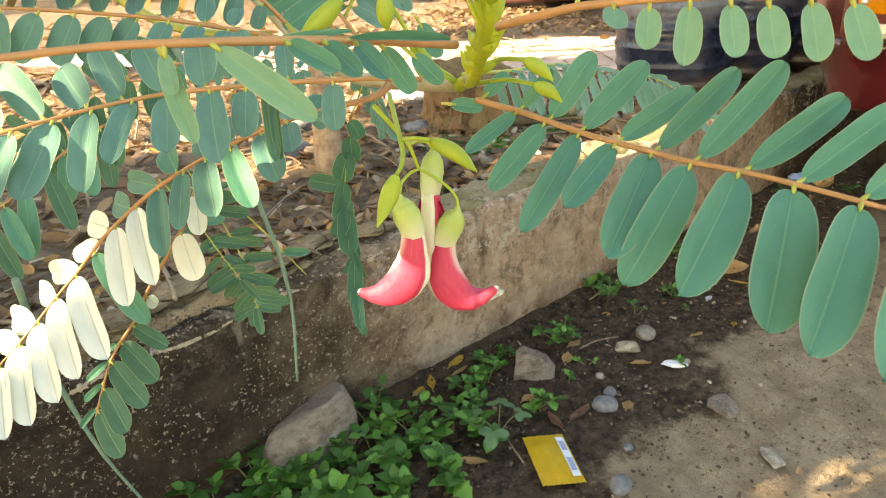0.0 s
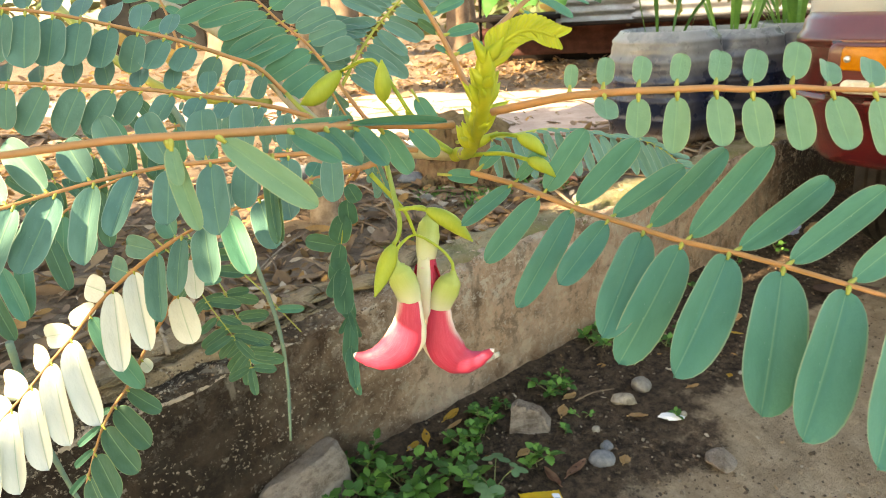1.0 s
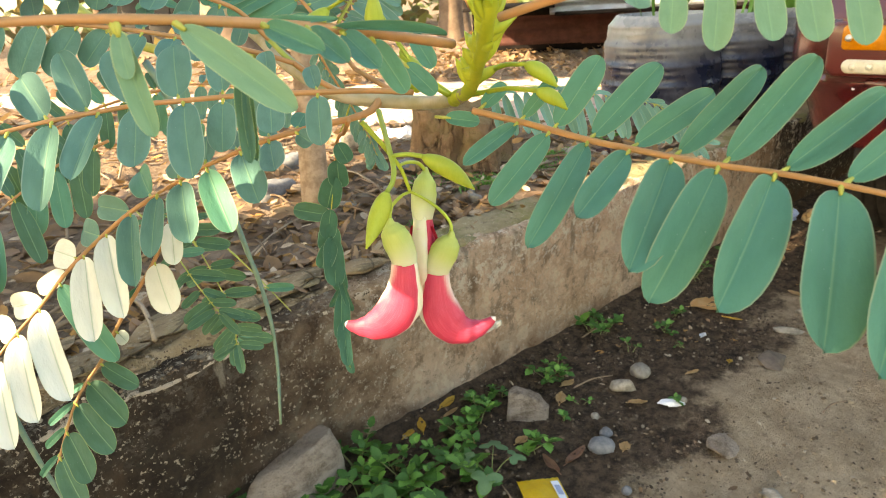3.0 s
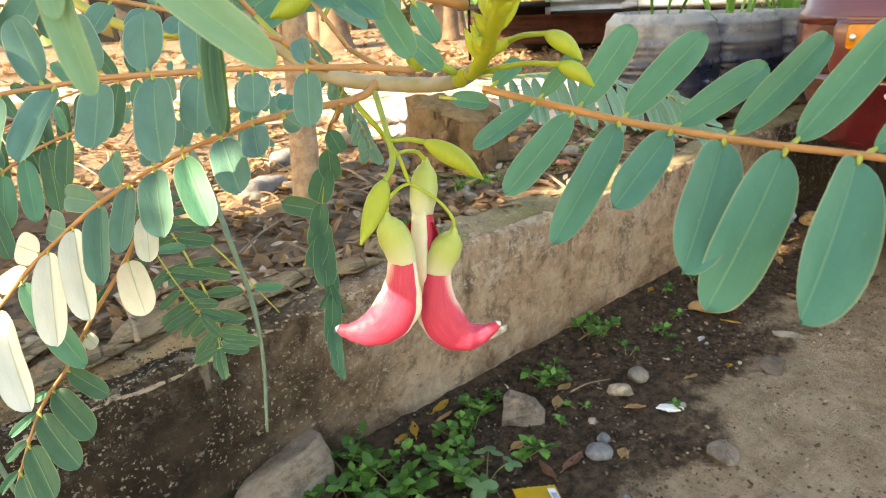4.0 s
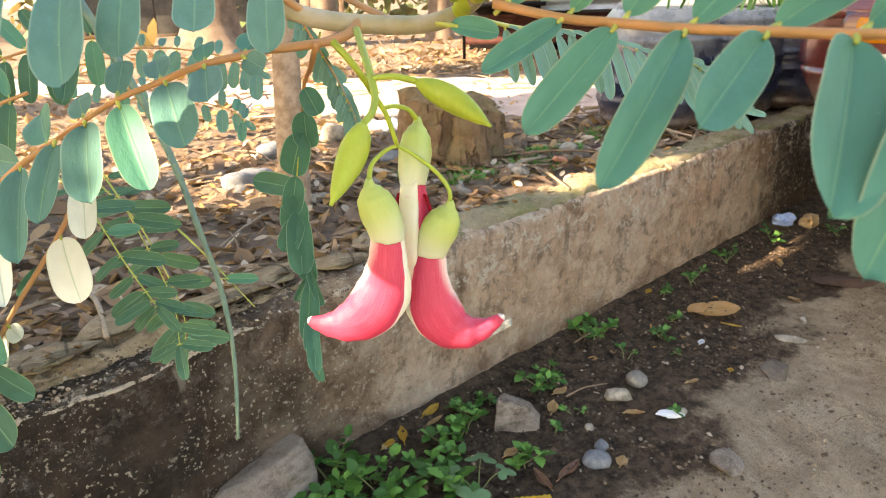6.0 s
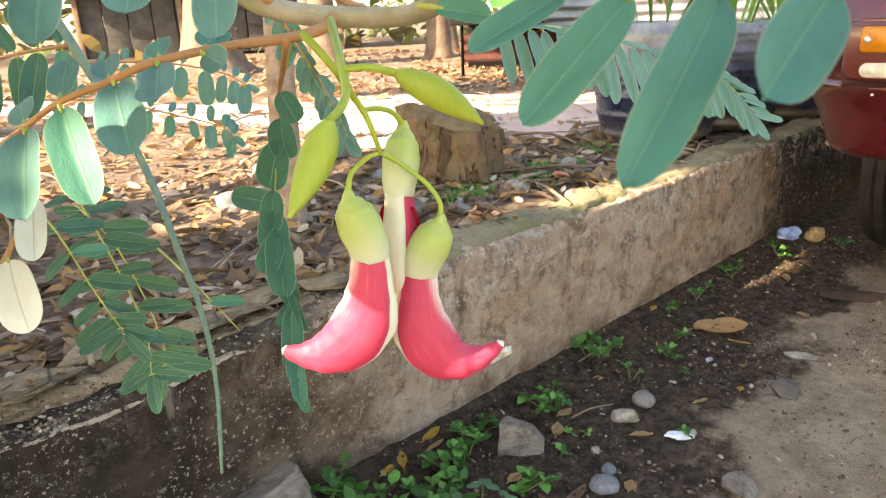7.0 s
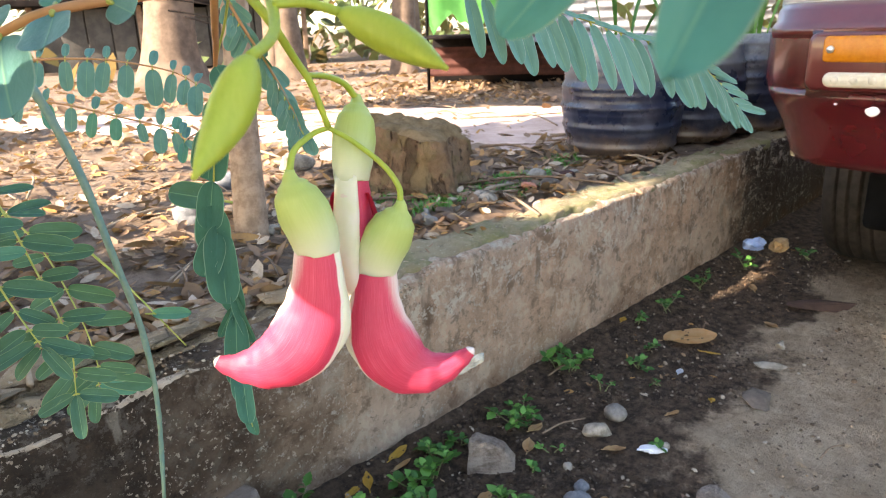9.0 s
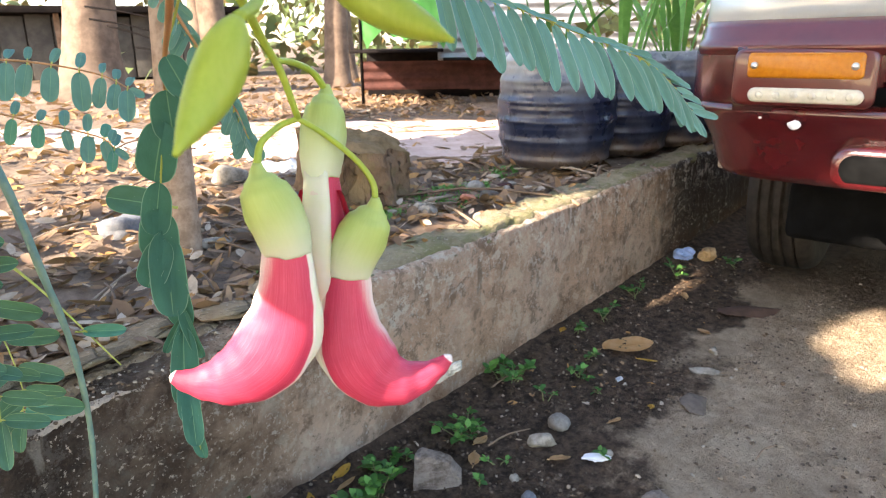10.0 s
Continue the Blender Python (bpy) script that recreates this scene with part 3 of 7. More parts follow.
def slab(name, x0, x1, y0, y1, z0, thick, material, seed):
    """A worn slab of cement on top of the wall."""
    verts, faces = [], []
    xs = np.linspace(x0, x1, max(6, int((x1 - x0) / 0.02)))
    ys = np.linspace(y0, y1, 10)
    for x in xs:
        for j, y in enumerate(ys):
            edge = min(j, len(ys) - 1 - j)
            z = z0 + thick + 0.012 * relief(x, y, 6, seed) + 0.009 * relief(x, y, 22, seed) - (0.016 if edge == 0 else 0) - 0.012 * max(0.0, 1 - 14 * abs(noise.noise(Vector((x * 4, y * 6, seed)))))
            yy = y + (0.03 * noise.noise(Vector((x * 9, seed, j * 0.2))) + 0.012 * noise.noise(Vector((x * 34, seed, 1))) if edge == 0 else 0)
            verts.append((x, yy, z))
    w = len(ys)
    for i in range(len(xs) - 1):
        for j in range(w - 1):
            faces.append((i * w + j, (i + 1) * w + j, (i + 1) * w + j + 1, i * w + j + 1))
    base = len(verts)
    for i, x in enumerate(xs):
        verts += [(x, ys[0] + 0.004, z0 - 0.03), (x, ys[-1] - 0.004, z0 - 0.03)]
    for i in range(len(xs) - 1):
        faces.append((base + 2 * i, base + 2 * i + 2, (i + 1) * w, i * w))
        faces.append((i * w + w - 1, (i + 1) * w + w - 1, base + 2 * i + 3, base + 2 * i + 1))
    for i in (0, len(xs) - 1):
        faces.append(tuple([base + 2 * i] + [i * w + j for j in range(w)] + [base + 2 * i + 1]))
    return from_arrays(name, verts, faces, material)


coping = new("coping", slab("coping", -3.0, 1.06, WALL_Y + 0.045, 1.47, 0.352, 0.014, M_COPING, 3))
tagged(coping, "weathered cement ledge along the wall top", "ledge", kind="structure")
coping_far = new("coping_far", slab("coping_far", 1.02, 3.35, WALL_Y + 0.010, 1.425, 0.374, 0.006, M_MOSSY, 6))
tagged(coping_far, "mossy cement top of the low wall", "ledge", kind="structure")


def rim_crust():
    """A broken pale crust of mortar along the worn edge."""
    verts, faces = [], []
    xs = np.arange(-1.2, 1.0, 0.004)
    prof = 5
    for x in xs:
        top = wall_top(x)
        live = max(0.45, min(1.0, 0.75 + 1.4 * noise.noise(Vector((x * 9, 2, 7)))))
        hgt = 1.1 * (0.004 + 0.010 * abs(noise.noise(Vector((x * 30, 1, 1)))) + 0.009 * abs(noise.noise(Vector((x * 95, 3, 1))))) * live
        out = live * (0.008 * abs(noise.noise(Vector((x * 22, 5, 2)))) + 0.007 * abs(noise.noise(Vector((x * 110, 5, 2))))) + 0.001
        drop = (0.005 + 0.022 * abs(noise.noise(Vector((x * 14, 4, 8)))) + 0.022 * abs(noise.noise(Vector((x * 85, 4, 8))))) * live
        z = top - 0.012 - 0.008 * noise.noise(Vector((x * 7, 1, 9)))
        verts += [(x, WALL_Y + 0.004, z - drop), (x, WALL_Y - out, z - drop * 0.4), (x, WALL_Y - out * 0.7, z + hgt * 0.5), (x, WALL_Y + 0.012, z + hgt), (x, WALL_Y + 0.035, z + 0.004)]
    for i in range(len(xs) - 1):
        for j in range(prof - 1):
            faces.append((i * prof + j, (i + 1) * prof + j, (i + 1) * prof + j + 1, i * prof + j + 1))
    return new("trim_mortar", from_arrays("trim_mortar", verts, faces, M_MORTAR, False))


tagged(rim_crust(), "pale broken mortar crust along the wall edge", "mortar", kind="structure")


# a sunlit trodden path that crosses the bed
def path_strip():
    verts, faces = [], []
    near = spline([(0.2, 7.2, 0), (1.45, 4.22, 0), (1.74, 3.45, 0), (1.98, 2.70, 0), (2.22, 2.12, 0), (2.44, 1.92, 0), (3.0, 1.98, 0), (6.0, 1.75, 0)], 60)
    far = spline([(0.6, 8.2, 0), (1.8, 5.1, 0), (2.33, 4.47, 0), (2.91, 4.03, 0), (3.87, 2.9, 0), (4.6, 2.6, 0), (7.0, 2.3, 0)], 60)
    for a, b in zip(near, far):
        for k in range(7):
            p = a.lerp(b, k / 6)
            verts.append((p.x + 0.05 * noise.noise(p * 3), p.y + 0.08 * noise.noise(p * 4), bed_height(p.x, p.y) + (0.012 if 0 < k < 6 else -0.02)))
    for i in range(59):
        for k in range(6):
            faces.append((i * 7 + k, (i + 1) * 7 + k, (i + 1) * 7 + k + 1, i * 7 + k + 1))
    return new("path", from_arrays("path", verts, faces, M_PATH))


tagged(path_strip(), "pinkish trodden earth path in the sun", "path", kind="structure")

# ---- the yard behind ----
def thing(name, label, category, at=(0, 0, 0), group=""):
    ob = new(name)
    ob.empty_display_size = 0.05
    ob.location = at
    return tagged(ob, label, category, group)


def build_stump():
    stump = thing("tree_stump", "weathered brown tree stump in the leaf litter", "tree stump", (1.735, 1.865, 0.35))
    bm = bmesh.new()
    sides, rows = 40, 14
    rings = []
    for j in range(rows + 1):
        q = j / rows
        ring = []
        for i in range(sides):
            a = 2 * math.pi * i / sides
            ledge = round(q * 2.2 + 0.7 * noise.noise(Vector((math.cos(a) * 1.5, math.sin(a) * 1.5, 4))))
            step = noise.noise(Vector((math.cos(a) * 3.1, math.sin(a) * 3.1, ledge * 1.7)))
            flute = 0.010 * math.sin(a * 3 + 1) + 0.013 * max(-1.0, min(1.0, step * 5)) + 0.045 * noise.noise(Vector((math.cos(a) * 2.2, math.sin(a) * 2.2, q * 0.8)))
            r = 0.150 + 0.04 * (1 - q) ** 3 + flute + 0.008 * noise.noise(Vector((math.cos(a) * 9, math.sin(a) * 9, q * 2.5)))
            top = 0.200 + 0.030 * math.cos(a - 2.2) + (0.022 * noise.noise(Vector((math.cos(a) * 2.4, math.sin(a) * 2.4, 7))) if j > rows - 3 else 0)
            ring.append(bm.verts.new((r * math.cos(a) * 1.08, r * math.sin(a) * 0.95, top * q)))
        rings.append(ring)
    for a, b in zip(rings, rings[1:]):
        for i in range(sides):
            bm.faces.new((a[i], a[(i + 1) % sides], b[(i + 1) % sides], b[i]))
    crest = [v.co.copy() for v in rings[-1]]
    part("bark", bm, M_STUMP, stump, "cracked grey-brown bark")
    bm = bmesh.new()
    grid = []
    for j in range(10):
        q = 1 - j / 9.6
        ring = []
        for i in range(sides):
            p = crest[i]
            lump = 0.020 * noise.noise(Vector((p.x * q * 16, p.y * q * 16, 3))) + 0.010 * noise.noise(Vector((p.x * q * 45, p.y * q * 45, 9)))
            z = 0.210 + (p.z - 0.210) * q + (0.012 + lump) * min(1.0, j / 2)
            ring.append(bm.verts.new((p.x * q, p.y * q, z)))
        grid.append(ring)
    for a, b in zip(grid, grid[1:]):
        for i in range(sides):
            bm.faces.new((a[i], a[(i + 1) % sides], b[(i + 1) % sides], b[i]))
    bm.faces.new(grid[-1])
    part("cut_face", bm, M_STUMP_TOP, stump, "rotten mossy cut face")


build_stump()


def build_drum(at, r, h, turn, label):
    drum = thing("plastic_drum", label, "drum", at, "plastic drums")
    bm = bmesh.new()
    sides, rows = 48, 60
    rings = []
    for j in range(rows + 1):
        q = j / rows
        rib = 0.007 * math.exp(-((q * 6.0) % 1 - 0.5) ** 2 * 40) + 0.003 * math.exp(-((q * 6.0) % 1 - 0.15) ** 2 * 60)
        belly = 0.03 * math.sin(math.pi * min(1, q * 1.05)) - (0.035 * (1 - q / 0.08) ** 2 if q < 0.08 else 0) - (0.02 * ((q - 0.9) / 0.1) ** 2 if q > 0.9 else 0)
        rr = r * 0.93 + belly + rib
        rings.append([bm.verts.new((rr * math.cos(a) + 0.004 * noise.noise(Vector((math.cos(a), math.sin(a), q * 4))), rr * math.sin(a), h * q)) for a in (2 * math.pi * i / sides + turn for i in range(sides))])
    inner = [[bm.verts.new((v.co.x * 0.97, v.co.y * 0.97, v.co.z - dz)) for v in rings[-1]] for dz in (0.0, 0.06)]
    for a, b in zip(rings + inner, (rings + inner)[1:]):
        for i in range(sides):
            bm.faces.new((a[i], a[(i + 1) % sides], b[(i + 1) % sides], b[i]))
    bm.faces.new(rings[0][::-1])
    part("shell", bm, M_DRUM, drum)
    bm = bmesh.new()
    bmesh.ops.create_circle(bm, cap_ends=True, segments=32, radius=r * 0.92)
    bmesh.ops.subdivide_edges(bm, edges=bm.edges[:], cuts=2)
    for v in bm.verts:
        v.co.z = h - 0.055 + 0.01 * noise.noise(v.co * 20)
    part("potting_soil", bm, M_SOIL, drum)
    return drum


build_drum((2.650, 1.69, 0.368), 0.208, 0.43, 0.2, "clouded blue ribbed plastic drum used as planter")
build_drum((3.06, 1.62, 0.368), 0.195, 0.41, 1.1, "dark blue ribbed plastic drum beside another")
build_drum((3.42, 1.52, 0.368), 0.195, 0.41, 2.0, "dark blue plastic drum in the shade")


def blade(bm, base, tip, width, bend, n=7):
    """A strap leaf with a keel, from base to tip."""
    d = tip - base
    side = d.cross(Vector((0, 0, 1))).normalized() if d.xy.length > 1e-4 else Vector((1, 0, 0))
    last = None
    for i in range(n + 1):
        q = i / n
        p = base + d * q + bend * (q * q)
        w = width * (0.35 + 1.3 * q) * (1 - q ** 3) if q < 1 else 0.001
        row = [bm.verts.new(p - side * w), bm.verts.new(p + Vector((0, 0, -w * 0.35))), bm.verts.new(p + side * w)]
        if last:
            for k in range(2):
                bm.faces.new((last[k], last[k + 1], row[k + 1], row[k]))
        last = row


def drum_plant(at, count, reach, material, label, spread_=0.5, wide=0.02):
    plant = thing("potted_plant", label, "plant", at)
    r = random.Random(int(at[0] * 100))
    for i in range(count):
        bm = bmesh.new()
        a = r.uniform(0, 2 * math.pi)
        base = Vector((0.08 * math.cos(a), 0.08 * math.sin(a), 0))
        lean = r.uniform(0.1, spread_)
        tip = base + Vector((math.cos(a) * lean, math.sin(a) * lean, 1)).normalized() * reach * r.uniform(0.6, 1.1)
        blade(bm, base, tip, wide * r.uniform(0.6, 1.2), Vector((math.cos(a), math.sin(a), -0.8)) * 0.15 * r.random())
        part("leaf", bm, material, plant)


drum_plant((2.650, 1.69, 0.76), 5, 0.42, M_WEED, "strap-leaved green plant growing in a drum", 0.35, 0.012)
drum_plant((3.06, 1.62, 0.73), 10, 0.6, M_WEED_LIGHT, "tall leafy green plant growing in a drum", 0.6, 0.016)
drum_plant((3.42, 1.52, 0.73), 22, 0.7, M_WEED_LIGHT, "dense green leafy plant growing in a drum", 0.8, 0.017)


# ---- car ----
def loft_y(bm, outline, y0, y1, steps, curve):
    """Sweeps an outline in x and z along y; curve(q) gives how far a section sets back."""
    rows = []
    for j in range(steps + 1):
        q = j / steps
        back, squeeze = curve(q)
        rows.append([bm.verts.new((x + back, y0 + (y1 - y0) * q, z * squeeze[0] + squeeze[1])) for x, z in outline])
    for a, b in zip(rows, rows[1:]):
        for i in range(len(outline) - 1):
            bm.faces.new((a[i], a[i + 1], b[i + 1], b[i]))
    return rows


def rounded(q, w=0.10):
    """Set-back of a bumper's end, round in plan."""
    e = min(q, 1 - q) / w
    return (0.0 if e >= 1 else 0.16 * (1 - math.sqrt(max(0.0, 1 - (1 - e) ** 2)))) + 0.05 * (2 * q - 1) ** 2, (1.0, 0.0)


def plate(bm, x0, x1, y0, y1, z0, z1, r, n=7):
    """A flat piece with round corners in y and z, and a softened front edge."""
    ring = []
    for cy, cz, a0 in ((y1 - r, z1 - r, 0), (y0 + r, z1 - r, 90), (y0 + r, z0 + r, 180), (y1 - r, z0 + r, 270)):
        for k in range(n + 1):
            a = radians(a0 + 90 * k / n)
            ring.append((cy + r * math.cos(a), cz + r * math.sin(a)))
    cy, cz = (y0 + y1) / 2, (z0 + z1) / 2
    soft = min(r * 0.4, (x1 - x0) * 0.5)
    rows = []
    for x, inset in ((x1, 0.0), (x0 + soft, 0.0), (x0 + soft * 0.3, soft * 0.3), (x0, soft)):
        rows.append([bm.verts.new((x, y - math.copysign(min(inset, abs(y - cy)), y - cy), z - math.copysign(min(inset, abs(z - cz)), z - cz))) for y, z in ring])
    m = len(ring)
    for a, b in zip(rows, rows[1:]):
        for i in range(m):
            bm.faces.new((a[i], a[(i + 1) % m], b[(i + 1) % m], b[i]))
    bm.faces.new(rows[-1])
    bmesh.ops.recalc_face_normals(bm, faces=bm.faces)
    return bm


def build_car():
    car = thing("car", "dark red car parked with its front over the soil", "car", (2.05, 0.0, 0.0))
    L, R = 1.028, -0.72
    def bump(outline, name, material, label="", y0=L, y1=R, curve=rounded, steps=48, smooth=True):
        bm = bmesh.new()
        loft_y(bm, outline, y0, y1, steps, curve)
        for v in bm.verts:
            if v.co.z < 0.68 and v.co.y > 0.4:
                v.co.y -= 0.085 * (0.68 - v.co.z) / 0.20 * (v.co.y - 0.4) / 0.628
        bmesh.ops.recalc_face_normals(bm, faces=bm.faces)
        return part(name, bm, material, car, label, smooth)
    bump([(0.30, 0.480), (0.10, 0.476), (0.045, 0.488), (0.026, 0.512), (0.030, 0.585), (0.010, 0.625), (-0.004, 0.655), (-0.004, 0.668), (0.012, 0.672), (0.012, 0.678)], "bumper_lower", M_PAINT_RED, "glossy dark red lower bumper")
    bump([(0.006, 0.735), (0.004, 0.79), (-0.002, 0.795), (-0.010, 0.803), (-0.010, 0.815), (0.020, 0.83), (0.030, 0.855), (0.060, 0.872), (0.20, 0.876)], "bumper_upper", M_PAINT_DULL, "faded red upper bumper")
    # recess with lamps: side cheeks and dark back
    for y0, y1 in ((L - 0.005, 0.868), (0.575, 0.56)):
        bump([(0.012, 0.672), (0.004, 0.70), (0.004, 0.80)], "cheek", M_PAINT_RED, y0=y0, y1=y1, steps=10, curve=lambda q, a=y0, b=y1: rounded((L - (a + (b - a) * q)) / (L - R)))
    bm = bmesh.new()
    box(bm, (0.022, R + 0.05, 0.66), (0.05, 0.872, 0.81))
    part("recess", bm, M_PAINT_RED, car)
    # black bar put in as the shadow beside the lamp strip
    part("recess_shadow", box(bmesh.new(), (0.012, R + 0.2, 0.683), (0.03, 0.60, 0.722)), M_BLACK, car)
    bm = bmesh.new()
    plate(bm, 0.004, 0.035, 0.570, 0.874, 0.676, 0.806, 0.022)
    part("lamp_frame", bm, M_PAINT_DULL, car)
    lamp = part("indicator_lamp", plate(bmesh.new(), -0.002, 0.03, 0.597, 0.840, 0.740, 0.797, 0.010), M_AMBER, car, "amber indicator lamp with two screws")
    for y in (0.615, 0.824):
        bm = bmesh.new()
        bmesh.ops.create_uvsphere(bm, u_segments=12, v_segments=8, radius=0.0085, matrix=Matrix.Translation((-0.002, y, 0.768)))
        part("screw", bm, M_SCREW, lamp)
    bm = bmesh.new()
    plate(bm, -0.004, 0.03, 0.591, 0.834, 0.684, 0.718, 0.0165)
    strip = part("lamp_strip", bm, M_LAMP_WHITE, car, "narrow white lamp strip")
    for i in range(6):
        bm = bmesh.new()
        bmesh.ops.create_cone(bm, cap_ends=True, segments=16, radius1=0.0095, radius2=0.007, depth=0.004, matrix=Matrix.Translation((-0.0042, 0.617 + i * 0.038, 0.701)) @ Matrix.Rotation(radians(-90), 4, "Y"))
        part("lens", bm, M_LAMP_WHITE, strip)
    bm = bmesh.new()
    plate(bm, 0.004, 0.05, -0.46, 0.640, 0.494, 0.594, 0.040)
    part("intake_frame", bm, M_PAINT_RED, car)
    part("intake", plate(bmesh.new(), 0.001, 0.04, -0.44, 0.624, 0.506, 0.580, 0.030), M_BLACK, car, "black air intake")
    for y, z, s in ((0.724, 0.634, 0.015), (0.800, 0.647, 0.004)):
        bm = rock((0.002, s, s * 0.75), y * 9, 0.2, 2)
        bmesh.ops.translate(bm, verts=bm.verts, vec=(0.006, y, z))
        part("splash", bm, M_DROPPING, car, "white dropping")
    # front panel, bonnet, flank
    bump([(0.10, 0.878), (0.085, 0.90), (0.10, 0.98), (0.16, 1.02), (0.40, 1.06), (1.25, 1.12)], "front_panel", M_PAINT_SILVER, "silver front panel and bonnet", curve=lambda q: (rounded(q)[0] * 0.8, (1.0, -0.03 * (2 * q - 1) ** 2)))
    pts = [(0.50, 0.60), (0.58, 0.52), (0.62, 0.50), (0.66, 0.62), (0.80, 0.76), (0.99, 0.80), (1.18, 0.76), (1.32, 0.62), (1.36, 0.42), (3.6, 0.42), (3.6, 1.1), (1.25, 1.1), (0.45, 0.95), (0.40, 0.87)]
    for y in (L - 0.012, R + 0.012):
        bm = bmesh.new()
        bm.faces.new([bm.verts.new((x, y, z)) for x, z in pts])
        bmesh.ops.triangulate(bm, faces=bm.faces[:])
        bmesh.ops.solidify(bm, geom=bm.faces[:], thickness=0.004)
        part("flank", bm, M_PAINT_RED, car)
    bm = bmesh.new()
    box(bm, (1.25, R + 0.06, 1.1), (1.30, L - 0.06, 1.62))
    box(bm, (1.25, R + 0.03, 1.58), (3.6, L - 0.03, 1.66), 0.02)
    box(bm, (3.55, R + 0.03, 0.42), (3.6, L - 0.03, 1.60), 0.01)
    part("cabin", bm, M_PAINT_RED, car)
    part("underbody", box(bmesh.new(), (0.35, R + 0.16, 0.27), (3.5, L - 0.24, 0.44), 0.02), M_BLACK, car)
    bm = bmesh.new()
    tri = [bm.verts.new(p) for p in ((0.215, 0.952, 0.540), (0.215, 0.950, 0.484), (0.215, 0.918, 0.474))]
    bm.faces.new(tri)
    back = bmesh.ops.extrude_face_region(bm, geom=bm.faces[:])["geom"]
    bmesh.ops.translate(bm, verts=[v for v in back if isinstance(v, bmesh.types.BMVert)], vec=(0.008, 0, 0))
    bmesh.ops.recalc_face_normals(bm, faces=bm.faces)
    part("mud_flap", bm, M_STONE_PALE, car, "pale torn flap at the bumper corner", False)
    for x in (1.0, 3.0):
        for y in (0.885, -0.62):
            build_wheel(car, x, y)


def build_wheel(car, x, y, r=0.335, w=0.20):
    bm = bmesh.new()
    sides = 56
    prof = []
    n = 72
    for i in range(n + 1):
        q = i / n * 2 - 1
        groove = 0.014 if any(abs(q - g) < 0.05 for g in (-0.55, -0.18, 0.18, 0.55)) else 0.0
        prof.append((w / 2 * q, r - 0.022 * abs(q) ** 4 - groove))
    prof = [(-w * 0.46, r * 0.66), (-w * 0.53, r * 0.82), *prof, (w * 0.53, r * 0.82), (w * 0.46, r * 0.66)]
    rings = [[bm.verts.new((x + rr * math.cos(a), y + yy, r + rr * math.sin(a))) for yy, rr in prof] for a in (2 * math.pi * i / sides for i in range(sides))]
    for i in range(sides):
        a, b = rings[i], rings[(i + 1) % sides]
        for j in range(len(prof) - 1):
            bm.faces.new((a[j], b[j], b[j + 1], a[j + 1]))
    wheel = part("wheel", bm, M_RUBBER, car, "worn black tyre with four grooves")
    bm = bmesh.new()
    bmesh.ops.create_cone(bm, cap_ends=True, segments=40, radius1=r * 0.66, radius2=r * 0.66, depth=w * 0.7, matrix=Matrix.Translation((x, y, r)) @ Matrix.Rotation(radians(90), 4, "X"))
    part("rim", bm, M_STEEL, wheel)


build_car()


# ---- fence of corrugated sheets, house edge, shed ----
def corrugated(name, along, up, width, height, pitch, depth, material, parent, at):
    """A sheet whose ribs run along its length."""
    bm = bmesh.new()
    out = Vector(along).cross(Vector(up))
    n = int(height / pitch * 6)
    rows = []
    for j in range(n + 1):
        z = height * j / n
        off = depth * math.sin(2 * math.pi * z / pitch)
        rows.append([bm.verts.new(Vector(at) + Vector(along) * width * i / 6 + Vector(up) * z + out * (off + 0.02 * noise.noise(Vector((i, z * 2, 1))))) for i in range(7)])
    for a, b in zip(rows, rows[1:]):
        for i in range(6):
            bm.faces.new((a[i], a[i + 1], b[i + 1], b[i]))
    return part(name, bm, material, parent)


def build_fence():
    fence = thing("corrugated_fence", "patched fence of rusty and grey corrugated sheets", "fence", (4.55, 3.95, 0.36))
    al = Vector((0.63, -0.777, 0)).normalized()
    up = Vector((0, 0, 1))
    for s, w, z, h, m in ((-0.50, 0.87, 0.11, 0.22, M_RUST), (0.35, 1.7, 0.10, 0.24, M_RUST), (2.05, 2.4, 0.10, 0.26, M_RUST), (0.10, 0.60, 0.33, 0.90, M_ZINC), (0.68, 1.30, 0.35, 0.90, M_ZINC), (1.98, 1.9, 0.36, 0.90, M_ZINC)):
        corrugated("sheet", al, up, w, h, 0.075, 0.011, m, fence, al * s + up * z + al.cross(up) * (0.03 if m is M_ZINC else 0.0))
    for s in (0.66, 1.95, 3.6):
        bm = bmesh.new()
        tube(bm, [al * s + al.cross(up) * -0.04, al * s + al.cross(up) * -0.04 + up * 1.5], [0.03, 0.028], 10)
        part("post", bm, M_WOOD_OLD, fence)
    # black board stands in for the unlit space behind the sheets
    bm = bmesh.new()
    box(bm, (-0.50, 0.4, 0.0), (5, 0.5, 0.42))
    bmesh.ops.transform(bm, verts=bm.verts, matrix=Matrix.Rotation(math.atan2(al.y, al.x), 4, "Z"))
    part("void_backing", bm, M_VOID, fence)
    # low roof edge; the long lid is added to shade the rust sheets
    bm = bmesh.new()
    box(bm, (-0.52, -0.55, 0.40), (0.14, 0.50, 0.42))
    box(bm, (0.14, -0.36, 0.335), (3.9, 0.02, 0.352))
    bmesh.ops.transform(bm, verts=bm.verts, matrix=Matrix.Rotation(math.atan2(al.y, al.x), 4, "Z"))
    part("roof_shade_lid", bm, M_VOID, fence, "dark low roof edge and added shading lid before the fence")


build_fence()


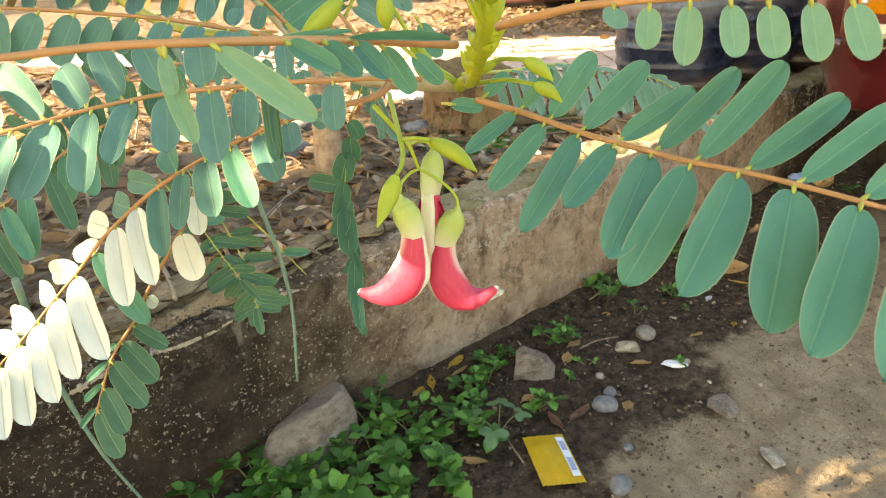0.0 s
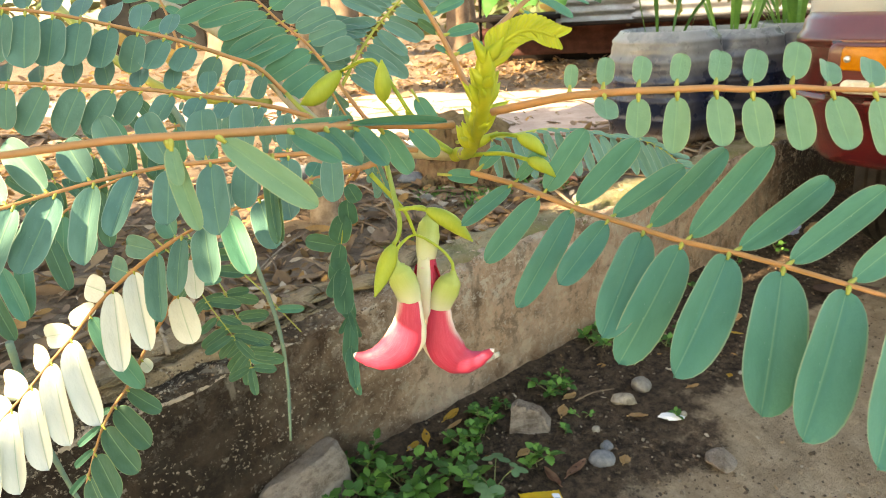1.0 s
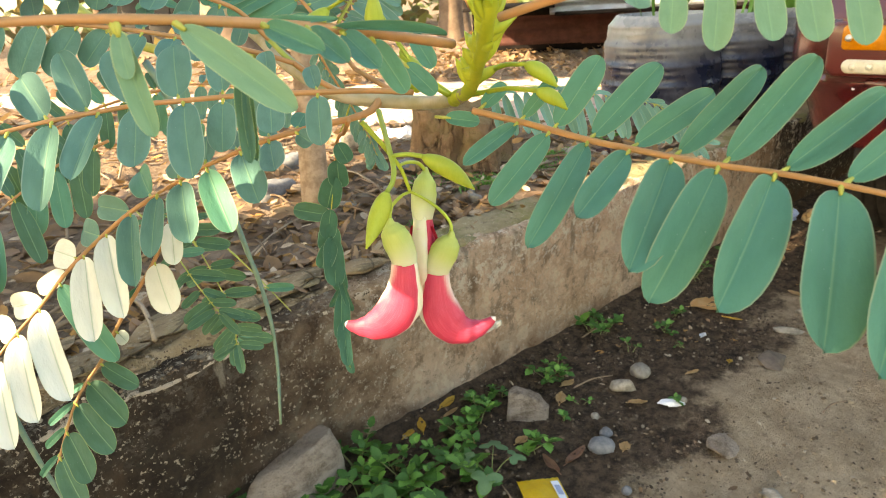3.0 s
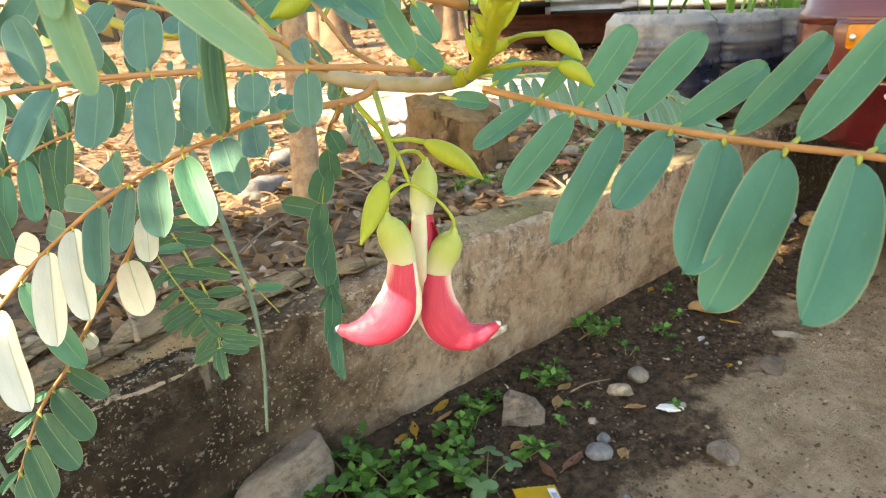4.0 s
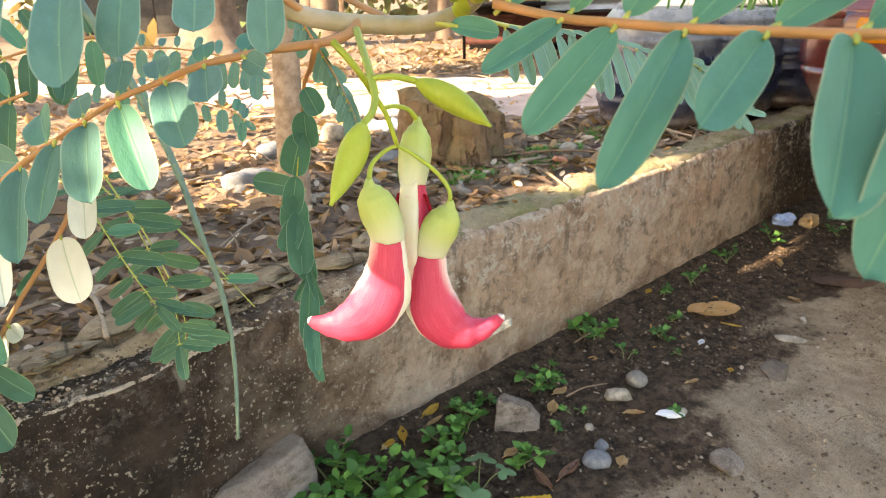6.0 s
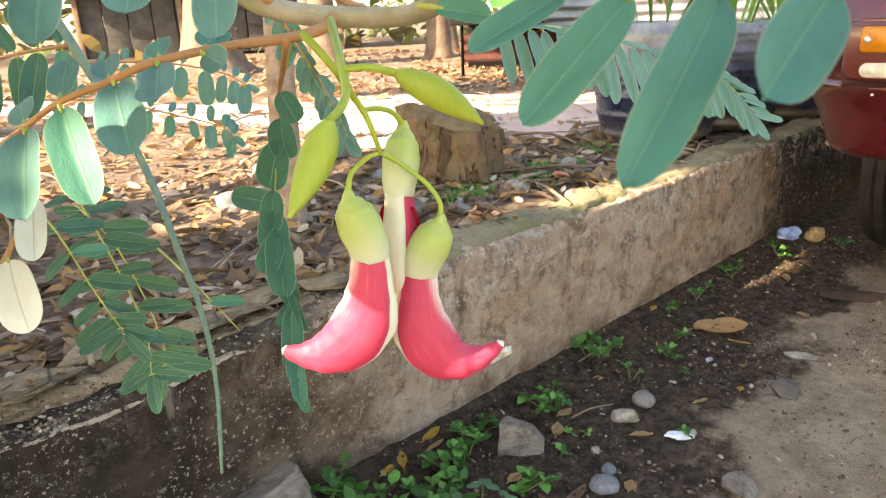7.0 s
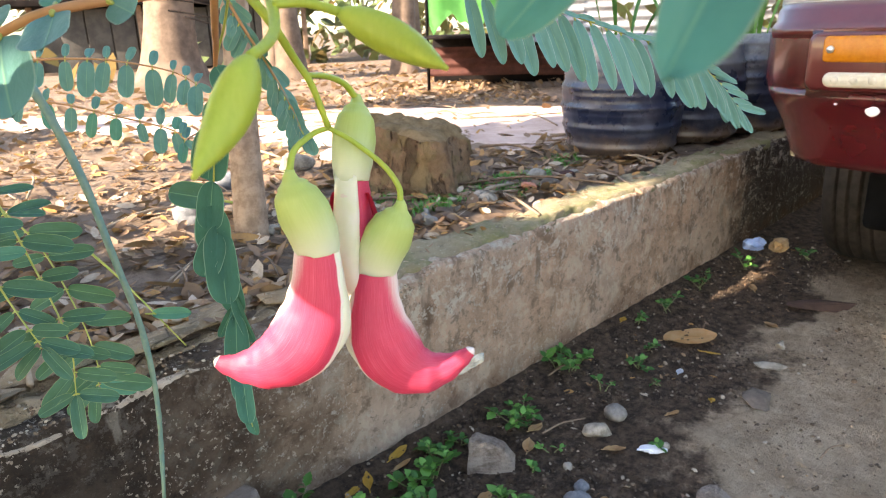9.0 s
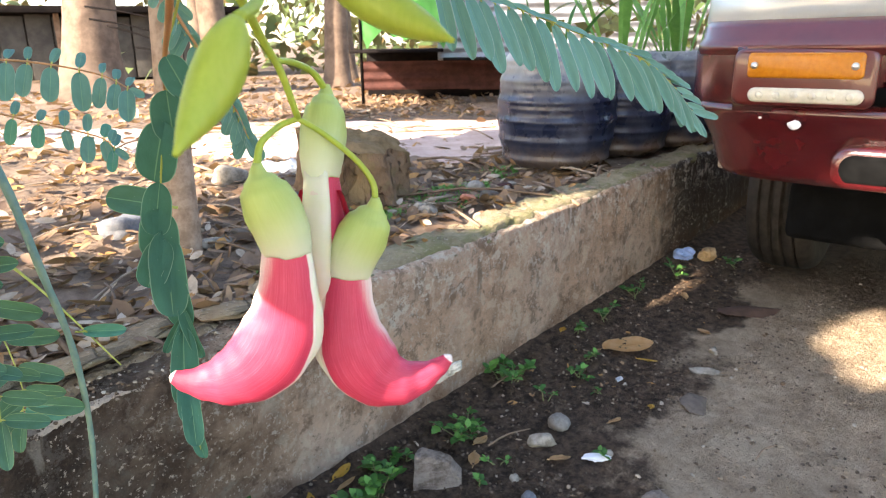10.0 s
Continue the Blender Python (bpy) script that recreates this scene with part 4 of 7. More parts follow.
def build_shed():
    shed = thing("shed", "grey board shed with a dark low roof", "shed", (4.9, 10.2, 0.36))
    m = Matrix.Rotation(radians(-28), 4, "Z")
    r = random.Random(4)
    for i in range(11):
        bm = bmesh.new()
        box(bm, (-1.7 + i * 0.32, -0.01 * r.random(), 0.05), (-1.7 + i * 0.32 + 0.30, 0.03, 0.85 + 0.05 * r.random()), 0.004)
        bmesh.ops.transform(bm, verts=bm.verts, matrix=m)
        part("board", bm, M_SHED, shed)
    bm = bmesh.new()
    box(bm, (-2.0, -0.25, 0.90), (2.1, 1.6, 0.99), 0.01)
    bmesh.ops.transform(bm, verts=bm.verts, matrix=m)
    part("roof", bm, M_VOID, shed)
    bm = bmesh.new()
    box(bm, (-1.8, 0.9, 0.0), (1.9, 1.0, 0.95))
    bmesh.ops.transform(bm, verts=bm.verts, matrix=m)
    part("back_wall", bm, M_SHED_DARK, shed)
    for x in (-1.75, -0.4, 0.8, 1.85):
        bm = bmesh.new()
        box(bm, (x, -0.06, 0), (x + 0.07, -0.012, 0.92), 0.004)
        bmesh.ops.transform(bm, verts=bm.verts, matrix=m)
        part("post", bm, M_WOOD_OLD, shed)


build_shed()


def build_tree(at, r, h, lean, label, material, flare=0.6):
    tree = thing("tree", label, "tree", at)
    bm = bmesh.new()
    sides, rows = 22, 26
    rings = []
    for j in range(rows + 1):
        q = j / rows
        rr = r * (1 + flare * math.exp(-q * h / 0.18)) * (1 - 0.35 * q)
        c = Vector((lean[0] * q * h, lean[1] * q * h, q * h - 0.05)) + Vector((0.05 * math.sin(q * 5), 0.04 * math.cos(q * 4), 0)) * q
        rings.append([bm.verts.new(c + Vector((math.cos(a), math.sin(a), 0)) * rr * (1 + 0.10 * noise.noise(Vector((math.cos(a) * 2, math.sin(a) * 2, q * h * 2 + at[0]))) + flare * 0.25 * math.exp(-q * h / 0.15) * math.cos(a * 4))) for a in (2 * math.pi * i / sides for i in range(sides))])
    for a, b in zip(rings, rings[1:]):
        for i in range(sides):
            bm.faces.new((a[i], a[(i + 1) % sides], b[(i + 1) % sides], b[i]))
    part("trunk", bm, material, tree)
    return tree


build_tree((1.11, 1.80, 0.37), 0.036, 2.2, (0.08, 0.10), "slender brown tree trunk in the bed", M_BARK_BROWN, 0.25)
build_tree((5.6, 6.1, 0.36), 0.13, 4.0, (0.05, 0.02), "mottled tree trunk at the far side of the path", M_BARK_FAR)
build_tree((4.35, 6.4, 0.36), 0.14, 4.0, (-0.03, 0.05), "pale brown tree trunk behind the path", M_BARK_FAR)
build_tree((3.3, 6.9, 0.36), 0.24, 4.0, (0.10, 0.0), "thick tan tree trunk with a spreading foot", M_BARK_FAR, 1.1)
build_tree((4.9, 7.6, 0.36), 0.10, 4.0, (0.02, 0.03), "thin far tree trunk", M_BARK_FAR)
build_tree((6.6, 7.0, 0.36), 0.12, 4.0, (-0.02, 0.03), "far tree trunk beside the fence", M_BARK_FAR)


# thin dark palm ribs hanging before the far trunks
for n, (a, b) in enumerate([[(2.789, 5.697, 1.114), (3.129, 5.223, 1.003)], [(2.788, 5.656, 1.027), (3.111, 5.2, 0.908)], [(2.859, 5.545, 0.977), (3.099, 5.181, 0.837)], [(2.951, 5.358, 0.824), (3.071, 5.181, 0.766)]]):
    ob = part("palm_rib", stem([a, ((a[0] + b[0]) / 2, (a[1] + b[1]) / 2, (a[2] + b[2]) / 2 + 0.012), b], 0.008, 0.004, 8, 6), M_VOID, None)
    tagged(ob, "thin dark dry palm rib hanging before the trees", "palm rib", "palm ribs")


def build_canopy():
    cloth = thing("green_awning", "bright green cloth hanging from a line", "awning", (4.22, 3.86, 0.26))
    bm = bmesh.new()
    rows = []
    for j in range(9):
        q = j / 8
        rows.append([bm.verts.new((0.52 * (i / 14 - 0.5) * 0.75, -0.52 * (i / 14 - 0.5), 1.25 - 0.62 * q - 0.05 * math.sin(i * 1.1) * q - (0.06 if j == 8 and i % 4 == 1 else 0)) ) for i in range(15)])
    for a, b in zip(rows, rows[1:]):
        for i in range(14):
            bm.faces.new((a[i], a[i + 1], b[i + 1], b[i]))
    for v in bm.verts:
        v.co += Vector((0.7, 0.5, 0)) * 0.04 * math.sin(v.co.y * 25)
    bmesh.ops.solidify(bm, geom=bm.faces[:], thickness=0.002)
    part("cloth", bm, M_GREEN_CLOTH, cloth)
    bm = bmesh.new()
    tube(bm, [Vector((-0.2, 0.26, 0.1)), Vector((-0.2, 0.26, 1.28))], [0.012, 0.010], 8)
    part("pole", bm, M_VOID, cloth)


build_canopy()


def leaf_cloud(name, boxes, count, size, material, label, seed, keep=None, kind="stuff"):
    """Many small bent leaves within boxes, joined."""
    g = np.random.default_rng(seed)
    verts, faces = [], []
    vol = np.array([np.prod(np.subtract(b, a)) for a, b in boxes])
    for _ in range(count):
        a, b = boxes[g.choice(len(boxes), p=vol / vol.sum())]
        c = g.uniform(a, b)
        if keep is not None and not keep(c):
            continue
        s = size * g.uniform(0.6, 1.4)
        m = Euler(g.uniform(-1.2, 1.2, 3) + np.array([0, 0, g.uniform(0, 6.28)])).to_matrix()
        n = len(verts)
        for x, y, z in ((-1, 0, 0), (-0.3, -0.42, 0.1), (-0.3, 0.42, 0.1), (0.4, -0.36, 0.05), (0.4, 0.36, 0.05), (1, 0, -0.15)):
            verts.append(tuple(Vector(c) + m @ Vector((x, y, z)) * s))
        faces += [(n, n + 1, n + 2), (n + 1, n + 3, n + 4, n + 2), (n + 3, n + 5, n + 4)]
    ob = new(name, from_arrays(name, verts, faces, material, False))
    return tagged(ob, label, "foliage" if kind else "", kind=kind)


leaf_cloud("far_foliage", [((-8, 12, 0.4), (6, 16, 3.5)), ((6, 9, 0.4), (14, 13, 3.0)), ((7.5, 3.5, 0.4), (11, 9, 2.4)), ((2.0, 7.6, 0.36), (4.4, 8.6, 0.75))], 5200, 0.16, M_FAR_LEAF, "sunlit green foliage far behind the yard", 5)
leaf_cloud("hedge_foliage", [((3.6, 1.55, 0.85), (5.4, 2.4, 1.7)), ((5.6, 1.0, 0.4), (7.5, 2.6, 1.9))], 1500, 0.07, M_FAR_LEAF, "green foliage behind the drums", 6)

# ---- the flowering tree ----
plant = thing("flowering_tree", "vegetable hummingbird branch with crimson flowers and feathery leaves", "tree", (0.505, 1.199, 1.0))
AT = Matrix.Translation(plant.location).inverted()


def grown(name, bm, material, label="", parent=None):
    """A part of the tree, built in the yard's own coordinates."""
    bmesh.ops.transform(bm, verts=bm.verts, matrix=AT)
    return part(name, bm, material, parent or plant, label)


def leaflet_mesh(name, material, curl, fold, wave, point=3.1, seed=0):
    """An oblong leaflet one long and one wide at its widest, with a short stalk; u runs along it, v across."""
    bm = bmesh.new()
    uv = bm.loops.layers.uv.new("UVMap")
    nl, nw = 14, 6
    rows, at = [], {}
    for i in range(nl + 1):
        u = 0.5 - 0.5 * math.cos(math.pi * i / nl)
        body = max(0.0, 1 - abs(2 * u - 1) ** point) ** 0.5
        body *= 1 - 0.10 * (1 - u)
        row = []
        for j in range(nw + 1):
            s = j / nw * 2 - 1
            y = 0.5 * body * s
            z = fold * abs(y) + curl * (u - 0.1) ** 2 + wave * math.sin(u * 9 + s * 2 + seed) * abs(s) * 0.5 - 0.02 * (1 - abs(s)) ** 4
            v = bm.verts.new((u, y, z))
            at[v] = (u, j / nw)
            row.append(v)
        rows.append(row)
    for a, b in zip(rows, rows[1:]):
        for j in range(nw):
            bm.faces.new((a[j], a[j + 1], b[j + 1], b[j]))
    bmesh.ops.remove_doubles(bm, verts=bm.verts, dist=1e-5)
    for f in bm.faces:
        for l in f.loops:
            if l.vert in at:
                l[uv].uv = at[l.vert]
    return mesh_of(name, bm, material)


KINDS = {"shade_blue": M_LEAF_SHADE_BLUE, "teal": M_LEAF_TEAL, "green": M_LEAF, "blue": M_LEAF_BLUE, "pale": M_LEAF_PALE, "dark": M_LEAF_DARK, "yellow": M_LEAF_YELLOW, "sun_white": M_LEAF_SUN_WHITE}
LEAFLETS = {key: [leaflet_mesh("leaflet_" + key, m, c, f, w, seed=n) for n, (c, f, w) in enumerate(((-0.05, 0.10, 0.012), (-0.10, 0.16, 0.02), (0.03, 0.06, 0.025), (-0.16, 0.05, 0.015)))] for key, m in KINDS.items()}
SIGHT = Vector((-0.60, -0.70, 0.40))         # the tree's light side, towards which the leaflets turn their faces
r_leaf = random.Random(11)


def leaflet_pose(base, way, tangent, wide, loose=0.22):
    x = way.normalized()
    z = x.cross(tangent)
    if z.length < 0.15:
        z = SIGHT - x * SIGHT.dot(x)
    z = (z if z.dot(SIGHT) > 0 else -z).normalized()
    z = (z + loose * Vector((r_leaf.uniform(-1, 1), r_leaf.uniform(-1, 1), r_leaf.uniform(-1, 1)))).normalized()
    y = z.cross(x).normalized()
    z = x.cross(y)
    size = way.length
    m = Matrix((x * size, y * size * wide, z * size)).transposed().to_4x4()
    m.translation = base
    return m


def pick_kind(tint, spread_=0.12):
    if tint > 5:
        return "sun_white"
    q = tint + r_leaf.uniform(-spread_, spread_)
    return "teal" if q > 0.9 else "blue" if q > 0.55 else "shade_blue" if q > 0.33 else "green" if q > -0.18 else "dark" if q > -0.40 else "pale" if q > -0.6 else "yellow"


def along_leaf(ways, q):
    """The way of a leaflet at q between the given ones."""
    f = q * (len(ways) - 1)
    j = min(int(f), len(ways) - 2)
    return Vector(ways[j]).lerp(Vector(ways[j + 1]), f - j)


STALK = mesh_of("leaflet_stalk", tube(bmesh.new(), [Vector((0, 0, 0)), Vector((1.2, 0, 0)), Vector((2.6, 0, 0))], [0.55, 0.62, 0.35], 6), M_RACHIS_GREEN)


def compound_leaf(label, points, pairs, a, b, first=0.1, last=0.98, wide=0.42, tint=0.0, end=1, thick=0.0016, face=False, stalk="brown"):
    """A rachis through points with paired leaflets; a and b: the leaflets' lengths and ways on its two sides, at its foot and its tip."""
    n = 28
    pts = spline(points, n)
    bm = bmesh.new()
    tube(bm, pts, [thick * (1.05 - 0.62 * i / (n - 1)) for i in range(n)], 7)
    joints = []
    for k in range(pairs):
        q = first + (last - first) * k / max(1, pairs - 1)
        f = q * (n - 1)
        j = min(int(f), n - 2)
        p = pts[j].lerp(pts[j + 1], f - j)
        joints.append((q, p, (pts[j + 1] - pts[j]).normalized()))
    ob = grown("compound_leaf", bm, M_RACHIS if stalk == "brown" and tint < 0.6 or tint > 5 else M_RACHIS_GREEN, label)
    for q, p, tangent in joints:
        for v in (a, b):
            if not v:
                continue
            way = along_leaf(v, q)
            size = way.length * (r_leaf.uniform(0.90, 1.08) if face else r_leaf.uniform(0.80, 1.14))
            if len(v) == 2 and q < first + 0.15:        # shorter leaflets near the foot
                size *= 0.62 + 0.38 * min(1.0, (q - first) / 0.18 + 0.25)
            sway = 0.09 if face else 0.20
            turn = Euler([r_leaf.uniform(-sway, sway) for _ in range(3)]).to_matrix()
            way = turn @ way.normalized() * size
            shared("leaflet_stalk", STALK, ob, AT @ Matrix.Translation(p) @ way.to_track_quat("X", "Z").to_matrix().to_4x4() @ Matrix.Scale(thick, 4))
            slim = min(1.0, 0.053 / size) ** 1.6
            kind = pick_kind(tint)
            shared("leaflet", r_leaf.choice(LEAFLETS[kind]), ob, AT @ leaflet_pose(p + way.normalized() * thick * 1.8, way, way.cross(SIGHT) if face else tangent, wide * slim * r_leaf.uniform(0.92, 1.08)))
    if end:
        way = (pts[-1] - pts[-2]).normalized() * Vector((a or b)[-1]).length * 0.9
        shared("leaflet", r_leaf.choice(LEAFLETS[pick_kind(tint)]), ob, AT @ leaflet_pose(pts[-1], way, way.orthogonal(), wide))
    return ob


def frond(label, points, leaflets, thick=0.0016, stalk="brown", loose=0.10, proud=0.0):
    """A compound leaf whose leaflets differ: rows of how far along the rachis, the way to the tip, the width to the length, the tint."""
    n = 44
    pts = spline(points, n)
    bm = bmesh.new()
    tube(bm, pts, [thick * (1.08 - 0.55 * i / (n - 1)) for i in range(n)], 9)
    ob = grown("compound_leaf", bm, M_RACHIS if stalk == "brown" else M_RACHIS_GREEN, label)
    for q, x, y, z, wide, tint in leaflets:
        f = q * (n - 1)
        j = min(int(f), n - 2)
        p, way = pts[j].lerp(pts[j + 1], f - j), Vector((x, y, z))
        aim = way.normalized()
        shared("leaflet_stalk", STALK, ob, AT @ Matrix.Translation(p) @ aim.to_track_quat("X", "Z").to_matrix().to_4x4() @ Matrix.Scale(thick, 4))
        shared("leaflet", r_leaf.choice(LEAFLETS[pick_kind(tint, 0.0)]), ob, AT @ leaflet_pose(p + aim * thick * 1.8 + SIGHT * proud, way - aim * thick * 1.8, way.cross(SIGHT), wide * 1.17, loose))
    return ob


def stray_leaflet(label, base, way, wide, tint):
    """A single leaflet with its stalk."""
    base, way = Vector(base), Vector(way)
    bm = bmesh.new()
    tube(bm, [base - way.normalized() * 0.006, base, base + way.normalized() * 0.003], [0.0009, 0.001, 0.0006], 6)
    ob = grown("leaf_stalk", bm, M_RACHIS_GREEN, label)
    tangent = way.cross(SIGHT)
    shared("leaflet", r_leaf.choice(LEAFLETS[pick_kind(tint)]), ob, AT @ leaflet_pose(base, way, tangent, wide))


def twig(name, points, r0, r1, material, label="", n=18, sides=9, knots=0.0):
    return grown(name, stem(points, r0, r1, n, sides, knots=knots), material, label)


HANG_STEM = [(0.418, 0.568, 0.859), (0.432, 0.597, 0.845), (0.443, 0.618, 0.840), (0.452, 0.638, 0.830), (0.457, 0.650, 0.815), (0.457, 0.651, 0.800)]
twig("branch", [(0.505, 1.199, 1.0), (0.486, 0.911, 0.946), (0.449, 0.749, 0.915), (0.425, 0.640, 0.888), (0.434, 0.598, 0.871), (0.460, 0.550, 0.866), (0.452, 0.505, 0.872), (0.425, 0.462, 0.884)], 0.0066, 0.0036, M_BRANCH, "green-grey bark of the flowering branch", 44, 14, 0.0003)
twig("side_stem", [(0.448, 0.572, 0.868), (0.436, 0.569, 0.862), (0.418, 0.572, 0.859), (0.400, 0.577, 0.8575)], 0.0030, 0.0017, M_RACHIS, n=14)
twig("young_shoot", [(0.446, 0.496, 0.874), (0.440, 0.486, 0.8775), (0.425, 0.462, 0.884), (0.396, 0.424, 0.903), (0.374, 0.395, 0.925), (0.368, 0.386, 0.944)], 0.0040, 0.0029, M_SHOOT, "yellow-green end of the branch", 26, 12, 0.0005)
twig("leaf_foot", [(0.409, 0.641, 0.909), (0.414, 0.622, 0.894), (0.432, 0.602, 0.873)], 0.0017, 0.0022, M_RACHIS_GREEN, n=10)
twig("leaf_foot", [(0.407, 0.609, 0.895), (0.419, 0.604, 0.884), (0.434, 0.598, 0.872)], 0.0017, 0.0020, M_RACHIS, n=10)
twig("leaf_foot", [(0.464, 0.621, 0.884), (0.464, 0.588, 0.874), (0.459, 0.556, 0.867)], 0.0017, 0.0020, M_RACHIS, n=10)
twig("side_stem", HANG_STEM, 0.0016, 0.0009, M_RACHIS, n=16)
twig("stem", [(0.36, 1.02, 0.98), (0.37, 0.90, 0.93), (0.39, 0.80, 0.90), (0.425, 0.70, 0.895)], 0.005, 0.0035, M_RACHIS_GREEN, n=14)
twig("stem", [(0.62, 1.30, 1.02), (0.55, 1.00, 0.97), (0.47, 0.80, 0.93)], 0.005, 0.0035, M_RACHIS_GREEN, n=14)
twig("hanging_shoot", [(0.429, 0.948, 0.881), (0.442, 0.906, 0.821), (0.452, 0.896, 0.788), (0.461, 0.879, 0.738), (0.466, 0.864, 0.685), (0.473, 0.852, 0.624), (0.472, 0.844, 0.557), (0.463, 0.843, 0.469)], 0.0042, 0.0018, M_VINE, "thin grey-green hanging shoot", 40, 8, 0.00025)
twig("hanging_shoot", [(0.21, 0.80, 0.72), (0.215, 0.82, 0.62), (0.235, 0.84, 0.50), (0.262, 0.86, 0.40)], 0.0032, 0.0014, M_VINE, "thin grey-green hanging shoot", 24, 8, 0.0002)
twig("thin_stalk", [(0.484, 0.985, 0.661), (0.501, 0.953, 0.630), (0.527, 0.901, 0.573)], 0.0014, 0.0006, M_RACHIS_GREEN, n=10)


# ---- flowers ----
def swept(profile, sides=28, uv_name="UVMap"):
    """A body along a bent middle line: rows of (centre x, centre z, half width, half thickness, slope) with the width in the x-z plane."""
    bm = bmesh.new()
    uv = bm.loops.layers.uv.new(uv_name)
    rings = []
    for x, z, w, t, s in profile:
        across = Vector((math.cos(s), 0, math.sin(s)))
        ring = []
        for i in range(sides):
            a = 2 * math.pi * i / sides
            c, q = math.cos(a), math.sin(a)
            ring.append(bm.verts.new(Vector((x, 0, z)) + across * w * c + Vector((0, 1, 0)) * t * math.copysign(abs(q) ** 0.85, q)))
        rings.append(ring)
    rows = len(rings) - 1
    for j in range(rows):
        for i in range(sides):
            f = bm.faces.new((rings[j][i], rings[j][(i + 1) % sides], rings[j + 1][(i + 1) % sides], rings[j + 1][i]))
            for l, (u, v) in zip(f.loops, ((j / rows, i / sides), (j / rows, (i + 1) / sides), ((j + 1) / rows, (i + 1) / sides), ((j + 1) / rows, i / sides))):
                l[uv].uv = (u, v)
    bm.faces.new(rings[0][::-1])
    bm.faces.new(rings[-1])
    return bm


def smooth_profile(rows, n):
    """Interpolates rows of a profile and works out the slopes."""
    pts = spline([(r[0], 0, r[1]) for r in rows], n)
    out = []
    for i, p in enumerate(pts):
        f = i / (n - 1) * (len(rows) - 1)
        j = min(int(f), len(rows) - 2)
        u = f - j
        u = u * u * (3 - 2 * u)
        w = rows[j][2] * (1 - u) + rows[j + 1][2] * u
        t = rows[j][3] * (1 - u) + rows[j + 1][3] * u
        d = pts[min(i + 1, n - 1)] - pts[max(i - 1, 0)]
        out.append((p.x, p.z, w, t, math.atan2(d.z, d.x) + math.pi / 2))
    return out


def blossom(top, toward, size, roll=0.0, lift=0.0, back=1.0, tall=1.0, label="crimson flower with a pale green calyx"):
    """A boat-shaped flower that hangs from top; its beak points toward. In its own plane x runs to the beak, z up."""
    x = Vector((toward[0], toward[1], 0)).normalized()
    y = Vector((0, 0, 1)).cross(x)
    m = AT @ Matrix.Translation(top) @ Matrix((x, y, Vector((0, 0, 1)))).transposed().to_4x4() @ Matrix.Rotation(radians(roll), 4, "Y") @ Matrix.Diagonal((size, size, size * tall, 1))
    keel = [(-0.0098, -0.0240, 0.0078, 0.0060), (-0.0108, -0.0370, 0.0094, 0.0072), (-0.0106, -0.0490, 0.0116, 0.0084), (-0.0088, -0.0590, 0.0138, 0.0096), (-0.0050, -0.0680, 0.0142, 0.0100), (0.0010, -0.0745, 0.0130, 0.0092), (0.0090, -0.0782, 0.0104, 0.0078), (0.0167, -0.0786, 0.0072, 0.0056), (0.0236, -0.0768, 0.0043, 0.0034), (0.0280, -0.0744, 0.0026, 0.0022), (0.0296, -0.0734, 0.0008, 0.0008)]
    keel = [(x, z + lift * max(0.0, x / 0.0292) ** 1.6, w, t) for x, z, w, t in keel]
    bm = swept(smooth_profile(keel, 40), 36)
    for v in bm.verts:
        v.co += Vector((0, 0.0004 * noise.noise(v.co * 160), 0.0002 * noise.noise(v.co * 120 + Vector((3, 1, 2)))))
    bmesh.ops.transform(bm, verts=bm.verts, matrix=m)
    ob = part("flower", bm, M_PETAL, plant, label)
    cal = [(0.0, 0.002, 0.0016, 0.0016), (-0.0002, -0.0012, 0.0028, 0.0028), (-0.0012, -0.0042, 0.0058, 0.0054), (-0.0026, -0.0080, 0.0085, 0.0077), (-0.0054, -0.0142, 0.0098, 0.0088), (-0.0086, -0.0212, 0.0094, 0.0083), (-0.0101, -0.0265, 0.0087, 0.0074), (-0.0105, -0.0290, 0.0083, 0.0068)]
    bm = swept(smooth_profile(cal, 24), 32)
    for v in bm.verts:
        if v.co.z < -0.026:
            v.co.z += 0.0004 * math.sin(v.co.x * 700) + 0.0008 * noise.noise(v.co * 260)
    bmesh.ops.transform(bm, verts=bm.verts, matrix=m)
    part("calyx", bm, M_CALYX, ob, "pale green calyx")
    # white fold of the banner along the back of the keel
    fold = [(-0.0166, -0.026, 0.0018, 0.0032), (-0.0188, -0.042, 0.0026, 0.0038), (-0.0206, -0.052, 0.0030, 0.0040), (-0.0208, -0.062, 0.0028, 0.0036), (-0.0170, -0.0715, 0.0020, 0.0028), (-0.0108, -0.0790, 0.0006, 0.0010)]
    bm = swept(smooth_profile([(x, z, w, t * back) for x, z, w, t in fold], 26), 14)
    bmesh.ops.transform(bm, verts=bm.verts, matrix=m)
    part("banner_fold", bm, M_PETAL_WHITE, ob, "white folded edge of the petal")
    return ob, m


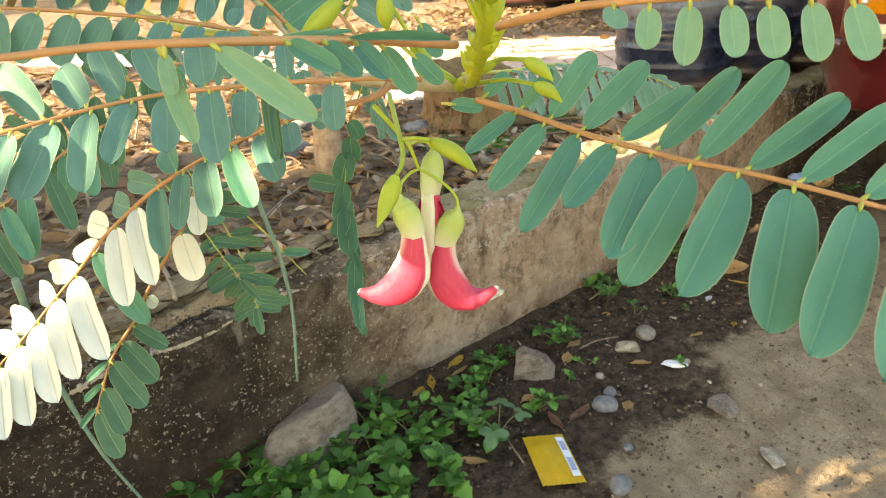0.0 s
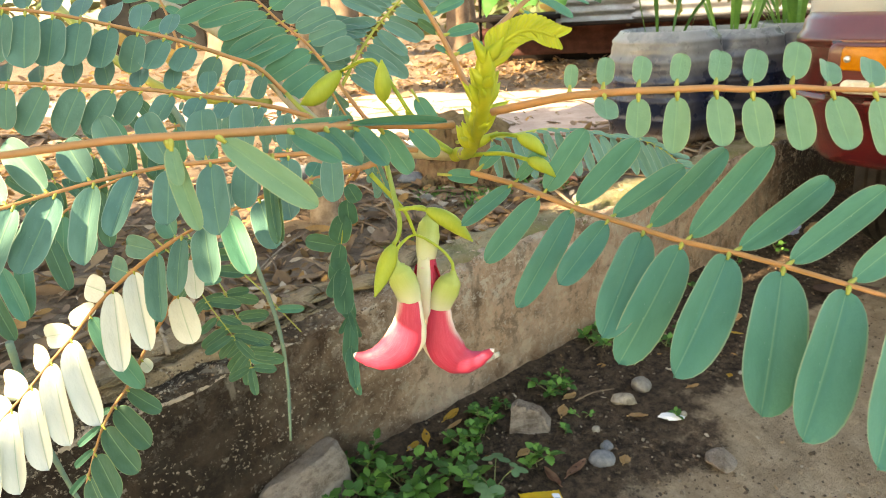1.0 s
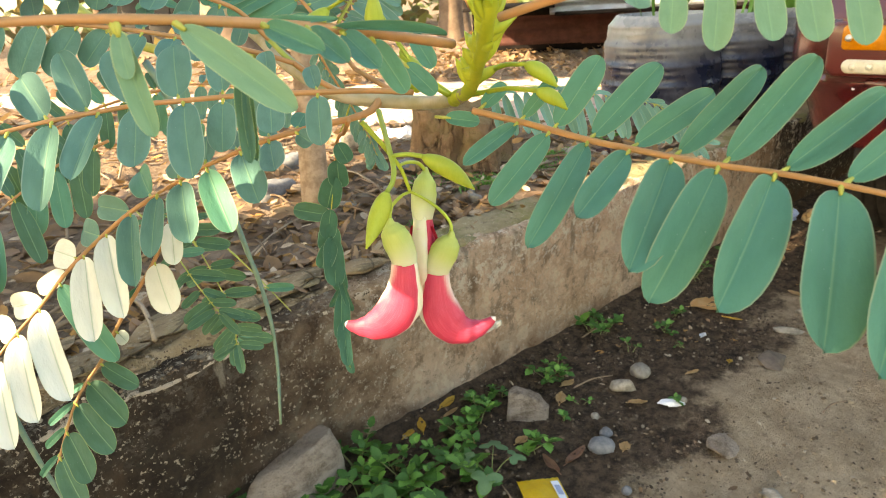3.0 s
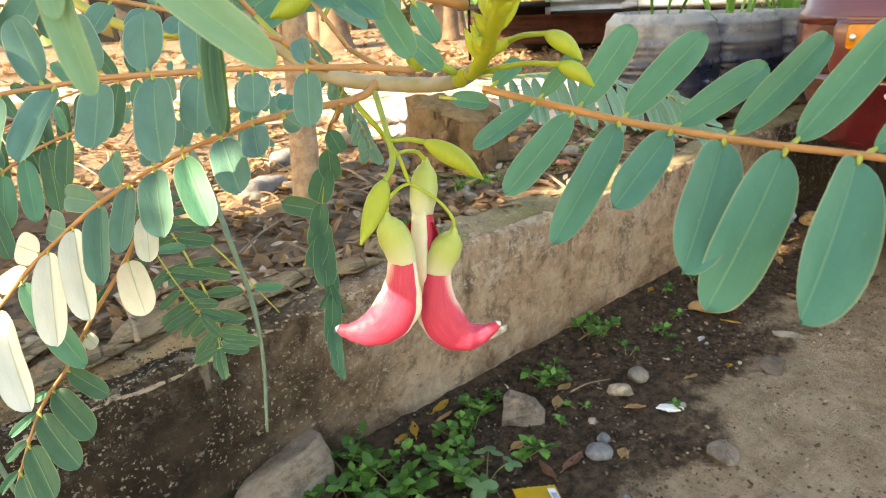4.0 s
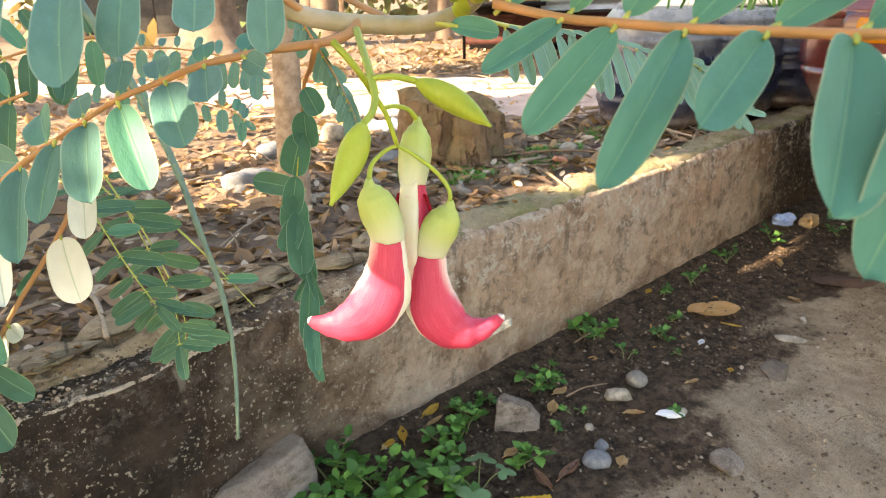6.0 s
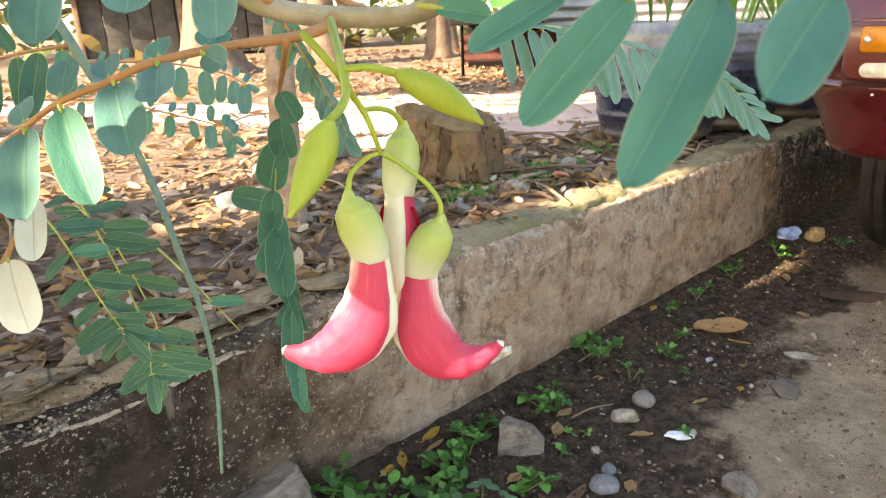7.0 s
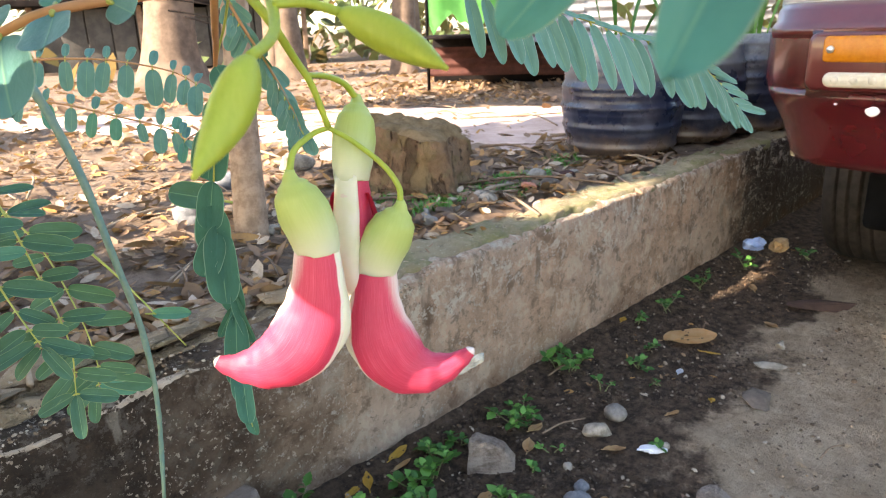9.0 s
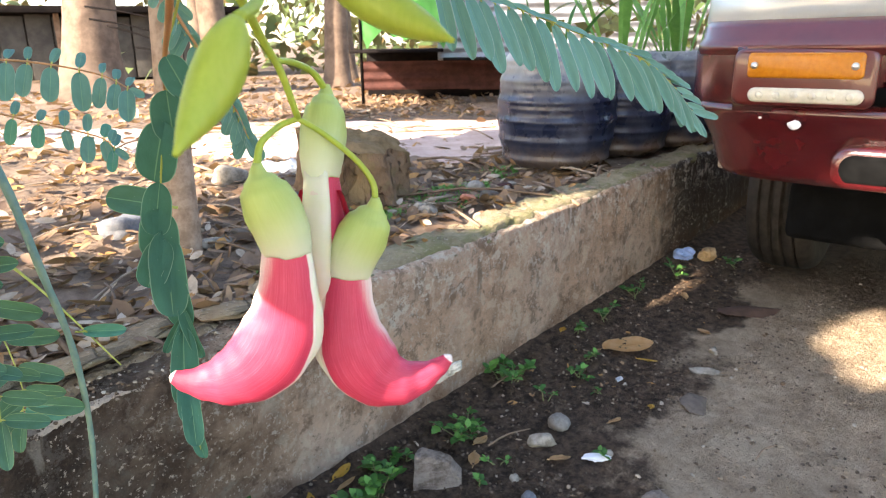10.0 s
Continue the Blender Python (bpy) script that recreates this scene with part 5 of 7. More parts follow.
def pod_bud(a, b, width, bend, label, name="bud", pointed=1.0):
    """A closed curved bud from its stalk a to its tip b."""
    a, b = Vector(a), Vector(b)
    mid = (a + b) / 2 + Vector(bend)
    pts = spline([a, mid, b], 22)
    bm = bmesh.new()
    tube(bm, pts, [max(0.0006, width * 1.06 * math.sin(math.pi * min(1.0, 0.03 + 0.968 * (i / 21)) ** 0.78) ** 0.80) for i in range(22)], 18)
    return grown(name, bm, M_BUD, label)
frond('green compound leaf reaching to the near side', [(0.412, 0.446, 0.877), (0.422, 0.424, 0.872), (0.418, 0.400, 0.871), (0.413, 0.374, 0.870), (0.409, 0.350, 0.870), (0.406, 0.329, 0.870), (0.401, 0.308, 0.871), (0.402, 0.288, 0.871), (0.403, 0.268, 0.870), (0.405, 0.247, 0.868), (0.409, 0.226, 0.865)],
      [(0.105, 0.0113, -0.0134, 0.0213, 0.27, 0.05), (0.206, 0.0211, -0.0116, 0.0325, 0.32, -0.05), (0.298, 0.0315, -0.0146, 0.0302, 0.27, 0),
       (0.396, 0.0379, -0.0172, 0.0210, 0.24, 0.05), (0.499, 0.0442, -0.0125, 0.0300, 0.21, 0), (0.604, 0.0425, -0.0131, 0.0349, 0.22, 0),
       (0.704, 0.0446, -0.0179, 0.0239, 0.22, 0), (0.802, 0.0423, -0.0163, 0.0233, 0.23, 0), (0.902, 0.0393, -0.0146, 0.0214, 0.25, 0),
       (0.103, -0.0398, -0.0012, -0.0127, 0.20, 0.1), (0.201, -0.0367, 0.0048, -0.0281, 0.26, -0.05), (0.298, -0.0545, -0.0160, -0.0268, 0.19, -0.05),
       (0.398, -0.0448, -0.0065, -0.0171, 0.25, 0.2), (0.496, -0.0540, -0.0192, -0.0241, 0.27, 0.05), (0.599, -0.0481, -0.0070, -0.0330, 0.29, -0.05),
       (0.697, -0.0517, -0.0116, -0.0279, 0.30, 0), (0.799, -0.0469, -0.0185, -0.0335, 0.33, 0), (0.905, -0.0534, -0.0119, -0.0314, 0.30, 0),
       (0.992, -0.0516, -0.0134, -0.0314, 0.30, 0)],
      thick=0.0016, stalk='brown')
frond('green compound leaf with paired round-ended leaflets', [(0.358, 0.374, 0.925), (0.359, 0.357, 0.929), (0.364, 0.339, 0.933), (0.370, 0.328, 0.934), (0.375, 0.316, 0.935), (0.384, 0.306, 0.935), (0.393, 0.296, 0.935), (0.401, 0.287, 0.934), (0.412, 0.277, 0.934), (0.420, 0.267, 0.933), (0.430, 0.256, 0.932), (0.442, 0.245, 0.931)],
      [(0.183, 0.0041, 0.0020, 0.0112, 0.53, -0.48), (0.273, 0.0051, 0.0019, 0.0127, 0.55, -0.48), (0.363, 0.0064, 0.0017, 0.0120, 0.61, -0.48),
       (0.454, 0.0084, 0.0030, 0.0116, 0.57, -0.48), (0.546, 0.0106, 0.0037, 0.0125, 0.56, -0.48), (0.637, 0.0113, 0.0035, 0.0130, 0.55, -0.48),
       (0.727, 0.0073, 0.0014, 0.0155, 0.60, -0.48), (0.817, 0.0149, 0.0068, 0.0087, 0.51, -0.48), (0.905, 0.0173, 0.0070, 0.0092, 0.50, -0.48),
       (0.278, -0.0118, -0.0101, -0.0074, 0.56, -0.48), (0.366, -0.0050, -0.0035, -0.0159, 0.57, -0.48), (0.459, -0.0071, -0.0044, -0.0215, 0.43, -0.48),
       (0.549, -0.0038, -0.0065, -0.0199, 0.52, -0.48), (0.642, -0.0029, -0.0072, -0.0197, 0.53, -0.48), (0.729, -0.0027, -0.0081, -0.0212, 0.50, -0.48),
       (0.822, -0.0004, -0.0096, -0.0205, 0.53, -0.48), (0.910, -0.0006, -0.0099, -0.0213, 0.53, -0.48)],
      thick=0.0016, stalk='brown')
frond('near compound leaf with pale folded leaflets', [(0.370, 0.413, 0.914), (0.312, 0.403, 0.924), (0.274, 0.397, 0.929), (0.247, 0.396, 0.932), (0.218, 0.404, 0.934), (0.187, 0.411, 0.934), (0.168, 0.415, 0.935)],
      [(0.499, 0.0206, -0.0260, -0.0255, 0.23, -0.48), (0.586, 0.0030, -0.0057, -0.0323, 0.22, -0.48), (0.579, -0.0024, -0.0054, -0.0152, 0.41, -0.45),
       (0.328, 0.0009, -0.0322, -0.0069, 0.23, -0.05), (0.246, -0.0042, -0.0289, -0.0092, 0.27, 0.05), (0.183, -0.0057, -0.0282, -0.0105, 0.28, 0),
       (0.138, 0.0137, -0.0028, -0.0228, 0.36, 0.05), (0.376, 0.0404, 0.0064, -0.0024, 0.07, 0.1), (0.211, 0.0538, -0.0062, -0.0051, 0.07, 0.05)],
      thick=0.0019, stalk='brown')
frond('green compound leaf with oblong leaflets', [(0.421, 0.504, 0.881), (0.395, 0.512, 0.885), (0.369, 0.521, 0.887), (0.337, 0.536, 0.889), (0.306, 0.553, 0.889), (0.288, 0.562, 0.889), (0.271, 0.573, 0.887), (0.249, 0.574, 0.886), (0.230, 0.576, 0.884), (0.209, 0.576, 0.882), (0.186, 0.579, 0.879)],
      [(0.201, -0.0151, -0.0206, -0.0214, 0.42, 0.4), (0.273, -0.0097, -0.0146, -0.0181, 0.60, 0.4), (0.338, -0.0128, -0.0145, -0.0234, 0.51, 0.4),
       (0.396, -0.0198, -0.0383, -0.0269, 0.36, 0.4), (0.509, -0.0155, -0.0274, -0.0257, 0.40, 0.4), (0.599, -0.0272, -0.0258, -0.0233, 0.31, 0.4),
       (0.699, -0.0219, -0.0261, -0.0343, 0.32, 0.4), (0.799, -0.0289, -0.0197, -0.0334, 0.38, 0.4), (0.895, -0.0257, -0.0208, -0.0300, 0.39, 0.4),
       (0.201, 0.0058, 0.0155, 0.0132, 0.48, 0.4), (0.273, 0.0091, 0.0168, 0.0215, 0.40, 0.4), (0.404, 0.0095, 0.0227, 0.0286, 0.51, 0.4),
       (0.504, -0.0012, 0.0317, 0.0285, 0.40, 0.4), (0.622, 0.0006, 0.0301, 0.0284, 0.39, 0.4), (0.707, -0.0024, 0.0287, 0.0202, 0.52, 0.4),
       (0.817, -0.0075, 0.0353, 0.0248, 0.40, 0.4), (0.910, -0.0075, 0.0338, 0.0218, 0.42, 0.4), (0.338, 0.0114, 0.0209, 0.0284, 0.41, 0.4)],
      thick=0.0016, stalk='brown')
frond('green compound leaf nearest the stalk', [(0.428, 0.569, 0.860), (0.400, 0.577, 0.858), (0.369, 0.588, 0.853), (0.355, 0.603, 0.846), (0.338, 0.614, 0.839), (0.327, 0.639, 0.827), (0.314, 0.662, 0.814)],
      [(0.328, -0.0155, -0.0326, -0.0126, 0.43, 0.4), (0.486, -0.0138, -0.0405, -0.0193, 0.41, 0.4), (0.672, -0.0047, -0.0314, -0.0352, 0.38, -0.12),
       (0.817, -0.0179, -0.0408, -0.0271, 0.37, 0.4), (0.950, -0.0247, -0.0343, -0.0261, 0.29, 0.35), (0.499, 0.0057, 0.0189, 0.0094, 0.66, 0.4),
       (0.672, 0.0100, 0.0142, 0.0164, 0.59, 0.4), (0.817, 0.0031, 0.0183, 0.0103, 0.71, 0.4), (0.987, 0.0072, 0.0427, 0.0121, 0.43, 0.3),
       (0.323, 0.0062, 0.0149, 0.0092, 0.70, 0.3), (0.238, 0.0155, 0.0114, 0.0097, 0.67, 0.3), (0.241, -0.0002, -0.0212, -0.0051, 0.59, 0.4)],
      thick=0.0019, stalk='brown')
# tints 8 and 9 paint leaflets white where the sun strikes them
frond('compound leaf with leaflets painted white for sunlight', [(0.315, 0.662, 0.814), (0.302, 0.676, 0.803), (0.287, 0.696, 0.786), (0.265, 0.714, 0.763), (0.244, 0.723, 0.740), (0.224, 0.726, 0.723), (0.206, 0.728, 0.707), (0.184, 0.729, 0.690), (0.162, 0.725, 0.677)],
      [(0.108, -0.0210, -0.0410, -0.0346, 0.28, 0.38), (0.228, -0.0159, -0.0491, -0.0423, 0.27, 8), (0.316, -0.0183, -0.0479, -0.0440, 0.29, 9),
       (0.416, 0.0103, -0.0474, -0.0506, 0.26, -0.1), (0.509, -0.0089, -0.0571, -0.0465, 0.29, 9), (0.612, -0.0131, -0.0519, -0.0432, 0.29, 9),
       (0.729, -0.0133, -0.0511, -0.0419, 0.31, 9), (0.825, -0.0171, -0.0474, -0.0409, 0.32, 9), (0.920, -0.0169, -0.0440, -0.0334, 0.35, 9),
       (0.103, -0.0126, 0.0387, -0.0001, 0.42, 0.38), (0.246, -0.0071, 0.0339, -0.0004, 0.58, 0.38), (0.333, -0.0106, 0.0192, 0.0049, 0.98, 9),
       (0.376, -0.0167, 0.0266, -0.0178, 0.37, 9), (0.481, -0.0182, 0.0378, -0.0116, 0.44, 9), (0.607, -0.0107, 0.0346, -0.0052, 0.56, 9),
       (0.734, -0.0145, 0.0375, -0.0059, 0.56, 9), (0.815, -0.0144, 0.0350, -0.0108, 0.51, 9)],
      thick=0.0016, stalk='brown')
# tint 9 paints sunlight on leaflets, the negative tints paint shade
frond('compound leaf hanging with painted sun and shade', [(0.338, 0.691, 0.793), (0.324, 0.693, 0.768), (0.311, 0.696, 0.749), (0.291, 0.703, 0.722), (0.276, 0.705, 0.701), (0.268, 0.707, 0.689), (0.255, 0.708, 0.676), (0.243, 0.707, 0.661), (0.228, 0.701, 0.637), (0.220, 0.697, 0.623)],
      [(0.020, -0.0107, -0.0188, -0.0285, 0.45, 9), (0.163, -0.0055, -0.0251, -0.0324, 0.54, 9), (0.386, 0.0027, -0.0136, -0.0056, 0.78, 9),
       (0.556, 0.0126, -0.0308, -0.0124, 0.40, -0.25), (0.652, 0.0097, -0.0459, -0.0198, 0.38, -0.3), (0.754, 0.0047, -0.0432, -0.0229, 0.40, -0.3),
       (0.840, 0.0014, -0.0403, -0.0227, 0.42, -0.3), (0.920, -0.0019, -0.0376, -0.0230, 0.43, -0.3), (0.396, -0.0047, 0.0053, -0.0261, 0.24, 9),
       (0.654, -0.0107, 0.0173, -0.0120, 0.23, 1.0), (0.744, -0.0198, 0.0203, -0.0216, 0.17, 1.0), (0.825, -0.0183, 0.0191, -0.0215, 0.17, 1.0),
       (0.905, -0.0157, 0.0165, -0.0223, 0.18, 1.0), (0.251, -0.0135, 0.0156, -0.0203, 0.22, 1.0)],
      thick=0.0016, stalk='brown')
frond('blue-green compound leaf', [(0.409, 0.641, 0.909), (0.392, 0.646, 0.929), (0.371, 0.648, 0.939), (0.337, 0.650, 0.953), (0.305, 0.653, 0.963), (0.271, 0.660, 0.973), (0.243, 0.666, 0.978), (0.214, 0.677, 0.981)],
      [(0.794, -0.0131, -0.0191, -0.0301, 0.57, 0.5), (0.724, -0.0129, -0.0136, -0.0297, 0.59, 0.5), (0.662, -0.0159, -0.0205, -0.0253, 0.56, 0.5),
       (0.599, -0.0165, -0.0184, -0.0235, 0.57, 0.5), (0.529, -0.0137, -0.0064, -0.0234, 0.60, 0.5), (0.456, -0.0198, -0.0111, -0.0187, 0.60, 0.5),
       (0.386, -0.0183, -0.0126, -0.0160, 0.59, 0.5), (0.313, -0.0152, 0.0016, -0.0233, 0.57, 0.5), (0.226, -0.0132, 0.0005, -0.0221, 0.53, 0.45),
       (0.115, -0.0094, -0.0010, -0.0184, 0.60, 0.45), (0.852, -0.0138, -0.0099, -0.0288, 0.60, 0.5), (0.910, -0.0143, -0.0093, -0.0281, 0.60, 0.5),
       (0.599, 0.0123, 0.0265, 0.0156, 0.50, 0.6), (0.719, 0.0096, 0.0274, 0.0159, 0.48, 0.6), (0.662, 0.0118, 0.0257, 0.0164, 0.50, 0.6),
       (0.529, 0.0128, 0.0196, 0.0157, 0.52, 0.6), (0.456, 0.0141, 0.0156, 0.0134, 0.54, 0.6), (0.789, 0.0084, 0.0268, 0.0171, 0.47, 0.6),
       (0.857, 0.0087, 0.0261, 0.0168, 0.48, 0.6)],
      thick=0.0016, stalk='brown')
frond('blue-green compound leaf', [(0.407, 0.609, 0.895), (0.385, 0.617, 0.904), (0.354, 0.620, 0.913), (0.320, 0.630, 0.922), (0.289, 0.639, 0.928), (0.259, 0.648, 0.933), (0.231, 0.657, 0.937), (0.203, 0.668, 0.940)],
      [(0.840, -0.0089, -0.0049, -0.0255, 0.51, 0.45), (0.742, -0.0196, 0.0032, -0.0277, 0.50, 0.45), (0.654, -0.0194, 0.0028, -0.0280, 0.53, 0.45),
       (0.571, -0.0211, 0.0053, -0.0260, 0.52, 0.45), (0.499, -0.0178, 0.0058, -0.0192, 0.59, 0.45), (0.424, -0.0168, -0.0072, -0.0150, 0.62, 0.4),
       (0.353, -0.0159, -0.0144, -0.0103, 0.60, 0.4), (0.281, -0.0153, -0.0126, -0.0086, 0.60, 0.4), (0.190, -0.0146, -0.0105, -0.0109, 0.60, 0.4),
       (0.910, -0.0137, -0.0011, -0.0262, 0.56, 0.45), (0.752, 0.0049, 0.0260, 0.0108, 0.48, 0.35), (0.667, 0.0069, 0.0261, 0.0124, 0.49, 0.35),
       (0.586, 0.0072, 0.0255, 0.0136, 0.50, 0.35), (0.504, 0.0080, 0.0221, 0.0129, 0.51, 0.4), (0.424, 0.0107, 0.0175, 0.0137, 0.54, 0.4),
       (0.341, 0.0106, 0.0148, 0.0145, 0.55, 0.4), (0.835, 0.0055, 0.0248, 0.0116, 0.48, 0.35), (0.271, 0.0114, 0.0108, 0.0128, 0.57, 0.4)],
      thick=0.0016, stalk='brown')
frond('green compound leaf pointing up', [(0.464, 0.621, 0.884), (0.461, 0.642, 0.904), (0.458, 0.663, 0.925), (0.453, 0.680, 0.942), (0.444, 0.698, 0.957), (0.437, 0.718, 0.974), (0.426, 0.743, 0.995)],
      [(0.674, -0.0438, 0.0280, -0.0188, 0.32, 0.25), (0.607, -0.0428, 0.0278, -0.0175, 0.32, 0.2), (0.529, -0.0393, 0.0247, -0.0180, 0.35, 0.2),
       (0.424, -0.0370, 0.0226, -0.0182, 0.39, 0.15), (0.313, -0.0320, 0.0171, -0.0208, 0.46, 0.1), (0.807, -0.0437, 0.0318, -0.0110, 0.28, 0.25),
       (0.917, -0.0496, 0.0313, -0.0225, 0.25, 0.2), (0.749, -0.0376, 0.0243, -0.0158, 0.33, 0.2), (0.772, 0.0256, -0.0131, 0.0178, 0.49, 0.3),
       (0.584, 0.0298, -0.0186, 0.0140, 0.46, 0.5), (0.489, 0.0281, -0.0186, 0.0108, 0.49, 0.5), (0.669, 0.0287, -0.0162, 0.0169, 0.47, 0.4),
       (0.371, 0.0255, -0.0167, 0.0102, 0.54, 0.4)],
      thick=0.0016, stalk='brown')
frond('compound leaf hanging with overlapping leaflets', [(0.446, 0.606, 0.862), (0.450, 0.622, 0.847), (0.452, 0.638, 0.830), (0.455, 0.646, 0.812), (0.456, 0.659, 0.784), (0.458, 0.670, 0.756), (0.463, 0.677, 0.725), (0.469, 0.683, 0.692), (0.471, 0.690, 0.657), (0.474, 0.695, 0.624), (0.477, 0.698, 0.597)],
      [(0.201, 0.0105, 0.0013, -0.0193, 0.58, 1.0), (0.286, 0.0056, 0.0089, -0.0266, 0.54, 1.0), (0.343, -0.0012, 0.0177, -0.0331, 0.47, 1.0),
       (0.449, 0.0000, 0.0125, -0.0304, 0.41, 1.0), (0.499, 0.0009, 0.0125, -0.0342, 0.52, 1.0), (0.554, -0.0053, 0.0156, -0.0301, 0.43, 1.0),
       (0.539, 0.0060, 0.0130, -0.0522, 0.32, 1.0), (0.604, 0.0063, 0.0087, -0.0441, 0.30, 1.0), (0.677, 0.0099, 0.0017, -0.0389, 0.16, 1.0),
       (0.704, -0.0065, 0.0130, -0.0242, 0.18, 1.0), (0.719, 0.0015, 0.0131, -0.0571, 0.24, 1.0), (0.812, 0.0016, 0.0066, -0.0360, 0.33, 1.0),
       (0.840, 0.0033, 0.0059, -0.0424, 0.26, 1.0), (0.900, 0.0039, 0.0036, -0.0374, 0.21, 1.0)],
      thick=0.0006, stalk='green', loose=0.30, proud=0.0022)
for base, way, wide in (((0.2714, 0.4093, 0.9129), (-0.0048, -0.0090, -0.0269), 0.20), ((0.2730, 0.4079, 0.9128), (-0.0052, -0.0083, -0.0260), 0.16)):
    stray_leaflet('folded bright green leaflet', base, way, wide, -0.3)
compound_leaf('blue-green drooping compound leaf with narrow leaflets', [(0.487, 0.54, 0.87), (0.562, 0.564, 0.859), (0.636, 0.576, 0.852), (0.702, 0.569, 0.837), (0.754, 0.555, 0.823), (0.782, 0.541, 0.804), (0.799, 0.528, 0.78)], 24,
              ((0.0102, -0.0036, -0.0019), (0.0215, -0.0108, -0.0065)),
              ((-0.0011, -0.009, -0.0286), (0.0048, -0.0166, -0.0374), (0.0084, -0.0195, -0.038), (0.0057, -0.0103, -0.0195)),
              first=0.12, last=0.98, wide=0.235, tint=0.65, end=0, thick=0.0013, face=True)
compound_leaf('bluish compound leaf with overlapping leaflets', [(0.485, 0.683, 0.901), (0.501, 0.68, 0.924), (0.521, 0.674, 0.948), (0.54, 0.666, 0.967), (0.557, 0.659, 0.983)], 15,
              ((-0.0336, 0.0343, -0.0024), (-0.0187, 0.0298, 0.0161)),
              ((0.0203, -0.0355, -0.0251), (0.0195, -0.0217, -0.0111)),
              first=0.12, last=0.98, wide=0.33, tint=0.75, end=1, thick=0.0016)
compound_leaf('compound leaf rising from the branch tip', [(0.379, 0.41, 0.928), (0.381, 0.423, 0.944), (0.381, 0.438, 0.963), (0.38, 0.456, 0.982), (0.377, 0.472, 0.999)], 7,
              ((-0.0026, 0.0125, 0.0063), (-0.0032, 0.0137, 0.0078)),
              ((0.0147, -0.0095, 0.0067), (0.0147, -0.0055, 0.0074)),
              first=0.25, last=0.99, wide=0.36, tint=-0.15, end=1, thick=0.0016)
compound_leaf('compound leaf behind the branch tip', [(0.419, 0.43, 0.954), (0.452, 0.436, 0.968), (0.483, 0.441, 0.977), (0.519, 0.444, 0.989)], 6,
              ((-0.001, 0.0107, 0.0129), (0.0022, 0.0102, 0.0168)),
              ((0.0174, -0.0116, -0.01), (0.0155, -0.0139, -0.0109)),
              first=0.2, last=0.98, wide=0.36, tint=-0.1, end=1, thick=0.0016)
compound_leaf('dark green compound leaf far up', [(0.45, 0.937, 0.934), (0.45, 0.975, 0.988), (0.439, 1.014, 1.02)], 7,
              ((-0.027, 0.0173, -0.0127), (-0.0245, 0.0204, -0.0011)),
              ((0.0182, -0.0244, -0.0194), (0.0245, -0.0204, 0.0011)),
              first=0.08, last=0.99, wide=0.45, tint=0, end=1, thick=0.0016)
compound_leaf('compound leaf painted dark green for the shade', [(0.365, 0.908, 0.815), (0.327, 0.931, 0.799), (0.283, 0.926, 0.778), (0.234, 0.922, 0.751), (0.197, 0.928, 0.732)], 9,
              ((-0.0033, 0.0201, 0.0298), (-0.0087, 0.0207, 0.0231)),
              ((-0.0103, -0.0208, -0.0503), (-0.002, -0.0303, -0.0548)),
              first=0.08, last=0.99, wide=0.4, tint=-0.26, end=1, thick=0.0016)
compound_leaf('compound leaf painted dark green for the shade', [(0.438, 0.927, 0.854), (0.391, 0.935, 0.848), (0.341, 0.952, 0.832), (0.282, 0.968, 0.8)], 9,
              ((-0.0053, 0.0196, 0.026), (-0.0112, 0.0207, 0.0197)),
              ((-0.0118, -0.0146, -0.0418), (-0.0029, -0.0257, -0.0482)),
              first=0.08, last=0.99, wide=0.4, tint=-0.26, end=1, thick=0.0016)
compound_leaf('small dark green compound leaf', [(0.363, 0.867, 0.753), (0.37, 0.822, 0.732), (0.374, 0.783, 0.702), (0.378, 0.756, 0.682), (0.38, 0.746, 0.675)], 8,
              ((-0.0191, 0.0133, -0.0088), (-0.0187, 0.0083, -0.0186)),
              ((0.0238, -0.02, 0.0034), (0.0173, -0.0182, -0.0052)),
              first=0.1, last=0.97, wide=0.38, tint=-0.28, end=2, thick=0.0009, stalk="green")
compound_leaf('small blue-green compound leaf painted dark for shadow', [(0.42, 0.97, 0.717), (0.436, 0.933, 0.683), (0.443, 0.894, 0.631), (0.442, 0.871, 0.595), (0.438, 0.868, 0.581)], 9,
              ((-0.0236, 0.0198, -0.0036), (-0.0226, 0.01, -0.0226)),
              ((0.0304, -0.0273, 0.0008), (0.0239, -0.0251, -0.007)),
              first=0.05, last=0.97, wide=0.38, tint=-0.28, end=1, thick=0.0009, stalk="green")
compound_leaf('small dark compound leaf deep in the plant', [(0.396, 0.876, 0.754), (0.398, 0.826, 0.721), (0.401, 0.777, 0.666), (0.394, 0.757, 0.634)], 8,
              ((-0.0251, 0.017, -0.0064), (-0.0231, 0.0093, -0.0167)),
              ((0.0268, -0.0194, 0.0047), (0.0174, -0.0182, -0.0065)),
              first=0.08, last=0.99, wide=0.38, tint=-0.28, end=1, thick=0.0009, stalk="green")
compound_leaf('blue compound leaf hanging behind', [(0.59, 0.876, 0.884), (0.6, 0.866, 0.853), (0.613, 0.854, 0.82), (0.621, 0.838, 0.788), (0.625, 0.828, 0.761)], 15,
              ((-0.0085, 0.0049, -0.0214), (-0.005, 0.0028, -0.0199)),
              ((0.0099, -0.0093, -0.0185), (0.0048, -0.0067, -0.0194)),
              first=0.05, last=0.98, wide=0.50, tint=0.45, end=1, thick=0.0016)
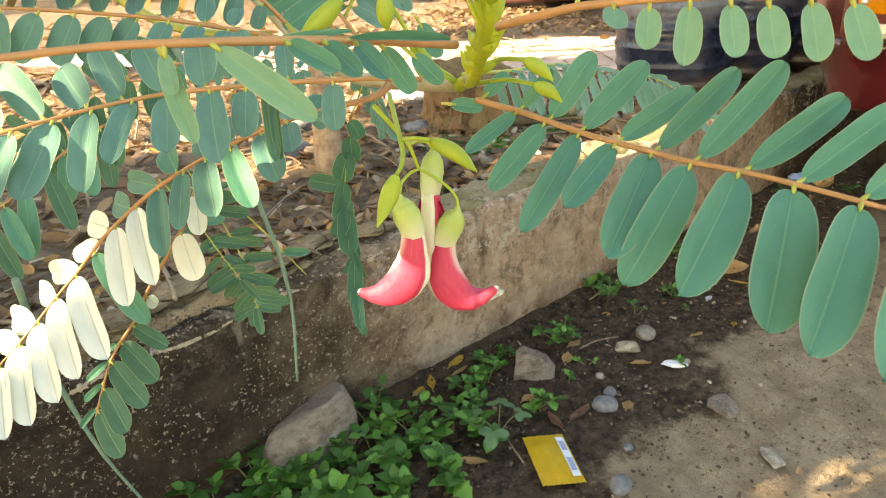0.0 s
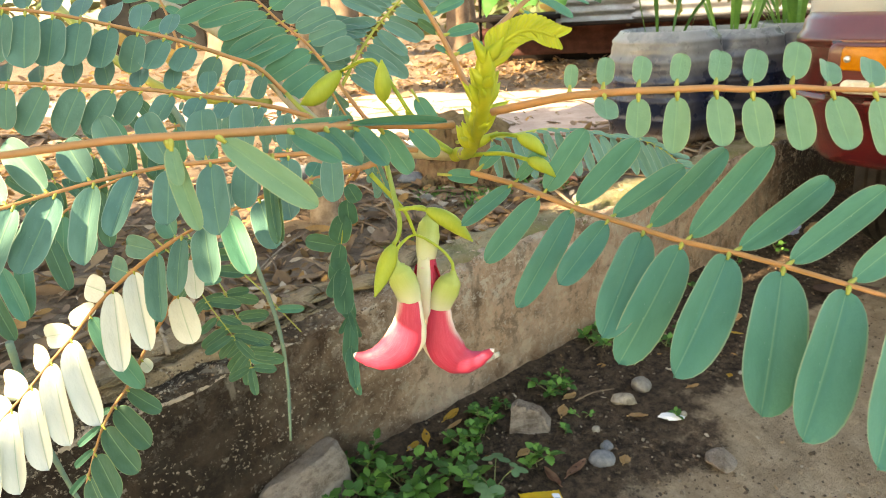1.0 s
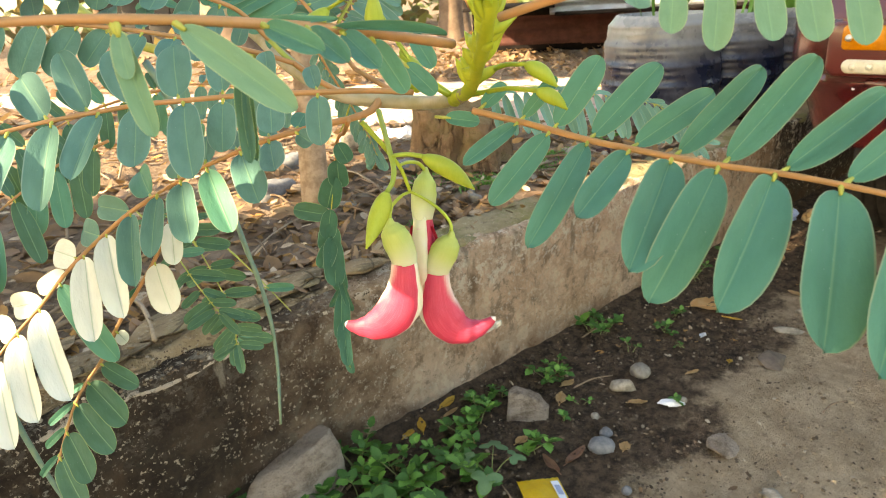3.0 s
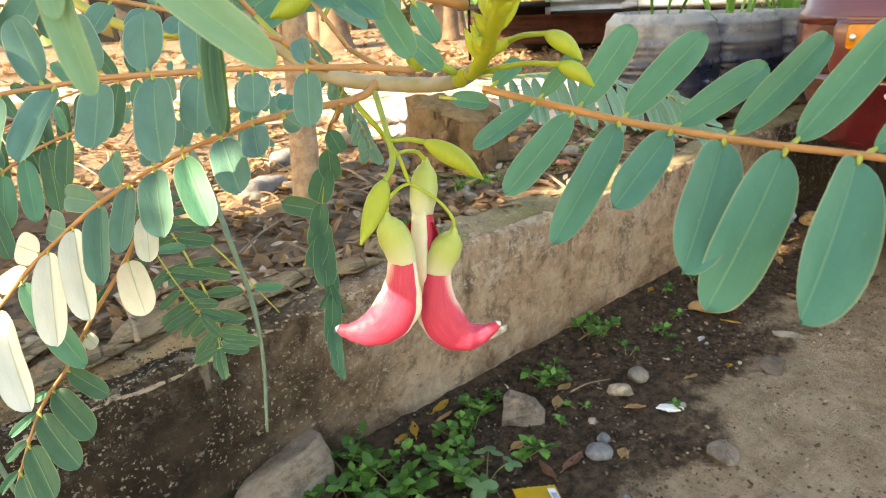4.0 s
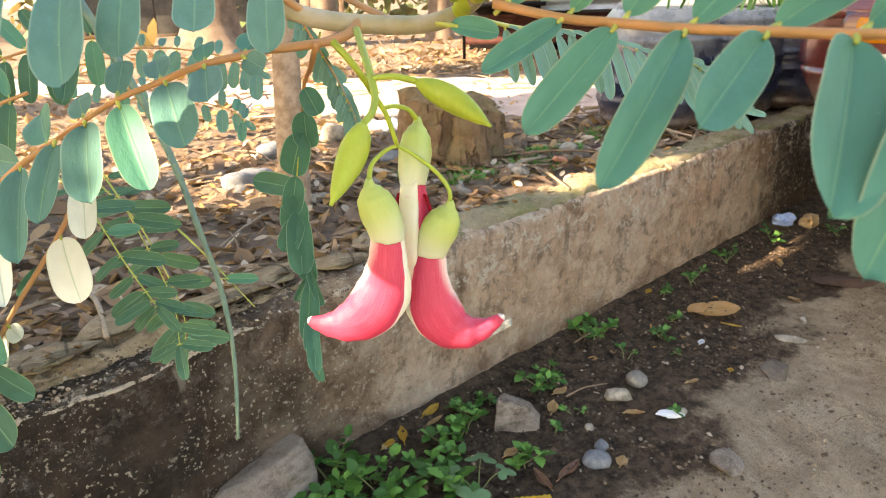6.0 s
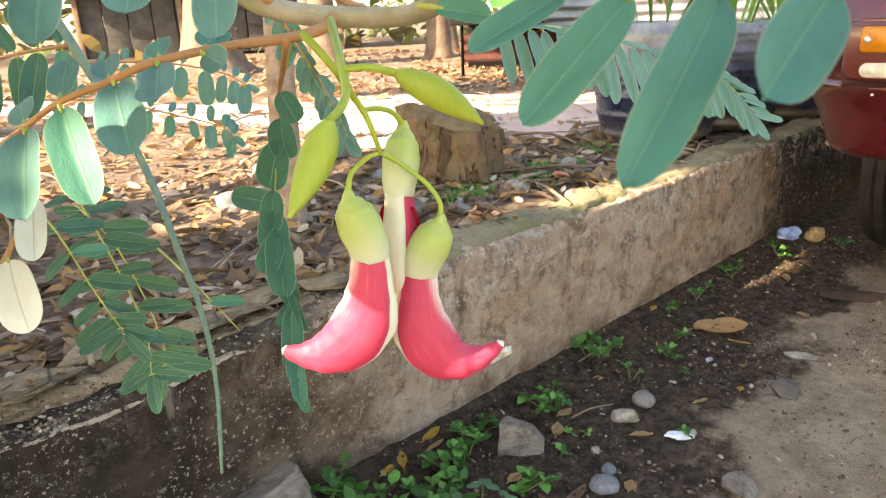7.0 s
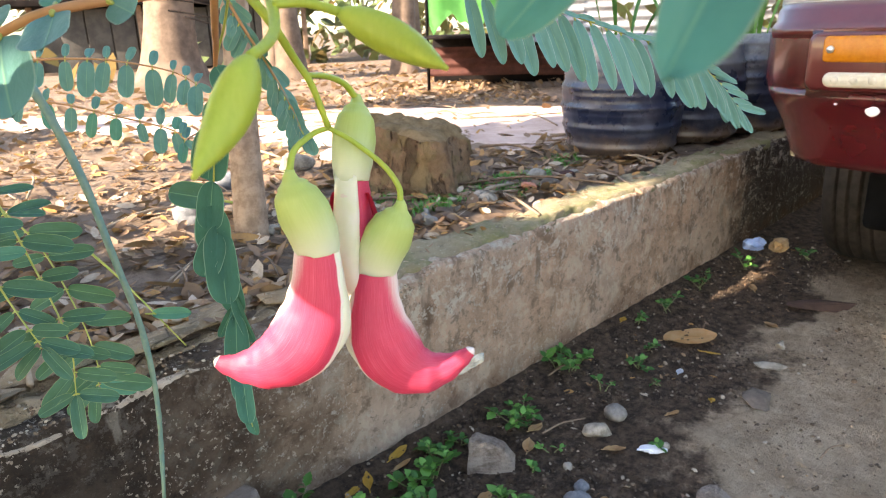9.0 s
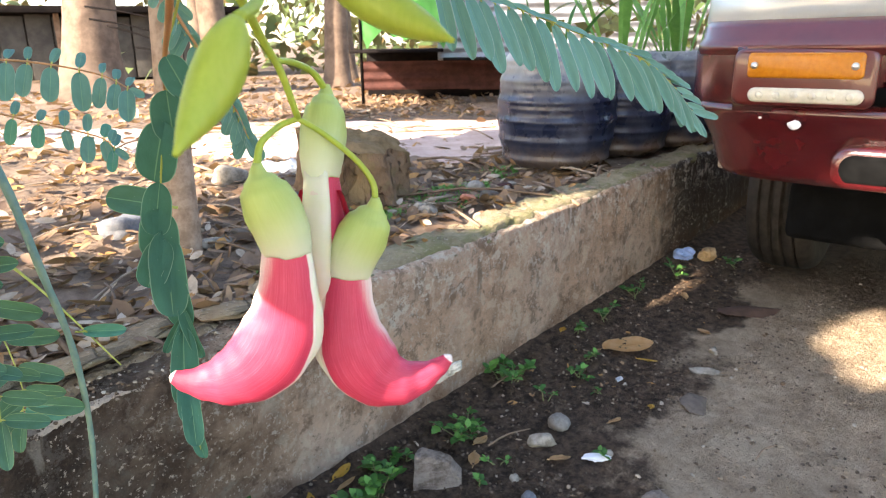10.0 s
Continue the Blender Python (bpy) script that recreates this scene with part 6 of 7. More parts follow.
compound_leaf('small compound leaf behind the stems', [(0.53, 1.266, 0.822), (0.585, 1.226, 0.822), (0.625, 1.198, 0.817), (0.671, 1.16, 0.803), (0.689, 1.134, 0.787)], 9,
              ((0.0103, 0.0091, 0.0159), (0.0109, 0.0099, 0.0148)),
              ((-0.0128, -0.0077, -0.0361), (-0.0087, -0.0123, -0.0356)),
              first=0.1, last=0.98, wide=0.52, tint=0.45, end=1, thick=0.0016)
compound_leaf('small compound leaf behind the stems', [(0.517, 1.405, 0.771), (0.586, 1.347, 0.765), (0.643, 1.295, 0.745), (0.696, 1.247, 0.724), (0.708, 1.228, 0.708)], 11,
              ((0.0111, 0.0103, 0.0174), (0.0119, 0.0111, 0.0158)),
              ((-0.0068, -0.0112, -0.0294), (-0.007, -0.0107, -0.0272)),
              first=0.05, last=0.98, wide=0.52, tint=0.35, end=1, thick=0.0016)
stray_leaflet('yellow-green leaflet', (0.492, 0.726, 0.743), (-0.0238, 0.0248, 0.0071), 0.52, -0.47)
stray_leaflet('green leaflet on a thin stalk', (0.512, 0.929, 0.602), (0.0248, -0.0251, -0.0001), 0.34, 0.1)
stray_leaflet('small round leaflet at the node', (0.421, 0.477, 0.869), (0.0137, -0.013, -0.0027), 0.5, -0.1)
stray_leaflet('small round leaflet at the node', (0.423, 0.45, 0.877), (0.0127, -0.0056, 0.011), 0.5, -0.1)
stray_leaflet('small round leaflet at the node', (0.419, 0.499, 0.914), (0.004, -0.0121, -0.0186), 0.5, -0.1)
stray_leaflet('small round leaflet at the node', (0.399, 0.482, 0.9), (0.0084, -0.0141, -0.0149), 0.5, -0.1)
# flowers and buds hang from one stalk
LEFT_WAY, RIGHT_WAY, BACK_WAY = (-0.68, 0.73), (0.76, -0.65), (0.86, 0.50)
flower_l, m_l = blossom((0.4262, 0.5440, 0.7935), LEFT_WAY, 1.03, -6, -0.0055, tall=0.975)
flower_r, m_r = blossom((0.4685, 0.5305, 0.7755), RIGHT_WAY, 1.05, 2, 0.0062, tall=0.935)
flower_b, m_b = blossom((0.4700, 0.5560, 0.8165), BACK_WAY, 1.0, 3, back=1.5, tall=1.12, label="crimson flower seen from its white back")
for ob, m in ((flower_r, m_r),):
    bm = rock((0.0074, 0.0012, 0.0030), 3.0, 0.6, 4)
    bmesh.ops.transform(bm, verts=bm.verts, matrix=m @ Matrix.Translation((0.0262, 0.001, -0.0752)) @ Matrix.Rotation(radians(-22), 4, "Y"))
    part("withered_tip", bm, M_WITHERED, ob, "grey withered stigma at the beak")
for side in (-1, 1):
    bm = bmesh.new()
    rows = []
    for i in range(11):
        u = i / 10
        half = 0.0026 * math.sin(math.pi * (0.06 + 0.9 * u)) ** 0.7
        c = Vector((-0.013 + 0.006 * u, side * (0.0062 + 0.0030 * math.sin(math.pi * u)), -0.033 - 0.026 * u))
        rows.append([bm.verts.new(c + Vector((half * q, side * 0.0015 * q * q, 0.0006 * math.sin(i * 1.7)))) for q in (-1, -0.5, 0, 0.5, 1)])
    for p, q in zip(rows, rows[1:]):
        for i in range(4):
            bm.faces.new((p[i], p[i + 1], q[i + 1], q[i]))
    bmesh.ops.solidify(bm, geom=bm.faces[:], thickness=0.0005)
    bmesh.ops.transform(bm, verts=bm.verts, matrix=m_b)
    part("wing_petal", bm, M_PETAL_INNER, flower_b, "deep red wing petal")

FORK = (0.4470, 0.5460, 0.8082)
twig("flower_stalk", [(0.4254, 0.5445, 0.8660), (0.412, 0.523, 0.8600), (0.397, 0.499, 0.8530), (0.3885, 0.4850, 0.8455), (0.380, 0.476, 0.8415), (0.3720, 0.4707, 0.8390)], 0.0018, 0.0013, M_BUD, "green stalk of the flower cluster", 22)
twig("flower_stalk", [(0.4100, 0.5420, 0.8620), (0.4165, 0.5330, 0.8490), (0.4330, 0.5440, 0.8350), (0.4405, 0.5455, 0.8250), FORK], 0.0017, 0.0012, M_BUD, n=20)
twig("flower_stalk", [FORK, (0.441, 0.548, 0.8065), (0.431, 0.547, 0.8015), (0.4262, 0.5440, 0.7945)], 0.0010, 0.0014, M_BUD, n=12)
twig("flower_stalk", [FORK, (0.456, 0.543, 0.8020), (0.4655, 0.537, 0.792), (0.4692, 0.532, 0.783), (0.4685, 0.5305, 0.7765)], 0.0010, 0.0013, M_BUD, n=14)
twig("flower_stalk", [(0.4385, 0.545, 0.8285), (0.450, 0.550, 0.8275), (0.463, 0.555, 0.8235), (0.4700, 0.5560, 0.8165)], 0.0011, 0.0014, M_BUD, n=12)
twig("flower_stalk", [(0.393, 0.492, 0.8510), (0.400, 0.487, 0.8512), (0.4086, 0.4839, 0.8487)], 0.0012, 0.0014, M_BUD, n=10)
pod_bud((0.4086, 0.4839, 0.8487), (0.4152, 0.4506, 0.8340), 0.0049, (0.0050, 0.0030, -0.0005), "yellow-green closed flower bud")
pod_bud((0.3720, 0.4707, 0.8390), (0.3518, 0.4650, 0.8150), 0.0050, (0.0030, 0.0030, -0.0005), "yellow-green closed flower bud")
pod_bud((0.408, 0.563, 0.928), (0.383, 0.576, 0.909), 0.0060, (-0.003, 0.0, -0.004), "yellow-green closed flower bud")
pod_bud((0.408, 0.518, 0.912), (0.407, 0.515, 0.937), 0.0050, (0.0, 0.0, 0.0), "yellow-green closed flower bud")
pod_bud((0.429, 0.509, 0.880), (0.428, 0.522, 0.903), 0.0062, (0.003, 0.0, 0.0), "yellow-green closed flower bud")
pod_bud((0.415, 0.413, 0.901), (0.424, 0.401, 0.890), 0.0036, (0.001, 0.0, 0.001), "small green bud")
pod_bud((0.416, 0.407, 0.889), (0.424, 0.395, 0.880), 0.0034, (0.001, 0.0, 0.001), "small green bud")
twig("flower_stalk", [(0.408, 0.563, 0.928), (0.41, 0.535, 0.936), (0.416, 0.528, 0.93), (0.425, 0.505, 0.895), (0.44, 0.49, 0.877)], 0.0011, 0.0015, M_BUD, n=16)
twig("flower_stalk", [(0.408, 0.518, 0.912), (0.418, 0.508, 0.896), (0.436, 0.49, 0.878)], 0.0011, 0.0014, M_BUD, n=10)
twig("flower_stalk", [(0.425, 0.462, 0.884), (0.420, 0.435, 0.898), (0.415, 0.413, 0.901)], 0.0014, 0.0011, M_BUD, n=10)
twig("flower_stalk", [(0.430, 0.470, 0.880), (0.425, 0.435, 0.887), (0.416, 0.407, 0.889)], 0.0014, 0.0011, M_BUD, n=10)


def shoot_tip():
    """The growing end of the branch: scales, small buds and one folded young leaf."""
    r = random.Random(5)
    axis = spline([(0.425, 0.462, 0.884), (0.396, 0.424, 0.903), (0.374, 0.395, 0.925), (0.368, 0.386, 0.945)], 40)
    for i in range(64):
        p = axis[r.randrange(4, 40)]
        d = Vector((r.uniform(-1, 1), r.uniform(-1, 1), r.uniform(-0.1, 1.2))).normalized()
        s = r.uniform(0.007, 0.016)
        bm = bmesh.new()
        pts = spline([p, p + d * s * 0.5 + Vector((0, 0, 0.001)), p + d * s + Vector((0, 0, 0.003))], 8)
        w = r.uniform(0.0014, 0.0028)
        tube(bm, pts, [w * (0.5 + 0.9 * math.sin(math.pi * (0.15 + 0.8 * k / 7))) * (1 - (k / 7) ** 3 * 0.9) for k in range(8)], 7)
        grown("scale_bud", bm, M_SHOOT, "yellow-green scale at the shoot tip" if i == 0 else "")
    spine = spline([(0.368, 0.386, 0.942), (0.371, 0.382, 0.950), (0.378, 0.373, 0.956), (0.384, 0.362, 0.953)], 26)
    bm = bmesh.new()
    tube(bm, spine, [0.0013 - 0.0008 * i / 25 for i in range(26)], 7)
    ob = grown("young_leaf", bm, M_SHOOT, "folded yellow-green young leaf")
    for i in range(3, 26):
        for side in (-1, 1):
            t = (spine[min(i + 1, 25)] - spine[i - 1]).normalized()
            up = Vector((0, 0, 1)) - t * t.z
            way = (up.normalized() * 0.5 * side + t * 0.55 + Vector((0.2, -0.2, 0)) * side * 0.3).normalized() * (0.009 if side < 0 else 0.011) * (1 - 0.35 * i / 25)
            shared("leaflet", LEAFLETS["yellow"][i % 4], ob, AT @ leaflet_pose(spine[i], way, t, 0.34))


shoot_tip()

# ---- on the soil ----
def chunk(size, seed, corners=16):
    """A broken piece with flat faces and worn edges."""
    g = random.Random(seed)
    bm = bmesh.new()
    for _ in range(corners):
        d = Vector((g.gauss(0, 1), g.gauss(0, 1), g.gauss(0, 1))).normalized()
        bm.verts.new(Vector((d.x * size[0], d.y * size[1], d.z * size[2])))
    made = bmesh.ops.convex_hull(bm, input=bm.verts[:])
    bmesh.ops.delete(bm, geom=[v for v in made["geom_interior"] if isinstance(v, bmesh.types.BMVert)], context="VERTS")
    bmesh.ops.bevel(bm, geom=bm.edges[:], offset=min(size) * 0.16, segments=2, affect="EDGES", profile=0.6)
    bmesh.ops.triangulate(bm, faces=bm.faces[:])
    bmesh.ops.subdivide_edges(bm, edges=bm.edges[:], cuts=1)
    for v in bm.verts:
        v.co += Vector((noise.noise(v.co * 90), noise.noise(v.co * 90 + Vector((3, 0, 0))), noise.noise(v.co * 90 + Vector((0, 5, 0))))) * min(size) * 0.10
    return bm


def stone(at, size, material, label, seed, turn=0.0, rough=0.16):
    bm = chunk(size, seed) if rough > 0.3 else rock(size, seed, rough)
    ob = part("stone", bm, material, None, label)
    ob.location = (at[0], at[1], soil_height(at[0], at[1]) + size[2] * 0.35)
    ob.rotation_euler = (0.15, 0.1, turn)
    return tagged(ob, label, "stone", "stones on the soil")


bm = rock((0.122, 0.052, 0.092), 5.2, 0.12, 5)
for v in bm.verts:
    v.co.z = min(v.co.z, 0.072 + 0.006 * noise.noise(v.co * 20)) + 0.16 * v.co.x
    v.co.x = min(v.co.x, 0.080 + 0.004 * noise.noise(v.co * 30))
    v.co.y += 0.005 * noise.noise(Vector((v.co.x * 6, 0, v.co.z * 45))) + 0.003 * noise.fractal(v.co * 55, 0.9, 2.1, 4)
boulder = part("boulder", bm, M_BOULDER, None)
tagged(boulder, "smooth grey-brown boulder leaning on the wall foot", "boulder")
boulder.location, boulder.rotation_euler = (0.672, 1.243, 0.026), (-0.25, 0.0, 0.12)

for at, size, material, label, seed, turn in (
    ((1.200, 0.908), (0.030, 0.024, 0.019), M_STONE_GREY, "smooth blue-grey pebble on dark soil", 3.0, -0.5),
    ((1.247, 0.928), (0.018, 0.014, 0.011), M_STONE_GREY, "small dark grey pebble", 4.0, 0.2),
    ((1.420, 1.002), (0.036, 0.026, 0.022), M_RUBBLE, "rough whitish stone on dark soil", 5.0, -0.6),
    ((1.508, 1.010), (0.031, 0.025, 0.020), M_STONE_WARM, "light grey rounded pebble on dark soil", 6.0, 0.5),
    ((1.366, 0.722), (0.042, 0.034, 0.022), M_BOULDER, "brownish stone half buried in earth", 7.0, 0.1),
    ((1.293, 0.578), (0.040, 0.024, 0.014), M_RUBBLE, "pale chip of broken cement", 8.0, 0.9),
    ((1.022, 0.737), (0.026, 0.020, 0.016), M_STONE_GREY, "grey pebble beside the wrapper", 9.0, 0.4),
    ((2.105, 0.862), (0.026, 0.017, 0.014), M_STONE_PALE, "pale oval pebble near the car", 10.0, 0.3),
    ((1.975, 0.842), (0.050, 0.016, 0.010), M_STONE_PALE, "flat pale sliver of stone", 11.0, -0.9),
    ((1.790, 0.800), (0.060, 0.040, 0.012), M_STONE_BROWN, "flat stone in the trodden earth", 12.0, 0.2),
    ((1.285, 0.985), (0.012, 0.010, 0.009), M_STONE_PALE, "small pale pebble on soil", 13.0, 0.2),
    ((1.120, 0.790), (0.012, 0.010, 0.009), M_STONE_GREY, "small grey pebble on soil", 14.0, 0.2),
    ((1.47, 0.87), (0.010, 0.009, 0.008), M_STONE_PALE, "small pale pebble on soil", 15.0, 0.2),
):
    broken = material not in (M_STONE_GREY, M_STONE_WARM) and size[0] > 0.02
    stone(at, size, material, label, seed, turn, 0.4 if broken else 0.12)


brick_scrap = part("brick_piece", chunk((0.038, 0.026, 0.016), 71, 14), plain("worn_brick", (0.42, 0.15, 0.09), (0.52, 0.24, 0.15), 40, 0.85, bump=0.6), None)
brick_scrap.location, brick_scrap.rotation_euler = (1.845, 1.515, bed_height(1.845, 1.515) + 0.016), (0.1, 0.15, 0.6)
tagged(brick_scrap, "broken orange piece of brick in the litter", "brick piece")
for n, (x, y, size) in enumerate(((1.93, 1.53, 0.024), (1.97, 1.60, 0.020), (2.04, 1.52, 0.026), (2.02, 1.66, 0.018), (1.78, 1.60, 0.022), (2.16, 1.57, 0.024), (1.88, 1.62, 0.016))):
    bit = part("stone", chunk((size, size * 0.8, size * 0.6), 90 + n, 14), M_STONE_PALE if n % 2 else M_RUBBLE, None)
    bit.location, bit.rotation_euler = (x, y, bed_height(x, y) + size * 0.35), (0.2, 0.1, n * 1.3)
    tagged(bit, "pale broken stone among dry leaves", "stone", "stones in the bed")


# a flat three-cornered stone that leans up in the weeds
bm = bmesh.new()
for x, z in ((-0.048, -0.01), (-0.040, 0.064), (-0.028, 0.068), (0.024, 0.050), (0.050, 0.016), (0.044, -0.01)):
    for y in (-0.016, 0.018):
        bm.verts.new((x + 0.2 * y, y + 0.30 * z, z * (1.0 if y < 0 else 0.93)))
bmesh.ops.convex_hull(bm, input=bm.verts[:])
bmesh.ops.bevel(bm, geom=bm.edges[:], offset=0.004, segments=2, affect="EDGES", profile=0.6)
bmesh.ops.triangulate(bm, faces=bm.faces[:])
bmesh.ops.subdivide_edges(bm, edges=bm.edges[:], cuts=2)
for v in bm.verts:
    v.co += Vector((noise.noise(v.co * 60), noise.noise(v.co * 60 + Vector((3, 0, 0))), noise.noise(v.co * 60 + Vector((0, 5, 0))))) * 0.003
corner_stone = part("stone", bm, M_BOULDER, None)
corner_stone.location, corner_stone.rotation_euler = (1.178, 1.095, soil_height(1.178, 1.095)), (0, 0, -0.75)
tagged(corner_stone, "flat three-cornered brown stone leaning in the weeds", "stone", "stones on the soil")


def fallen_leaf(at, length, width, turn, material, label, curl=0.25, seed=0):
    """A dry leaf with a midrib and upcurled margins."""
    bm = bmesh.new()
    n, w = 12, 6
    rows = []
    for i in range(n + 1):
        u = i / n
        half = width * 0.5 * max(0.02, math.sin(math.pi * min(1, u * 0.97 + 0.02)) ** 0.8)
        rows.append([bm.verts.new((length * (u - 0.5), half * (j / w * 2 - 1), curl * width * abs(j / w * 2 - 1) ** 1.6 * (0.6 + 0.8 * noise.noise(Vector((u * 3, j * 0.5, seed)))) + 0.10 * length * curl * (2 * u - 1) ** 2)) for j in range(w + 1)])
    for a, b in zip(rows, rows[1:]):
        for j in range(w):
            bm.faces.new((a[j], a[j + 1], b[j + 1], b[j]))
    bmesh.ops.solidify(bm, geom=bm.faces[:], thickness=0.0006)
    tube(bm, [Vector((-length * 0.62, 0, 0.002)), Vector((-length * 0.5, 0, 0.001)), Vector((length * 0.45, 0, 0.0015))], [0.0012, 0.0012, 0.0005], 5)
    ob = part("fallen_leaf", bm, material, None)
    ob.location = (at[0], at[1], soil_height(at[0], at[1]) + 0.004)
    ob.rotation_euler = (0.1 * math.sin(seed), 0.1 * math.cos(seed * 2), turn)
    return tagged(ob, label, "leaf", "fallen leaves on the soil")


for at, l, w, turn, m, label in (
    ((1.995, 1.064), 0.150, 0.120, -0.75, M_FALLEN_ORANGE, "large dry orange-tan leaf with curled margin"),
    ((1.945, 0.985), 0.05, 0.012, -1.2, M_FALLEN_YELLOW, "narrow yellow leaflet on dark soil"),
    ((1.075, 1.258), 0.055, 0.022, 0.1, M_FALLEN_YELLOW, "yellow fallen leaf by the wall foot"),
    ((1.055, 1.225), 0.05, 0.014, 0.0, M_FALLEN_TAN, "tan fallen leaflet by the wall"),
    ((0.975, 1.235), 0.055, 0.020, 1.0, M_FALLEN_YELLOW, "yellow fallen leaf by the wall foot"),
    ((0.935, 1.232), 0.04, 0.020, 0.2, M_FALLEN_YELLOW, "small orange-yellow fallen leaf"),
    ((1.235, 0.872), 0.035, 0.024, 0.4, M_FALLEN_TAN, "small tan leaf scrap"),
    ((1.280, 1.080), 0.045, 0.026, 0.5, M_FALLEN_TAN, "pale dry leaf scrap"),
    ((1.345, 1.110), 0.040, 0.024, -0.2, M_FALLEN_TAN, "small curled dry leaf scrap"),
    ((1.078, 0.945), 0.060, 0.022, 1.3, M_FALLEN_BROWN, "curled brown leaf on the soil"),
    ((1.136, 0.925), 0.075, 0.024, 0.1, M_FALLEN_BROWN, "brown curled dry leaf"),
    ((0.870, 0.980), 0.060, 0.020, -1.0, M_FALLEN_TAN, "dry tan leaf among weeds"),
    ((1.095, 1.040), 0.040, 0.022, 0.0, M_FALLEN_TAN, "dry leaf at the stone"),
    ((1.392, 0.942), 0.045, 0.022, -0.8, M_FALLEN_TAN, "reddish tan leaf scrap"),
    ((1.707, 0.877), 0.022, 0.016, 0.3, M_FALLEN_YELLOW, "small round yellow leaf"),
    ((1.800, 1.000), 0.030, 0.018, 0.2, M_PAPER, "pale round scrap on soil"),
    ((1.592, 0.915), 0.036, 0.016, -0.4, M_FALLEN_TAN, "pale dry leaf scrap"),
    ((1.955, 1.252), 0.034, 0.020, 0.2, M_FALLEN_YELLOW, "small yellow leaf at the wall foot"),
    ((2.48, 1.08), 0.050, 0.026, 0.6, M_FALLEN_TAN, "dry leaf near the car"),
    ((2.22, 0.93), 0.045, 0.026, 1.2, M_FALLEN_TAN, "pale dry leaf on trodden earth"),
    ((0.640, 1.02), 0.050, 0.020, 0.4, M_FALLEN_YELLOW, "yellow leaf among weeds"),
    ((0.800, 1.15), 0.045, 0.020, 2.2, M_FALLEN_TAN, "tan leaf among weeds"),
    ((1.02, 1.12), 0.04, 0.018, 0.9, M_FALLEN_TAN, "tan leaf among weeds"),
):
    fallen_leaf(at, l, w, turn, m, label, 0.10 if l > 0.1 else 0.25, at[0] * 31)


def build_sachet():
    wrap = thing("wrapper", "empty yellow foil sachet lying on the soil", "wrapper", (0.978, 0.866, 0.010))
    x = Vector((0.80, -0.60, 0)) * 0.0415
    y = Vector((-0.52, -0.86, 0)) * 0.072
    bm = bmesh.new()
    n = 16
    rows = []
    for j in range(n + 1):
        v = j / n * 2 - 1
        row = []
        for i in range(n + 1):
            u = i / n * 2 - 1
            seam = 1 if abs(v) > 0.86 else 0
            puff = 0 if seam else 0.006 * (1 - u * u) * (1 - v * v)
            zig = (0.03 if (i % 2) else 0.0) if j in (0, n) else 0
            row.append(bm.verts.new(x * u + y * (v * (1 - zig)) + Vector((0, 0, puff + 0.003 + 0.002 * noise.noise(Vector((u * 3, v * 3, 2)))))))
        rows.append(row)
    for a, b in zip(rows, rows[1:]):
        for i in range(n):
            bm.faces.new((a[i], a[i + 1], b[i + 1], b[i]))
    bmesh.ops.solidify(bm, geom=bm.faces[:], thickness=0.0005)
    part("foil", bm, M_YELLOW_FOIL, wrap)
    def patch(u0, u1, v0, v1, material, name, z):
        bm = bmesh.new()
        rows = []
        for j in range(7):
            v = v0 + (v1 - v0) * j / 6
            rows.append([bm.verts.new(x * u + y * v + Vector((0, 0, 0.006 * (1 - u * u) * (1 - v * v) + z))) for u in (u0, (u0 + u1) / 2, u1)])
        for a, b in zip(rows, rows[1:]):
            for i in range(2):
                bm.faces.new((a[i], a[i + 1], b[i + 1], b[i]))
        part(name, bm, material, wrap)
    patch(0.52, 0.90, -0.80, 0.78, M_WHITE_PRINT, "white_panel", 0.0055)
    patch(0.58, 0.84, -0.60, -0.20, M_BLUE_PRINT, "print_bar", 0.0068)
    patch(0.58, 0.84, 0.10, 0.60, M_BLUE_PRINT, "print_bar", 0.0068)


build_sachet()


def scrap(name, at, size, material, label, category, seed):
    bm = rock(size, seed, 0.4, 3)
    ob = part(name, bm, material, None, "", False)
    ob.location = (at[0], at[1], soil_height(at[0], at[1]) + size[2] * 0.6)
    return tagged(ob, label, category)


scrap("paper_scrap", (1.445, 0.885, 0), (0.030, 0.014, 0.006), M_PAPER, "torn white plastic scrap on the soil", "litter", 4.4).rotation_euler = (0, 0, -0.9)
scrap("plastic_bag", (2.86, 1.225, 0), (0.045, 0.035, 0.028), M_BLUE_PLASTIC, "crumpled pale blue plastic at the wall foot", "litter", 6.1)
scrap("crumpled_paper", (2.93, 1.155, 0), (0.040, 0.030, 0.026), M_FALLEN_TAN, "crumpled beige paper at the wall foot", "litter", 7.7)
bm = rock((0.095, 0.042, 0.030), 8.3, 0.55, 5)
for v in bm.verts:
    v.co.z += 0.010 * noise.noise(v.co * 40) + 0.006 * abs(noise.noise(v.co * 90))
sheet_scrap = part("plastic_sheet", bm, M_PAPER, None, "", False)
sheet_scrap.location, sheet_scrap.rotation_euler = (1.82, 2.31, bed_height(1.82, 2.31) + 0.020), (0, 0, -0.92)
tagged(sheet_scrap, "crumpled white plastic sheet in the leaf litter", "plastic sheet")
r_rubble = random.Random(77)
